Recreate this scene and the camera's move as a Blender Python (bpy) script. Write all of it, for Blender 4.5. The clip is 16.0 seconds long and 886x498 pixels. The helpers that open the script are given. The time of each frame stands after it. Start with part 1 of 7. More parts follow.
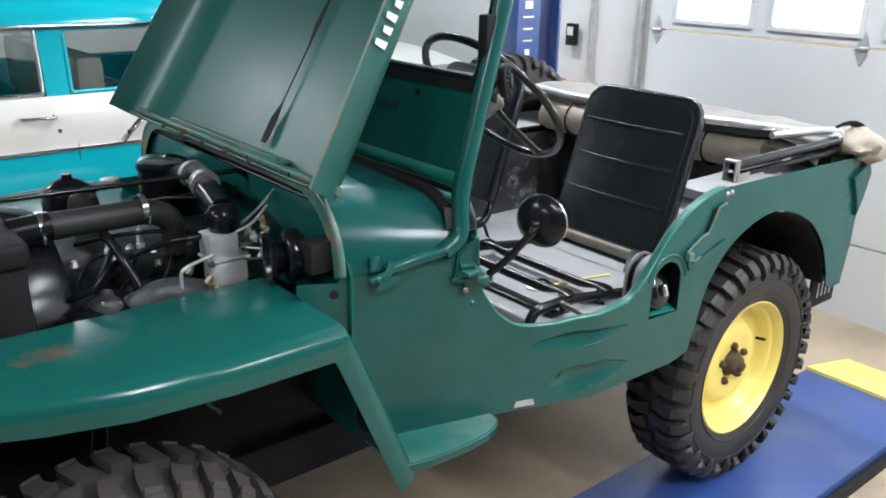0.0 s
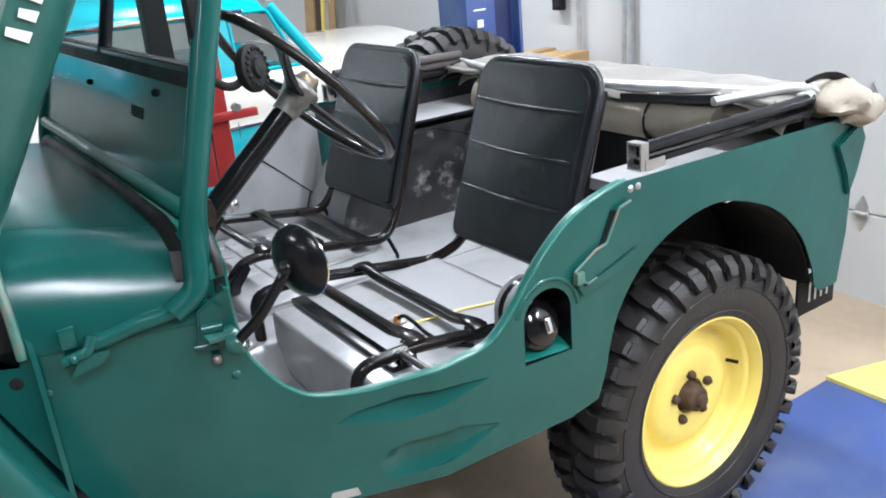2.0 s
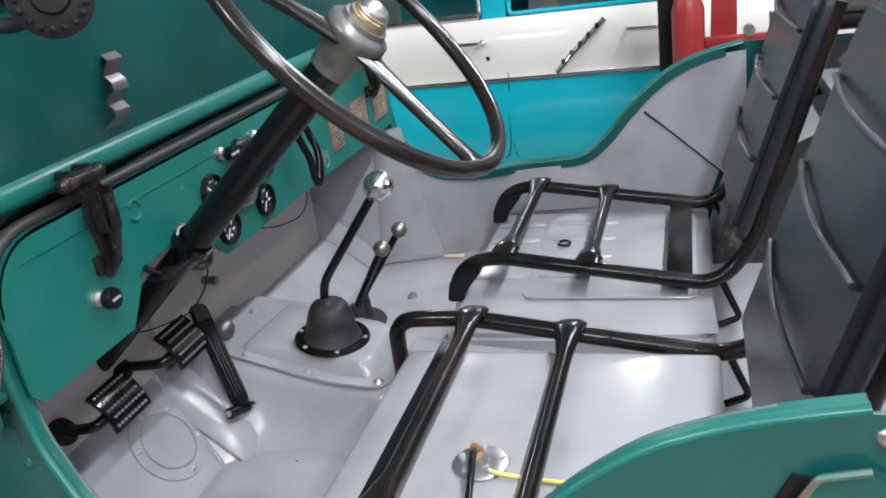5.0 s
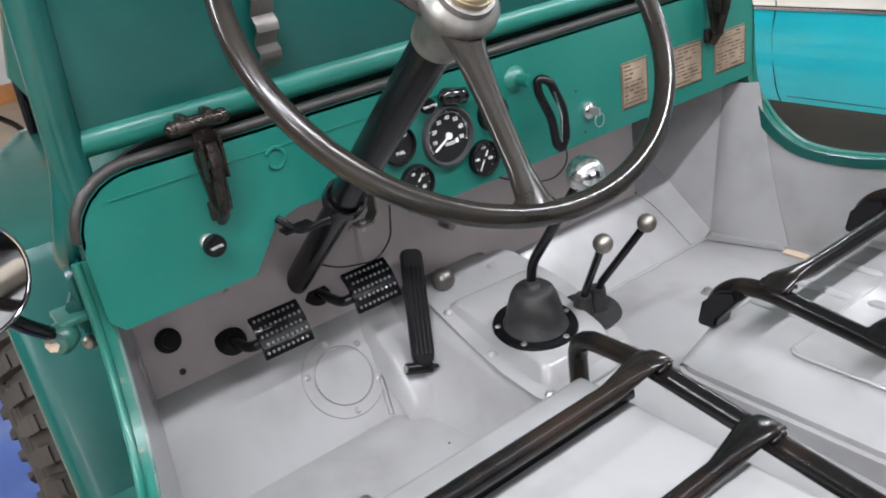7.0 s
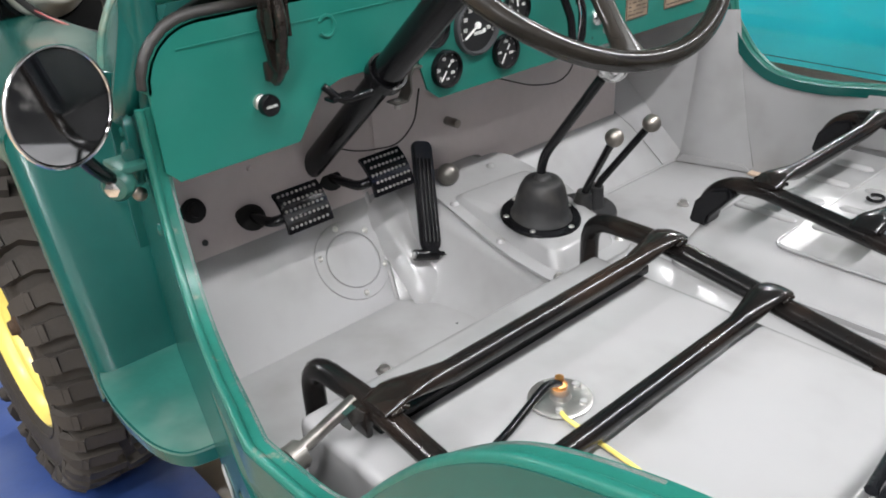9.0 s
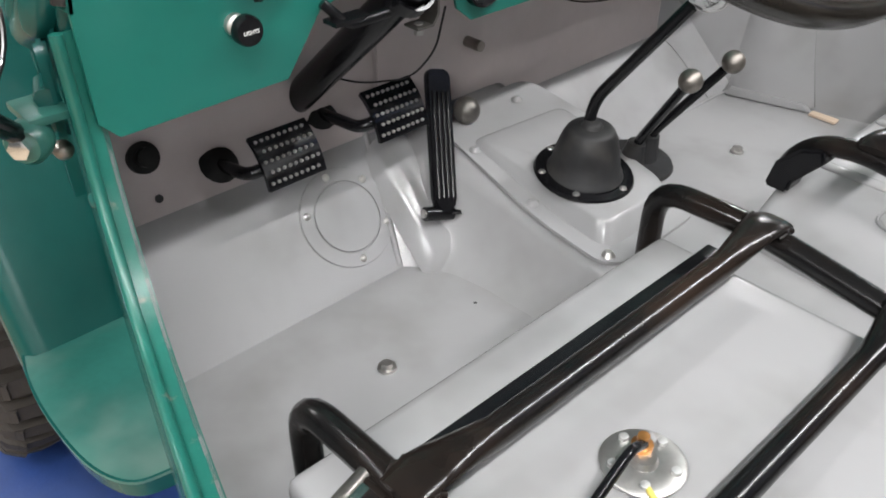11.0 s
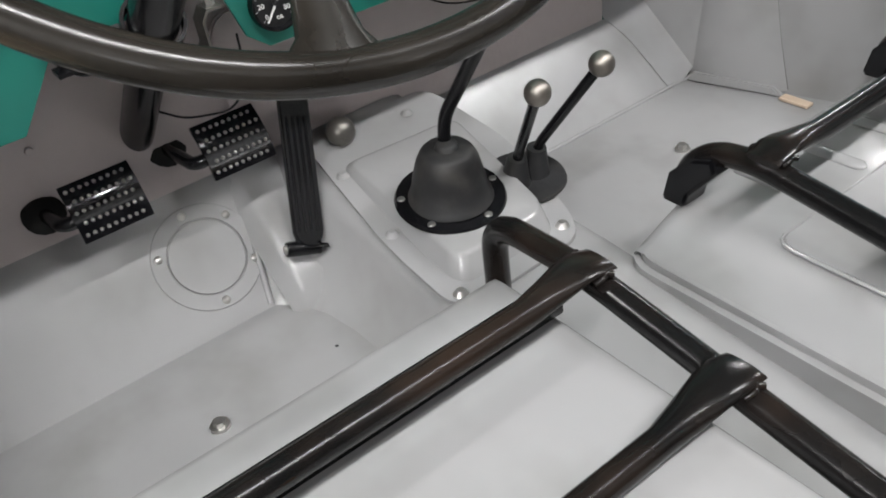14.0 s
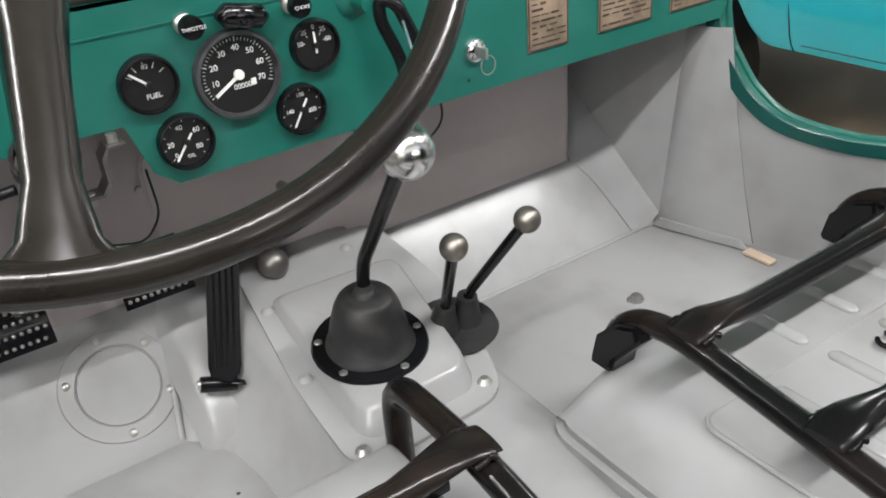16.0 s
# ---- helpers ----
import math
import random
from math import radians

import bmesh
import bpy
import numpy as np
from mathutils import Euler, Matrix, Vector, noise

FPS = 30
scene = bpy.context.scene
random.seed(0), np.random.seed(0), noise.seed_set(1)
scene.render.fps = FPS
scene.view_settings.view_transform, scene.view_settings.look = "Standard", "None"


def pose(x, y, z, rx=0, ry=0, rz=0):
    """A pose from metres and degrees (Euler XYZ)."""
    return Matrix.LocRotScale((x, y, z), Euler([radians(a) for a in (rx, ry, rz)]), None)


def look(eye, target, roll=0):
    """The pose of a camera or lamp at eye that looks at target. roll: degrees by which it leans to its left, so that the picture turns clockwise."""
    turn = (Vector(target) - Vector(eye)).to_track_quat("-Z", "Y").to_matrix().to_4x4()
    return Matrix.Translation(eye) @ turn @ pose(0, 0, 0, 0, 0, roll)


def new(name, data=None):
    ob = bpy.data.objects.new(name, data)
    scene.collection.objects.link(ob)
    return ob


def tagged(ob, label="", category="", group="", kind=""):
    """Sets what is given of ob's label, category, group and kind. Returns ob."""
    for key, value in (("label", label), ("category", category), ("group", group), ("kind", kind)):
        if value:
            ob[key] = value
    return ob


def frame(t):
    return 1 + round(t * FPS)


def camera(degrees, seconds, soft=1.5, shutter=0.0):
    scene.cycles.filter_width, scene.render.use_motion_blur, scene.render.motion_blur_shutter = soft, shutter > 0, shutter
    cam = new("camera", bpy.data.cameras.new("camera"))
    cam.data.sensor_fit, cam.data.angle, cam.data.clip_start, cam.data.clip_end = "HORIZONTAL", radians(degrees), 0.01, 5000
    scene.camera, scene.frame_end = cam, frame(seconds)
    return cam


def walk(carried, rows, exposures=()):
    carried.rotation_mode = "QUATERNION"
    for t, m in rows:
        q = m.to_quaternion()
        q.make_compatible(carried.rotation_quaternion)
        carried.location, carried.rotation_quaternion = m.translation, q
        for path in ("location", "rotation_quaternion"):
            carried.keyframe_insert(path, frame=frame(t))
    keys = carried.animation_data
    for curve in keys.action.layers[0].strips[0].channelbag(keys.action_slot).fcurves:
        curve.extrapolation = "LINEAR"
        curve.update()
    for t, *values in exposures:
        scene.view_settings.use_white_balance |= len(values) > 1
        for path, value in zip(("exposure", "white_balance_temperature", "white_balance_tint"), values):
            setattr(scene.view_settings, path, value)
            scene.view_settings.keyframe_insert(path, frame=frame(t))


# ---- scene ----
cam = camera(56.0, 16.0, soft=1.8)
PATH = [
    (0, (-0.188, -1.172, 1.583), (1.008, 0.285, 0.916), 1.1),
    (0.5, (-0.033, -1.177, 1.575), (1.143, 0.297, 0.906), 0.0),
    (1, (0.135, -1.126, 1.546), (1.268, 0.377, 0.87), -1.6),
    (1.5, (0.315, -1.077, 1.528), (1.413, 0.442, 0.831), -4.0),
    (2, (0.579, -1.112, 1.492), (1.593, 0.464, 0.794), -5.3),
    (2.5, (0.76, -1.017, 1.49), (1.706, 0.573, 0.728), -5.0),
    (3, (0.956, -0.98, 1.471), (1.794, 0.623, 0.617), -5.8),
    (3.5, (1.168, -0.939, 1.429), (1.593, 0.846, 0.633), -7.2),
    (3.7, (1.218, -0.897, 1.406), (1.447, 0.936, 0.641), -8.3),
    (5.8, (1.787, -0.259, 1.337), (0.837, 1.323, 0.567), -7.1),
    (6, (1.794, -0.208, 1.336), (0.73, 1.296, 0.56), -7.4),
    (6.5, (1.831, -0.072, 1.343), (0.446, 1.146, 0.57), -8.4),
    (7, (1.868, -0.047, 1.344), (0.356, 0.97, 0.52), -8.6),
    (7.5, (1.844, -0.12, 1.332), (0.313, 0.851, 0.489), -7.1),
    (8, (1.822, -0.194, 1.316), (0.396, 0.89, 0.428), -4.3),
    (8.5, (1.836, -0.233, 1.311), (0.48, 0.921, 0.399), -3.7),
    (8.7, (1.842, -0.245, 1.3), (0.494, 0.91, 0.377), -3.5),
    (10.8, (1.622, -0.112, 1.266), (0.374, 1.0, 0.168), -0.3),
    (11, (1.585, -0.103, 1.242), (0.392, 1.008, 0.083), 0.2),
    (11.5, (1.468, -0.091, 1.19), (0.281, 0.92, -0.062), -1.3),
    (12, (1.434, -0.101, 1.195), (0.197, 0.826, -0.074), -1.7),
    (12.5, (1.444, -0.087, 1.206), (0.182, 0.78, -0.08), -3.1),
    (13, (1.514, -0.018, 1.205), (0.217, 0.824, -0.064), -6.4),
    (13.5, (1.631, 0.083, 1.211), (0.326, 0.952, -0.032), -7.8),
    (14, (1.696, 0.21, 1.227), (0.347, 1.086, 0.038), -8.3),
    (14.5, (1.719, 0.287, 1.221), (0.323, 1.199, 0.118), -6.6),
    (15, (1.731, 0.314, 1.227), (0.353, 1.302, 0.165), -5.1),
    (15.5, (1.732, 0.341, 1.243), (0.3, 1.317, 0.245), -5.2),
    (16, (1.713, 0.339, 1.239), (0.239, 1.267, 0.255), -4.9),
]
LOOK = [(0.0, 0.05, 6150, 13), (0.5, 0.24, 6150, 13), (1.0, 0.12, 6100, 13), (1.5, 0.02, 6150, 13), (2.0, 0.18, 6050, 14), (3.0, 0.08, 6000, 15), (3.5, 0.10, 6000, 14),
        (6.0, -0.10, 6300, 16), (6.5, -0.04, 6350, 16), (7.0, 0.26, 6450, 16), (8.0, 0.24, 6650, 15), (11.0, 0.05, 6700, 14), (11.5, 0.03, 6800, 15), (13.5, -0.14, 6750, 14), (15.5, 0.05, 6750, 13), (16.0, 0.07, 6800, 13)]
walk(cam, [(t, look(eye, target, roll)) for t, eye, target, roll in PATH], LOOK)

# ---- light ----
world = bpy.data.worlds.new("world")
scene.world = world
world.use_nodes = True
wn = world.node_tree.nodes
sky = wn.new("ShaderNodeTexSky")
sky.sky_type, sky.sun_disc = "NISHITA", False
sky.sun_elevation, sky.sun_rotation = radians(35), radians(60)
wn["Background"].inputs[1].default_value = 0.12
world.node_tree.links.new(sky.outputs[0], wn["Background"].inputs[0])
scene.view_settings.exposure = 0.0


def area_lamp(name, x, y, z, sx, sy, power, colour=(0.94, 0.985, 1.0)):
    data = bpy.data.lights.new(name, "AREA")
    data.shape, data.size, data.size_y, data.energy, data.color = "RECTANGLE", sx, sy, power, colour
    ob = new(name, data)
    ob.matrix_world = pose(x, y, z)
    return ob


LAMPS = [(2.36, -0.80, 58), (2.36, 0.65, 44), (2.36, 2.55, 62), (0.15, -1.75, 56), (1.6, -2.75, 62), (3.2, -2.75, 80), (-1.9, 1.2, 84), (-3.4, -1.3, 70), (-0.9, 6.15, 75), (1.4, 6.15, 50)]
for lx, ly, lp in LAMPS:
    area_lamp("ceiling_lamp", lx, ly, 2.93, 0.12, 1.10, lp)


# ---- materials ----
def material(name, colour, rough=0.5, metal=0.0, vary=0.12, scale=6.0, bump=0.0, bump_scale=60.0, coat=0.0,
             stain=None, stain_amount=0.0, stain_scale=3.0, rough_vary=0.12, spec=0.5, spot=None, grain=0.18, soft=False):
    m = bpy.data.materials.new(name)
    m.use_nodes = True
    nt = m.node_tree
    n, ln = nt.nodes, nt.links
    b = n["Principled BSDF"]
    b.inputs["Metallic"].default_value = metal
    b.inputs["Coat Weight"].default_value = coat
    b.inputs["Coat Roughness"].default_value = max(0.06, min(0.24, 0.65 * rough))
    b.inputs["Specular IOR Level"].default_value = spec
    tc = n.new("ShaderNodeTexCoord")
    big = n.new("ShaderNodeTexNoise")
    big.inputs["Scale"].default_value, big.inputs["Detail"].default_value = scale, 3
    fine = n.new("ShaderNodeTexNoise")
    fine.inputs["Scale"].default_value, fine.inputs["Detail"].default_value = scale * 14, 3
    for t in (big, fine):
        ln.new(tc.outputs["Object"], t.inputs["Vector"])
    mixn = n.new("ShaderNodeMix")
    mixn.inputs[0].default_value = grain
    ln.new(big.outputs[0], mixn.inputs[2])
    ln.new(fine.outputs[0], mixn.inputs[3])
    ramp = n.new("ShaderNodeValToRGB")
    lo, hi = 1 - vary, 1 + vary
    ramp.color_ramp.elements[0].position, ramp.color_ramp.elements[1].position = 0.25, 0.75
    ramp.color_ramp.interpolation = "EASE"
    ramp.color_ramp.elements[0].color = (*[min(1, c * lo) for c in colour], 1)
    ramp.color_ramp.elements[1].color = (*[min(1, c * hi) for c in colour], 1)
    ln.new(mixn.outputs[0], ramp.inputs[0])
    out = ramp.outputs[0]
    if stain:
        st = n.new("ShaderNodeTexNoise")
        st.inputs["Scale"].default_value, st.inputs["Detail"].default_value = stain_scale, 8
        st.inputs["Roughness"].default_value = 0.65
        ln.new(tc.outputs["Object"], st.inputs["Vector"])
        sr = n.new("ShaderNodeValToRGB")
        sr.color_ramp.elements[0].position = 0.70 - 0.3 * stain_amount
        sr.color_ramp.elements[1].position = 0.80 - 0.2 * stain_amount
        ln.new(st.outputs[0], sr.inputs[0])
        mx = n.new("ShaderNodeMix")
        mx.data_type = "RGBA"
        amount = sr.outputs[0]
        if soft:
            st.inputs["Detail"].default_value, st.inputs["Roughness"].default_value = 3, 0.5
            sr.color_ramp.elements[0].position, sr.color_ramp.elements[1].position = 0.42, 0.82
            sr.color_ramp.interpolation = "EASE"
            sr.color_ramp.elements[1].color = (stain_amount, stain_amount, stain_amount, 1)
        if spot:
            # the stain only round one place, with a ragged edge
            far = n.new("ShaderNodeVectorMath")
            far.operation = "DISTANCE"
            ln.new(tc.outputs["Object"], far.inputs[0])
            far.inputs[1].default_value = spot[:3]
            near = n.new("ShaderNodeMapRange")
            near.inputs["From Min"].default_value, near.inputs["From Max"].default_value = 0.0, spot[3]
            near.inputs["To Min"].default_value, near.inputs["To Max"].default_value = 0.42, 0.0
            ln.new(far.outputs["Value"], near.inputs[0])
            add = n.new("ShaderNodeMath")
            add.operation = "MULTIPLY_ADD"
            ln.new(near.outputs[0], add.inputs[0])
            add.inputs[1].default_value = 1.0
            ln.new(st.outputs[0], add.inputs[2])
            ln.new(add.outputs[0], sr.inputs[0])
            sr.color_ramp.elements[0].position, sr.color_ramp.elements[1].position = 0.78, 1.0
        ln.new(amount, mx.inputs[0])
        ln.new(out, mx.inputs[6])
        mx.inputs[7].default_value = (*stain, 1)
        out = mx.outputs[2]
    ln.new(out, b.inputs["Base Color"])
    rr = n.new("ShaderNodeMapRange")
    rr.inputs["From Min"].default_value, rr.inputs["From Max"].default_value = 0.3, 0.7
    low, high = max(0.02, rough - rough_vary), min(1.0, rough + rough_vary)
    if low < 0.29 and high > 0.26:
        # keep each surface wholly satin or wholly glossy
        low, high = (max(low, 0.29), max(high, 0.30)) if rough >= 0.275 else (low, 0.26)
    rr.inputs["To Min"].default_value, rr.inputs["To Max"].default_value = low, high
    ln.new(mixn.outputs[0], rr.inputs[0])
    ln.new(rr.outputs[0], b.inputs["Roughness"])
    if bump:
        bn = n.new("ShaderNodeTexNoise")
        bn.inputs["Scale"].default_value, bn.inputs["Detail"].default_value = bump_scale, 4
        ln.new(tc.outputs["Object"], bn.inputs["Vector"])
        bp = n.new("ShaderNodeBump")
        bp.inputs["Strength"].default_value, bp.inputs["Distance"].default_value = bump, 0.01
        ln.new(bn.outputs[0], bp.inputs["Height"])
        ln.new(bp.outputs[0], b.inputs["Normal"])
    return m


RUST = (0.16, 0.075, 0.035)
GREEN = material("green_paint", (0.0055, 0.073, 0.0635), 0.225, vary=0.14, scale=3, bump=0.09, bump_scale=6, coat=0.0, spec=0.42, stain=(0.018, 0.094, 0.083), stain_amount=0.8, stain_scale=4, soft=True, rough_vary=0.03)
FENDER = material("green_fender_paint", (0.0060, 0.082, 0.068), 0.225, rough_vary=0.03, vary=0.14, scale=2.2, bump=0.07, bump_scale=5, coat=0.0, spec=0.45, stain=(0.10, 0.068, 0.042), stain_scale=14, spot=(0.12, 0.25, 0.92, 0.15))
GREEN_IN = material("green_paint_inside", (0.006, 0.132, 0.102), 0.33, vary=0.10, scale=5, bump=0.05, bump_scale=30, coat=0.1, stain=(0.022, 0.155, 0.128), stain_amount=0.8, stain_scale=9, soft=True)
GREEN_WORN = material("green_paint_worn", (0.026, 0.130, 0.105), 0.38, vary=0.35, scale=9, bump=0.16, bump_scale=14, coat=0.3, stain=RUST, stain_amount=0.10, stain_scale=5)
# pale soft patches carry the step's dust and its cloudy highlight
STEP_GREEN = material("dusty_highlit_step_paint", (0.020, 0.130, 0.105), 0.40, vary=0.25, scale=9, bump=0.12, bump_scale=14, stain=(0.20, 0.27, 0.235), stain_amount=0.85, stain_scale=7, soft=True, rough_vary=0.08)
GREEN_GLOSS = material("green_gloss_paint", (0.0050, 0.066, 0.056), 0.17, vary=0.2, scale=3, bump=0.05, bump_scale=4, coat=0.5, spec=0.5, rough_vary=0.06)
# hood green with wear and an olive sheen mixed into its colour
HOOD_SHEEN = material("green_hood_sheen", (0.014, 0.092, 0.076), 0.36, vary=0.28, scale=2.6, grain=0.25, bump=0.12, bump_scale=5, coat=0.0, spec=0.45, stain=(0.060, 0.125, 0.100), stain_amount=0.9, stain_scale=3.0, soft=True, rough_vary=0.06)
RUST_EDGE = material("rust_worn_edge", (0.055, 0.150, 0.120), 0.4, vary=0.35, scale=12, bump=0.15, bump_scale=60, stain=(0.19, 0.125, 0.08), stain_amount=0.72, stain_scale=16)
GREY = material("grey_paint", (0.335, 0.332, 0.335), 0.22, vary=0.05, scale=2.2, grain=0.10, bump=0.10, bump_scale=7, coat=0.0, spec=0.5, rough_vary=0.035, stain=(0.18, 0.174, 0.167), stain_amount=0.45, stain_scale=9, soft=True)
# the grey paint again, lightened and warmed for the shaded firewall
GREY_SHADE_LIFT = material("grey_paint_shade_lift", (0.47, 0.415, 0.41), 0.5, vary=0.1, scale=4, bump=0.05, bump_scale=90)
VINYL = material("black_vinyl", (0.016, 0.017, 0.020), 0.23, rough_vary=0.03, vary=0.15, scale=8, bump=0.14, bump_scale=420)
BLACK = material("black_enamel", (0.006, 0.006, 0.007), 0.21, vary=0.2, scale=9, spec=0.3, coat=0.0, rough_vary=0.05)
BLACK_DULL = material("black_dull", (0.011, 0.011, 0.011), 0.62, spec=0.22, vary=0.3, scale=10, bump=0.15, bump_scale=90)
RUBBER = material("rubber", (0.022, 0.020, 0.019), 0.5, vary=0.25, scale=12, bump=0.12, bump_scale=120)
DUSTY = material("dusty_rubber", (0.036, 0.030, 0.025), 0.8, vary=0.3, scale=10, bump=0.15, bump_scale=90)
YELLOW = material("yellow_paint", (0.82, 0.66, 0.16), 0.38, vary=0.08, scale=7, bump=0.04, bump_scale=30, coat=0.2, stain=(0.45, 0.30, 0.07), stain_amount=0.03)
RUSTY = material("rusty_steel", (0.075, 0.045, 0.028), 0.75, metal=0.3, vary=0.4, scale=30, bump=0.3, bump_scale=120)
CHROME = material("chrome", (0.82, 0.82, 0.83), 0.14, metal=1.0, vary=0.04, scale=14, rough_vary=0.06)
STEEL = material("plain_steel", (0.50, 0.49, 0.47), 0.32, metal=0.9, vary=0.15, scale=25)
STEEL_DARK = material("worn_steel", (0.20, 0.19, 0.175), 0.36, metal=0.85, vary=0.3, scale=18, bump=0.06, bump_scale=60)
SCRATCHED = material("scratched_black", (0.018, 0.018, 0.019), 0.5, vary=0.4, scale=14, stain=(0.20, 0.19, 0.18), stain_amount=0.42, stain_scale=11)
BRONZE = material("worn_knob_metal", (0.27, 0.245, 0.22), 0.33, metal=0.9, vary=0.25, scale=40)
TEAL = material("teal_car_paint", (0.010, 0.44, 0.52), 0.16, vary=0.04, scale=2, coat=0.6)
CREAM = material("cream_car_paint", (0.78, 0.75, 0.68), 0.16, vary=0.03, scale=2, coat=0.6)
CREAM_DULL = material("dull_cream_paint", (0.60, 0.585, 0.52), 0.45, vary=0.1, scale=8, stain=(0.35, 0.28, 0.2), stain_amount=0.1)
CANVAS = material("beige_canvas", (0.34, 0.295, 0.235), 0.85, vary=0.14, scale=7, bump=0.3, bump_scale=35, stain=(0.20, 0.17, 0.13), stain_amount=0.12)
CANVAS_LIGHT = material("light_canvas", (0.215, 0.20, 0.18), 0.8, vary=0.1, scale=5, bump=0.3, bump_scale=22)
BLUE = material("blue_lift_paint", (0.026, 0.062, 0.215), 0.37, rough_vary=0.07, vary=0.18, scale=4, bump=0.06, bump_scale=160, coat=0.3, stain=(0.13, 0.16, 0.25), stain_amount=0.55, stain_scale=3.5, soft=True, grain=0.3)
CONCRETE = material("brown_concrete", (0.34, 0.265, 0.185), 0.42, vary=0.26, scale=1.6, bump=0.08, bump_scale=50, stain=(0.20, 0.14, 0.095), stain_amount=0.3, stain_scale=1.3, rough_vary=0.10)
WALL = material("white_wall", (0.58, 0.575, 0.565), 0.6, vary=0.03, scale=1.5, bump=0.03, bump_scale=60)
# ceiling colour set dark so little light bounces back down
CEILING = material("darkened_ceiling", (0.13, 0.127, 0.122), 0.8, vary=0.12, scale=2)
# dark colour keeps bounce and reflections of the unseen side wall low
WALL_DIM = material("darkened_unseen_wall", (0.075, 0.08, 0.085), 0.7, vary=0.12, scale=1.2)
DOORPAINT = material("white_door_paint", (0.57, 0.575, 0.575), 0.4, vary=0.04, scale=2, bump=0.06, bump_scale=140)
GALV = material("galvanised_steel", (0.55, 0.55, 0.54), 0.42, metal=0.7, vary=0.15, scale=20)
WOOD = material("pine_wood", (0.42, 0.27, 0.12), 0.6, vary=0.25, scale=9, bump=0.2, bump_scale=40)
WHITE = material("white_lettering", (0.8, 0.8, 0.78), 0.5, vary=0.03)
BOOT = material("boot_rubber", (0.020, 0.020, 0.021), 0.5, spec=0.35, vary=0.25, scale=14, bump=0.12, bump_scale=40, stain=(0.07, 0.065, 0.06), stain_amount=0.7, stain_scale=22, soft=True)
TUBE_BLACK = material("worn_black_tube", (0.006, 0.006, 0.0062), 0.20, vary=0.25, scale=9, spec=0.28, coat=0.0, stain=(0.060, 0.036, 0.024), stain_amount=0.4, stain_scale=7, soft=True, bump=0.03, bump_scale=200, rough_vary=0.03)
CHIPPED = material("chipped_green_edge", (0.008, 0.120, 0.092), 0.32, vary=0.16, scale=9, bump=0.1, bump_scale=60, coat=0.2, stain=(0.26, 0.24, 0.19), stain_amount=0.30, stain_scale=34)
DIAL = material("black_dial", (0.010, 0.010, 0.011), 0.35, vary=0.05)
BRASS_PLATE = material("aged_brass_plate", (0.29, 0.215, 0.155), 0.45, metal=0.2, vary=0.35, scale=35, stain=(0.30, 0.24, 0.18), stain_amount=0.35, stain_scale=45)
PLATE_INK = material("worn_plate_print", (0.060, 0.042, 0.032), 0.5, vary=0.2, scale=50)
RED = material("red_paint", (0.36, 0.03, 0.03), 0.35, vary=0.1, scale=8)
WHEELGRIP = material("worn_wheel_plastic", (0.016, 0.0138, 0.0115), 0.21, metal=0.0, spec=0.4, vary=0.25, scale=16, coat=0.0, rough_vary=0.03, bump=0.012, bump_scale=90)
HUBMETAL = material("worn_hub_metal", (0.21, 0.20, 0.185), 0.40, metal=0.55, vary=0.3, scale=30, stain=(0.03, 0.027, 0.024), stain_amount=0.9, stain_scale=30, soft=True)
PEDAL = material("pedal_enamel", (0.004, 0.004, 0.005), 0.14, vary=0.2, scale=30, coat=0.3)
BRASSY = material("worn_brass", (0.45, 0.36, 0.24), 0.35, metal=0.85, vary=0.35, scale=45)
CLAMP = material("blackened_steel", (0.026, 0.021, 0.018), 0.22, metal=0.5, rough_vary=0.035, vary=0.6, scale=40, bump=0.2, bump_scale=90, stain=(0.17, 0.12, 0.09), stain_amount=0.28, stain_scale=60)
ALU = material("cast_aluminium", (0.50, 0.50, 0.49), 0.48, metal=0.55, vary=0.15, scale=25, bump=0.1, bump_scale=120)
ENGINE = material("dark_engine_paint", (0.008, 0.014, 0.013), 0.55, spec=0.3, vary=0.35, scale=18, bump=0.12, bump_scale=70)
POLISHED = material("polished_aluminium", (0.78, 0.78, 0.77), 0.22, metal=1.0, vary=0.08, scale=60, rough_vary=0.08)
IRON = material("cast_iron", (0.060, 0.062, 0.066), 0.5, metal=0.3, vary=0.3, scale=30, bump=0.2, bump_scale=120)
ORANGE = material("orange_wood", (0.42, 0.17, 0.045), 0.5, vary=0.2, scale=5)
COPPER = material("copper_fitting", (0.65, 0.30, 0.10), 0.3, metal=0.9, vary=0.15, scale=60)


def glass_material(name, tint=(0.9, 0.95, 0.94), rough=0.02):
    m = bpy.data.materials.new(name)
    m.use_nodes = True
    b = m.node_tree.nodes["Principled BSDF"]
    b.inputs["Base Color"].default_value = (*tint, 1)
    b.inputs["Roughness"].default_value = rough
    b.inputs["Transmission Weight"].default_value = 1.0
    b.inputs["IOR"].default_value = 1.02
    return m


GLASS = glass_material("window_glass")
CARGLASS = glass_material("tinted_car_glass", (0.55, 0.60, 0.58))


def glow(name, colour, strength):
    m = bpy.data.materials.new(name)
    m.use_nodes = True
    b = m.node_tree.nodes["Principled BSDF"]
    b.inputs["Base Color"].default_value = (*colour, 1)
    b.inputs["Emission Color"].default_value = (*colour, 1)
    b.inputs["Emission Strength"].default_value = strength
    return m


DAYLIGHT = glow("daylight", (0.93, 0.97, 1.0), 8.0)
TUBE_GLOW = glow("lamp_diffuser", (1.0, 0.97, 0.92), 4.0)


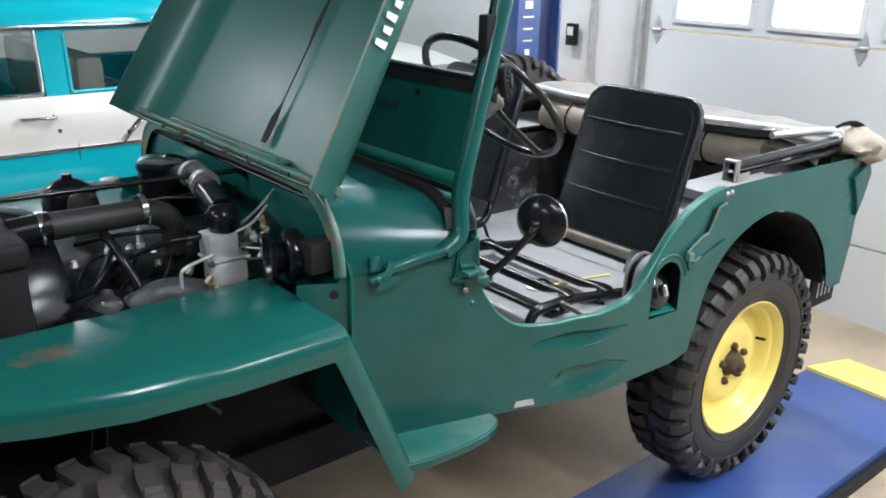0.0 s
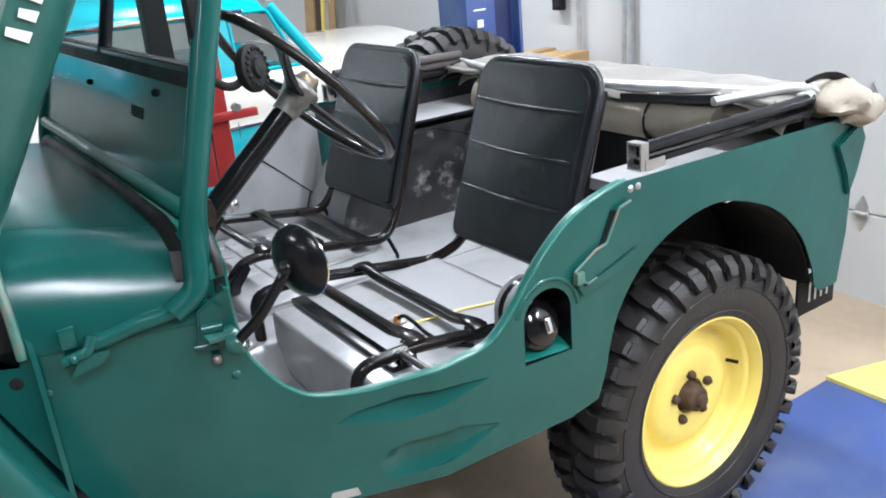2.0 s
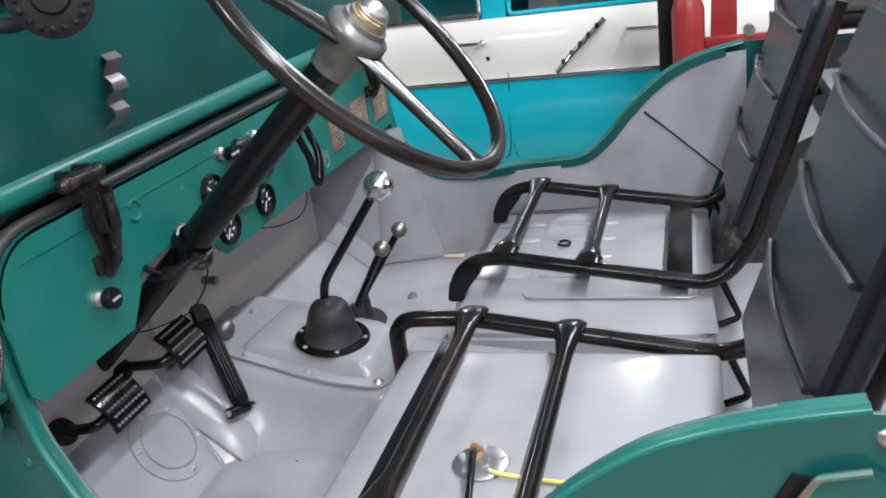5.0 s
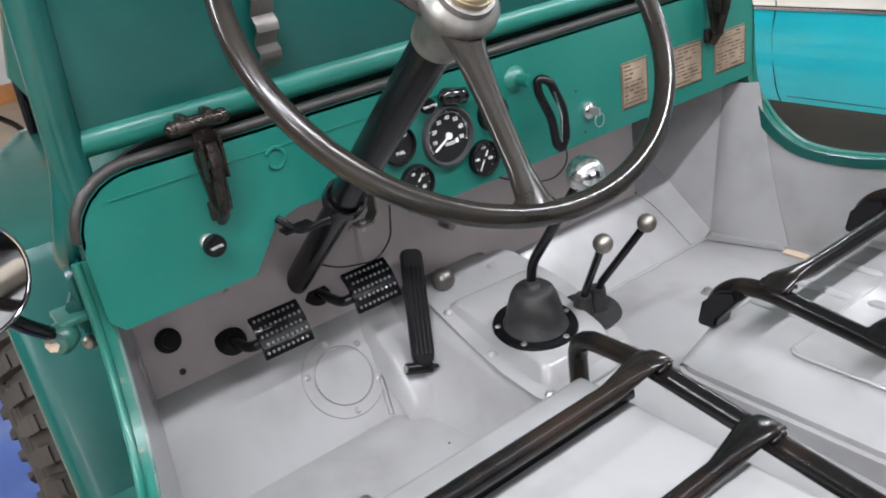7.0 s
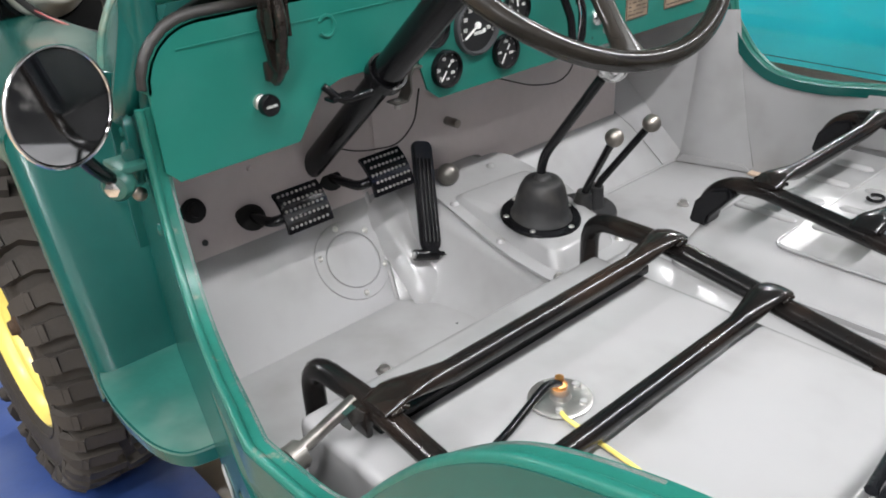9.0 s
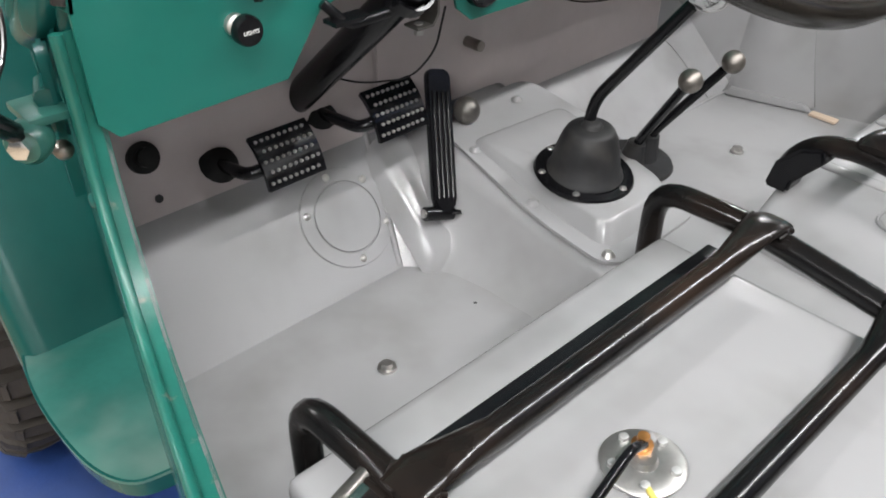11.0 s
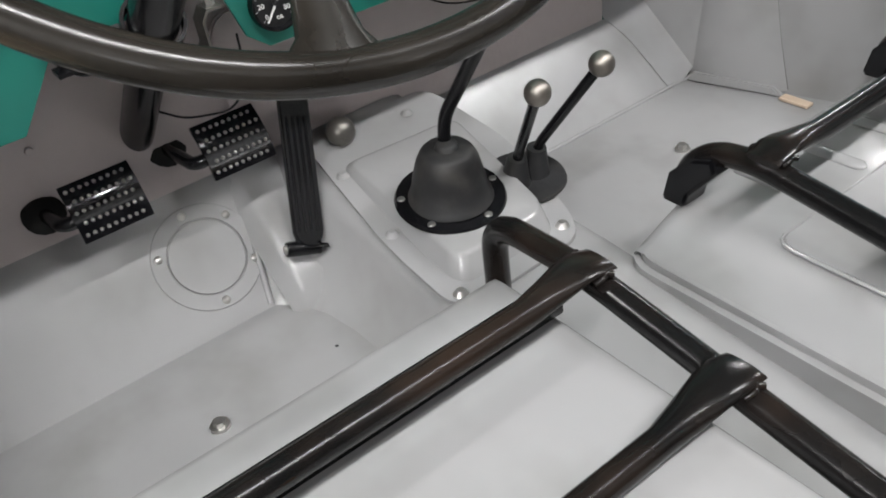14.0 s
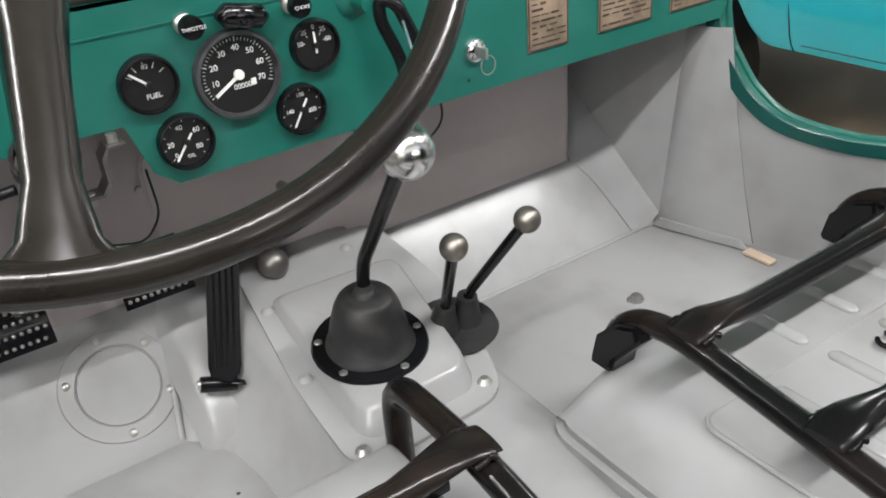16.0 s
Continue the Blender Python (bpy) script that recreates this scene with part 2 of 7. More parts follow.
# ---- shape helpers ----
def mesh_from(name, bm, mat):
    bmesh.ops.recalc_face_normals(bm, faces=bm.faces)
    me = bpy.data.meshes.new(name)
    bm.to_mesh(me)
    bm.free()
    for p in me.polygons:
        p.use_smooth = True
    me.set_sharp_from_angle(angle=radians(50))
    if mat:
        me.materials.append(mat)
    return me


def part(name, bm, mat, parent=None, label=""):
    ob = new(name, mesh_from(name, bm, mat))
    if parent:
        ob.parent = parent
    return tagged(ob, label)


def thing(name, label, category, group="", at=(0, 0, 0)):
    ob = new(name)
    ob.empty_display_size = 0.05
    ob.location = at
    return tagged(ob, label, category, group)


def lone(name, bm, mat, label, category="", group="", kind=""):
    return tagged(part(name, bm, mat), label, category, group, kind)


def join(*bms):
    out = bmesh.new()
    for b in bms:
        me = bpy.data.meshes.new("tmp")
        b.to_mesh(me)
        b.free()
        out.from_mesh(me)
        bpy.data.meshes.remove(me)
    return out


def box(cx, cy, cz, sx, sy, sz, bevel=0.0, seg=2, m=None):
    bm = bmesh.new()
    bmesh.ops.create_cube(bm, size=1)
    bmesh.ops.scale(bm, vec=(sx, sy, sz), verts=bm.verts)
    if bevel:
        bmesh.ops.bevel(bm, geom=list(bm.edges), offset=bevel, segments=seg, profile=0.6, affect="EDGES")
    bmesh.ops.translate(bm, vec=(cx, cy, cz), verts=bm.verts)
    if m:
        bm.transform(m)
    return bm


def axis_pose(p, q):
    """A pose at p whose z runs to q."""
    d = Vector(q) - Vector(p)
    return Matrix.Translation(p) @ d.to_track_quat("Z", "Y").to_matrix().to_4x4()


def lathe(profile, m=None, seg=24):
    bm = bmesh.new()
    rings = []
    for r, z in profile:
        if r < 1e-5:
            rings.append([bm.verts.new((0, 0, z))])
        else:
            rings.append([bm.verts.new((r * math.cos(2 * math.pi * i / seg), r * math.sin(2 * math.pi * i / seg), z)) for i in range(seg)])
    for a, b in zip(rings, rings[1:]):
        for i in range(seg):
            j = (i + 1) % seg
            if len(a) == 1 and len(b) == 1:
                continue
            if len(a) == 1:
                bm.faces.new((a[0], b[i], b[j]))
            elif len(b) == 1:
                bm.faces.new((a[i], a[j], b[0]))
            else:
                bm.faces.new((a[i], a[j], b[j], b[i]))
    if m:
        bm.transform(m)
    return bm


def rod(p, q, r, r2=None, seg=12, cap=0.0):
    h = (Vector(q) - Vector(p)).length
    r2 = r if r2 is None else r2
    c = min(cap, r * 0.9, r2 * 0.9)
    prof = [(0, 0), (r - c, 0), (r, c), (r2, h - c), (r2 - c, h), (0, h)] if c else [(0, 0), (r, 0), (r2, h), (0, h)]
    return lathe(prof, axis_pose(p, q), seg)


def ball(c, r, seg=20, squash=1.0):
    prof = [(r * math.sin(math.pi * i / 12), -r * squash * math.cos(math.pi * i / 12)) for i in range(13)]
    return lathe(prof, Matrix.Translation(c), seg)


def rounded(pts, fillet, steps=6, closed=False):
    pts = [Vector(p) for p in pts]
    if not fillet:
        return pts
    n = len(pts)
    out = []
    for i, p in enumerate(pts):
        if not closed and i in (0, n - 1):
            out.append(p)
            continue
        a, b = pts[i - 1], pts[(i + 1) % n]
        f = min(fillet, (a - p).length * 0.48, (b - p).length * 0.48)
        s, e = p + (a - p).normalized() * f, p + (b - p).normalized() * f
        for k in range(steps + 1):
            t = k / steps
            out.append(s * (1 - t) ** 2 + p * 2 * t * (1 - t) + e * t * t)
    return out


def tube(pts, r, fillet=0.03, seg=12, closed=False, flat=1.0, steps=6, radii=None):
    path = rounded(pts, fillet, steps, closed)
    n = len(path)
    bm = bmesh.new()
    up = None
    rings = []
    for i, p in enumerate(path):
        d = (path[(i + 1) % n] - path[i - 1]) if closed or 0 < i < n - 1 else (path[1] - path[0] if i == 0 else path[-1] - path[-2])
        d.normalize()
        if up is None:
            up = d.orthogonal().normalized()
        up = (up - d * up.dot(d)).normalized()
        side = d.cross(up)
        k = radii[min(len(radii) - 1, int(i / n * len(radii)))] if radii else r
        rings.append([bm.verts.new(p + (up * math.cos(2 * math.pi * j / seg) * flat + side * math.sin(2 * math.pi * j / seg)) * k) for j in range(seg)])
    for i in range(n if closed else n - 1):
        a, b = rings[i], rings[(i + 1) % n]
        for j in range(seg):
            bm.faces.new((a[j], a[(j + 1) % seg], b[(j + 1) % seg], b[j]))
    if not closed:
        bm.faces.new(rings[0])
        bm.faces.new(rings[-1])
    return bm


def plate(outer, holes=(), thick=0.003, fn=None, cuts_u=(), cuts_v=(), bevel=0.0):
    """A sheet from a flat outline with holes, in u and v; fn(u, v, w) lays it into the world, w from 0 to thick."""
    bm = bmesh.new()
    for loop in (outer, *holes):
        vs = [bm.verts.new((u, v, 0)) for u, v in loop]
        for a, b in zip(vs, vs[1:] + vs[:1]):
            bm.edges.new((a, b))
    bmesh.ops.triangle_fill(bm, use_beauty=True, edges=bm.edges[:])
    for c in cuts_u:
        bmesh.ops.bisect_plane(bm, geom=bm.verts[:] + bm.edges[:] + bm.faces[:], plane_co=(c, 0, 0), plane_no=(1, 0, 0))
    for c in cuts_v:
        bmesh.ops.bisect_plane(bm, geom=bm.verts[:] + bm.edges[:] + bm.faces[:], plane_co=(0, c, 0), plane_no=(0, 1, 0))
    got = bmesh.ops.extrude_face_region(bm, geom=bm.faces[:])
    bmesh.ops.translate(bm, vec=(0, 0, thick), verts=[v for v in got["geom"] if isinstance(v, bmesh.types.BMVert)])
    if bevel:
        edges = [e for e in bm.edges if len(e.link_faces) == 2 and e.calc_face_angle(0) > 1.2]
        bmesh.ops.bevel(bm, geom=edges, offset=bevel, segments=2, affect="EDGES")
    if fn:
        for v in bm.verts:
            v.co = fn(*v.co)
    return bm


def loft(sections, closed=False, caps=False):
    bm = bmesh.new()
    rows = [[bm.verts.new(p) for p in s] for s in sections]
    for a, b in zip(rows, rows[1:]):
        k = len(a)
        for j in range(k if closed else k - 1):
            bm.faces.new((a[j], a[(j + 1) % k], b[(j + 1) % k], b[j]))
    if caps and closed:
        bm.faces.new(rows[0])
        bm.faces.new(rows[-1])
    return bm


def thicken(bm, t):
    bmesh.ops.recalc_face_normals(bm, faces=bm.faces)
    bmesh.ops.solidify(bm, geom=bm.faces[:], thickness=t)
    return bm


def arc(cx, cy, r, a0, a1, n):
    return [(cx + r * math.cos(radians(a0 + (a1 - a0) * i / n)), cy + r * math.sin(radians(a0 + (a1 - a0) * i / n))) for i in range(n + 1)]


def rounded_poly(pts, r, steps=4):
    return [(p.x, p.y) for p in rounded([(u, v, 0) for u, v in pts], r, steps, True)]


def smooth_line(pts, steps=5):
    """A Catmull-Rom line through 2D points."""
    out = []
    P = [pts[0]] + list(pts) + [pts[-1]]
    for i in range(1, len(P) - 2):
        for k in range(steps):
            t = k / steps
            a, b, c, d = (Vector(P[j]) for j in (i - 1, i, i + 1, i + 2))
            out.append(tuple(0.5 * ((2 * b) + (c - a) * t + (2 * a - 5 * b + 4 * c - d) * t * t + (3 * b - a - 3 * c + d) * t ** 3)))
    out.append(tuple(pts[-1]))
    return out


WIDTH = 1.42          # of the tub at the rear
MID = WIDTH / 2


def side_y(x):
    """Outer face of the tub on the driver's side: flat at the rear, tapering in towards the cowl."""
    return max(0.0, 0.28 * (1.26 - x))


SPOKES = (256, 16, 136)
# ---- garage ----
FLOOR_Z = -0.17
bm = bmesh.new()
bmesh.ops.create_grid(bm, x_segments=2, y_segments=2, size=0.5)
bmesh.ops.scale(bm, vec=(12.0, 12.0, 1), verts=bm.verts)
bmesh.ops.translate(bm, vec=(-0.9, 1.0, FLOOR_Z), verts=bm.verts)
lone("floor", thicken(bm, 0.1), CONCRETE, "stained brown concrete garage floor with a dull sheen", "floor", kind="structure")
lone("ceiling", box(-0.9, 1.0, 3.08, 12.0, 12.0, 0.12), CEILING, "unseen garage ceiling, darkened to cut bounced light", "ceiling", kind="structure")
for lx, ly, lp in LAMPS:
    lamp = thing("ceiling_light", "white rectangular ceiling light with a glowing diffuser", "light", "ceiling lights")
    part("housing", box(lx, ly, 2.99, 0.18, 1.20, 0.05, 0.01), DOORPAINT, lamp)
    part("diffuser", box(lx, ly, 2.955, 0.12, 1.10, 0.012, 0.004), TUBE_GLOW, lamp, "glowing diffuser")

REAR = 3.72           # rear wall with the sectional door
lone("wall_front", box(-6.9, 1.0, 1.4, 0.15, 12.0, 3.2), WALL, "plain white garage wall", "wall", kind="structure")
lone("baseboard", box(-6.81, 1.0, -0.04, 0.03, 12.0, 0.26, 0.004), ORANGE, "orange-brown wooden board along the foot of the wall", "baseboard", kind="structure")
# unseen wall, coloured dark to hold back reflected light
lone("wall_side", box(-0.9, -5.0, 1.4, 12.0, 0.15, 3.2), WALL_DIM, "unseen garage wall, darkened to cut bounced light", "wall", kind="structure")
lone("wall_far", box(-0.9, 6.5, 1.4, 12.0, 0.15, 3.2), WALL, "plain white garage wall", "wall", kind="structure")
DOOR_Y0, DOOR_Y1 = -1.25, 1.82
lone("wall_rear", join(box(REAR + 0.09, (DOOR_Y1 + 7.0) / 2, 1.4, 0.15, 7.0 - DOOR_Y1, 3.2),
                       box(REAR + 0.09, (DOOR_Y0 - 5.0) / 2, 1.4, 0.15, DOOR_Y0 + 5.0, 3.2),
                       box(REAR + 0.09, (DOOR_Y0 + DOOR_Y1) / 2, 2.75, 0.15, DOOR_Y1 - DOOR_Y0, 0.6)),
     WALL, "white painted garage wall beside the big door", "wall", kind="structure")


def garage_door():
    door = thing("garage_door", "closed white sectional garage door with a row of windows", "door")
    tagged(door, kind="structure")
    edges = [FLOOR_Z, 0.305, 0.76, 1.215, 1.67, 2.12, 2.46]
    w0, w1 = 1.28, 1.52
    for k, (a, b) in enumerate(zip(edges, edges[1:])):
        outer = [(DOOR_Y0, a + 0.004), (DOOR_Y1, a + 0.004), (DOOR_Y1, b - 0.004), (DOOR_Y0, b - 0.004)]
        holes = []
        if k == 3:
            for i in range(5):
                c = 1.42 - i * 0.557
                holes.append([(c - 0.21, w0), (c + 0.21, w0), (c + 0.21, w1), (c - 0.21, w1)])
        pn = part("panel", plate(outer, holes, 0.04, lambda u, v, w: Vector((REAR + w, u, v)), bevel=0.003), DOORPAINT, door)
        for h in holes:
            c = (h[0][0] + h[1][0]) / 2
            part("window_frame", plate([(c - 0.235, w0 - 0.025), (c + 0.235, w0 - 0.025), (c + 0.235, w1 + 0.025), (c - 0.235, w1 + 0.025)], [h], 0.02,
                                       lambda u, v, w: Vector((REAR - 0.014 + w, u, v)), bevel=0.004), DOORPAINT, pn)
            part("pane", box(REAR + 0.03, c, (w0 + w1) / 2, 0.004, 0.42, w1 - w0), DAYLIGHT, pn, "bright daylit window pane")
    for hz in (0.305, 0.76, 1.215):
        for hy in (1.755, 0.62, -0.5):
            lug = plate([(0, -0.075), (0.024, -0.03), (0.024, 0.03), (0, 0.075), (-0.024, 0.03), (-0.024, -0.03)], (), 0.006,
                        lambda u, v, w, y=hy, z=hz: Vector((REAR - 0.008 + w, y + u, z + v)))
            part("hinge", join(lug, rod((REAR - 0.012, hy - 0.03, hz), (REAR - 0.012, hy + 0.03, hz), 0.009)), GALV, door, "galvanised steel hinge")
    part("track", box(REAR - 0.03, DOOR_Y1 + 0.04, 1.15, 0.06, 0.035, 2.6, 0.004), GALV, door, "galvanised steel track")
    part("bottom_seal", box(REAR + 0.01, (DOOR_Y0 + DOOR_Y1) / 2, FLOOR_Z + 0.012, 0.05, DOOR_Y1 - DOOR_Y0, 0.024, 0.006), BLACK_DULL, door)
    return door


garage_door()
bm = box(3.69, 2.36, 1.14, 0.035, 0.075, 0.13, 0.006)
sw = thing("switch_box", "small black wall switch box on the white wall", "switch")
part("body", bm, BLACK, sw)
part("button_plate", box(3.67, 2.36, 1.16, 0.006, 0.045, 0.05, 0.002), DOORPAINT, sw)
lone("conduit", rod((3.70, 2.22, FLOOR_Z), (3.70, 2.22, 3.0), 0.014), GALV, "thin grey conduit pipe up the white wall", "pipe")


def lift_post(x, y):
    post = thing("lift_post", "tall blue steel column of a vehicle lift", "lift")
    prof = [(-0.145, 0.0), (0.0, 0.0), (0.0, 0.05), (0.13, 0.05), (0.13, 0.0), (0.145, 0.0), (0.145, 0.20), (-0.145, 0.20)]
    part("column", plate(prof, (), 2.7, lambda u, v, w: Vector((x + u, y + v, FLOOR_Z + w))), BLUE, post)
    part("slide_channel", box(x + 0.066, y + 0.046, 1.2, 0.11, 0.008, 2.6), material("dark_blue_steel", (0.006, 0.012, 0.07), 0.5), post, "dark slide channel")
    part("base_plate", box(x, y + 0.1, FLOOR_Z + 0.01, 0.42, 0.42, 0.02, 0.004), BLUE, post)
    for i, (w, h) in enumerate(((0.07, 0.055), (0.05, 0.035), (0.07, 0.008), (0.06, 0.008), (0.06, 0.006), (0.03, 0.03))):
        part("lettering_bar", box(x - 0.08, y - 0.003, 1.42 - i * 0.055, w, 0.004, h, 0.001), WHITE, post, "pale lettering bar")
    return post


lift_post(2.785, 1.75)


def lift_runway(y0, y1, name_label):
    run = thing("lift_runway", name_label, "lift", "lift runways")
    x0, x1 = -1.47, 2.93
    part("deck", box((x0 + x1) / 2, (y0 + y1) / 2, -0.05, x1 - x0, y1 - y0, 0.10, 0.006), BLUE, run)
    part("front_stop", box(x0 - 0.15, (y0 + y1) / 2, -0.05, 0.30, y1 - y0, 0.10, 0.008), YELLOW, run, "yellow painted front stop")
    part("side_rail", box((x0 + x1) / 2, y0 - 0.012, -0.085, x1 - x0, 0.022, 0.11, 0.004), BLACK_DULL, run, "dark steel side rail")
    part("ramp", loft([[(x1 + 0.0, y0 + 0.13, 0.012), (x1, y1, 0.012), (x1, y1, -0.02), (x1, y0 + 0.13, -0.02)],
                       [(x1 + 0.75, y0 + 0.13, FLOOR_Z + 0.02), (x1 + 0.75, y1, FLOOR_Z + 0.02), (x1 + 0.75, y1, FLOOR_Z), (x1 + 0.75, y0 + 0.13, FLOOR_Z)]], True, True), YELLOW, run, "yellow painted approach ramp")
    return run


lift_runway(-0.215, 0.255, "blue steel lift runway under the wheels with a yellow ramp")
lift_runway(1.165, 1.635, "blue steel lift runway under the far wheels")


# ---- the jeep ----
jeep = thing("jeep", "old green open utility vehicle with raised hood and yellow wheels", "vehicle")
ARCH = smooth_line([(2.40, 0.585), (2.385, 0.64), (2.326, 0.743), (2.215, 0.838), (2.046, 0.899), (1.914, 0.892), (1.788, 0.836), (1.705, 0.74), (1.667, 0.62), (1.645, 0.565)])
CUT = smooth_line([(0.945, 1.01), (0.948, 0.944), (0.957, 0.890), (0.974, 0.858), (1.0, 0.821), (1.038, 0.790), (1.08, 0.777), (1.142, 0.771), (1.20, 0.774), (1.30, 0.777), (1.378, 0.786), (1.430, 0.823),
                   (1.482, 0.882), (1.535, 0.935), (1.595, 0.977), (1.665, 1.002), (1.735, 1.016)])
# two pressed grooves for tool handles, deepest at the bend of the side: x, top, bottom, depth
GROOVES = [[(1.077, 0.7242, 0.7238, 0.0005), (1.115, 0.739, 0.716, 0.007), (1.197, 0.747, 0.698, 0.019), (1.28, 0.738, 0.706, 0.012), (1.372, 0.7232, 0.7218, 0.0005)],
           [(1.140, 0.6182, 0.6170, 0.0005), (1.162, 0.644, 0.582, 0.006), (1.197, 0.653, 0.584, 0.015), (1.30, 0.648, 0.586, 0.010), (1.386, 0.6182, 0.6170, 0.0005)]]
SIDE = [(2.50, 0.565), (2.43, 0.562)] + ARCH + [(1.57, 0.552), (1.22, 0.56), (1.0, 0.566), (0.748, 0.57), (0.600, 0.89), (0.560, 0.935), (0.562, 0.957), (0.644, 0.950), (0.648, 0.975), (0.90, 0.99)] + CUT + [(2.475, 1.002), (2.535, 0.96), (2.525, 0.70)]
FILLER = [(1.457, 0.712), (1.577, 0.706)] + arc(1.518, 0.795, 0.060, 10, 170, 10)


def driver(u, v, w):
    return Vector((u, side_y(u) + w, v))


def passenger(u, v, w):
    return Vector((u, WIDTH - side_y(u) - w, v))


for fn, holes in ((driver, [FILLER]), (passenger, [])):
    grooved = holes and [[(x, a) for x, a, b, d in g] + [(x, b) for x, a, b, d in reversed(g)] for g in GROOVES]
    part("side_panel", plate(SIDE, holes + grooved, 0.004, fn, cuts_u=(1.26,)), GREEN, jeep)
    lip = [fn(u, v, 0.006) for u, v in CUT]
    part("cut_out_edge", tube(lip, 0.0055, 0.0, 8), CHIPPED, jeep, "green edge with chipped paint")
    part("cut_out_flange", thicken(loft([[fn(u, v, w) for u, v in CUT] for w in (0.002, 0.026)]), 0.002), CHIPPED, jeep)
    # inner lining of the tub, grey
    inner = [(1.70, 0.78), (1.64, 0.62), (1.62, 0.565), (0.78, 0.565), (0.728, 0.66), (0.675, 0.80), (0.675, 0.96), (0.93, 0.985)] + CUT[3:-4] + [(1.66, 0.995), (1.74, 1.00)]
    part("inner_panel", plate(inner, holes and [[(1.517 + (u - 1.517) * 1.03, 0.78 + (v - 0.78) * 1.03) for u, v in FILLER]], 0.003, lambda u, v, w, f=fn: f(u, v, 0.022 + w), cuts_u=(1.26,)), GREY, jeep, "grey painted inner panel")

# the pressed grooves of the lower side and its tool bracket
for g, flat in ((GROOVES[0], 0.14), (GROOVES[1], 0.66)):
    part("pressed_groove", loft([[driver(x, a + 0.001, 0.001), driver(x, a - 0.002, d), driver(x, a - flat * (a - b), d), driver(x, b - 0.001, 0.0005)] for x, a, b, d in g]), GREEN, jeep)
HOOK = [(1.583, 0.871), (1.639, 0.902), (1.667, 0.907), (1.703, 0.971), (1.735, 0.978), (1.755, 0.966), (1.770, 0.887), (1.615, 0.837)]
bracket = part("tool_bracket", plate(HOOK, (), 0.009, lambda u, v, w: driver(u, v, -w), bevel=0.003), GREEN, jeep, "green bracket with rusty edges")
part("rusty_edge", tube([driver(u, v, -0.009) for u, v in HOOK[:5]], 0.0028, 0.004, 6), RUST_EDGE, bracket)
part("rusty_edge", tube([driver(u, v, -0.009) for u, v in (HOOK[0], HOOK[7], (1.64, 0.844))], 0.0025, 0.004, 6), RUST_EDGE, bracket)
part("lower_hook", box(1.592, -0.010, 0.857, 0.020, 0.016, 0.026, 0.004), RUST_EDGE, bracket)
# two black strips paint the shadow along the bracket's left edge
part("slot", plate([(1.655, 0.902), (1.668, 0.906), (1.700, 0.966), (1.688, 0.968)], (), 0.003, lambda u, v, w: driver(u, v, -w)), BLACK_DULL, bracket)
part("slot", plate([(1.625, 0.893), (1.645, 0.902), (1.660, 0.904), (1.640, 0.888)], (), 0.003, lambda u, v, w: driver(u, v, -w)), BLACK_DULL, bracket)
part("relief_ledge", plate([(1.585, 0.852), (1.612, 0.834), (1.755, 0.872), (1.752, 0.846), (1.605, 0.812)], (), 0.006, lambda u, v, w: driver(u, v, -w), bevel=0.002), GREEN, jeep)
part("filler_bead", tube([driver(u, v, 0.001) for u, v in arc(1.518, 0.795, 0.078, 5, 165, 14)], 0.005, 0, 8), GREEN, jeep)

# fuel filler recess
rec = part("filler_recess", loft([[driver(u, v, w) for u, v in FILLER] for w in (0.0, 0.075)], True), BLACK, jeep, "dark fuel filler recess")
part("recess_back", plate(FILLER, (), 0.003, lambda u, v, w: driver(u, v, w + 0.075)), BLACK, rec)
part("recess_shelf", plate([(1.457, 0.712), (1.577, 0.706), (1.577, 0.74), (1.457, 0.746)], (), 0.002, lambda u, v, w: driver(u, 0.708 + 0.75 * (v - 0.706), 0.002 + 1.9 * (v - 0.706) + w)), GREEN_IN, rec)
wide = [(1.517 + (u - 1.517) * 1.06, 0.78 + (v - 0.78) * 1.06) for u, v in FILLER]
shell = part("recess_cover", loft([[driver(u, v, w) for u, v in wide] for w in (0.024, 0.060)], True), GREY, jeep, "grey inner cover of the filler recess")
part("cover_back", plate(wide, (), 0.003, lambda u, v, w: driver(u, v, w + 0.084)), GREY, shell)
fm = axis_pose((1.518, 0.052, 0.762), (1.515, -0.36, 0.92))
cap = part("filler_neck", lathe([(0.046, -0.02), (0.046, 0.012), (0.050, 0.014), (0.050, 0.024), (0.043, 0.026), (0.043, 0.034), (0.039, 0.038), (0.0, 0.041)], fm, 32), PEDAL, jeep, "glossy black fuel filler cap in its recess")
part("cap_handle", box(0.004, -0.004, 0.046, 0.016, 0.034, 0.016, 0.006, 3, m=fm), POLISHED, cap, "bright metal cap handle")

# tub floor, seat boxes and tunnel
part("floor_pan", plate([(x, side_y(x) + 0.012) for x in (0.87, 1.1, 1.26, 1.62)] + [(1.62, 0.27), (1.70, 0.27), (1.70, WIDTH - 0.27), (1.62, WIDTH - 0.27)] + [(x, WIDTH - side_y(x) - 0.012) for x in (1.62, 1.26, 1.1, 0.87)], (), 0.012, lambda u, v, w: Vector((u, v, 0.558 + w))), GREY, jeep, "light grey painted floor")
part("rear_floor", box(2.05, MID, 0.60, 0.86, WIDTH - 0.54, 0.03, 0.003), GREY, jeep)
part("toe_board", plate([(0.115, -0.02), (0.60, -0.02), (0.60, 0.205), (0.145, 0.205)], (), 0.006,
                        lambda u, v, w: Vector((0.886 - v * 0.618 - w * 0.786, u, 0.571 + v * 0.786 - w * 0.618))), GREY, jeep)
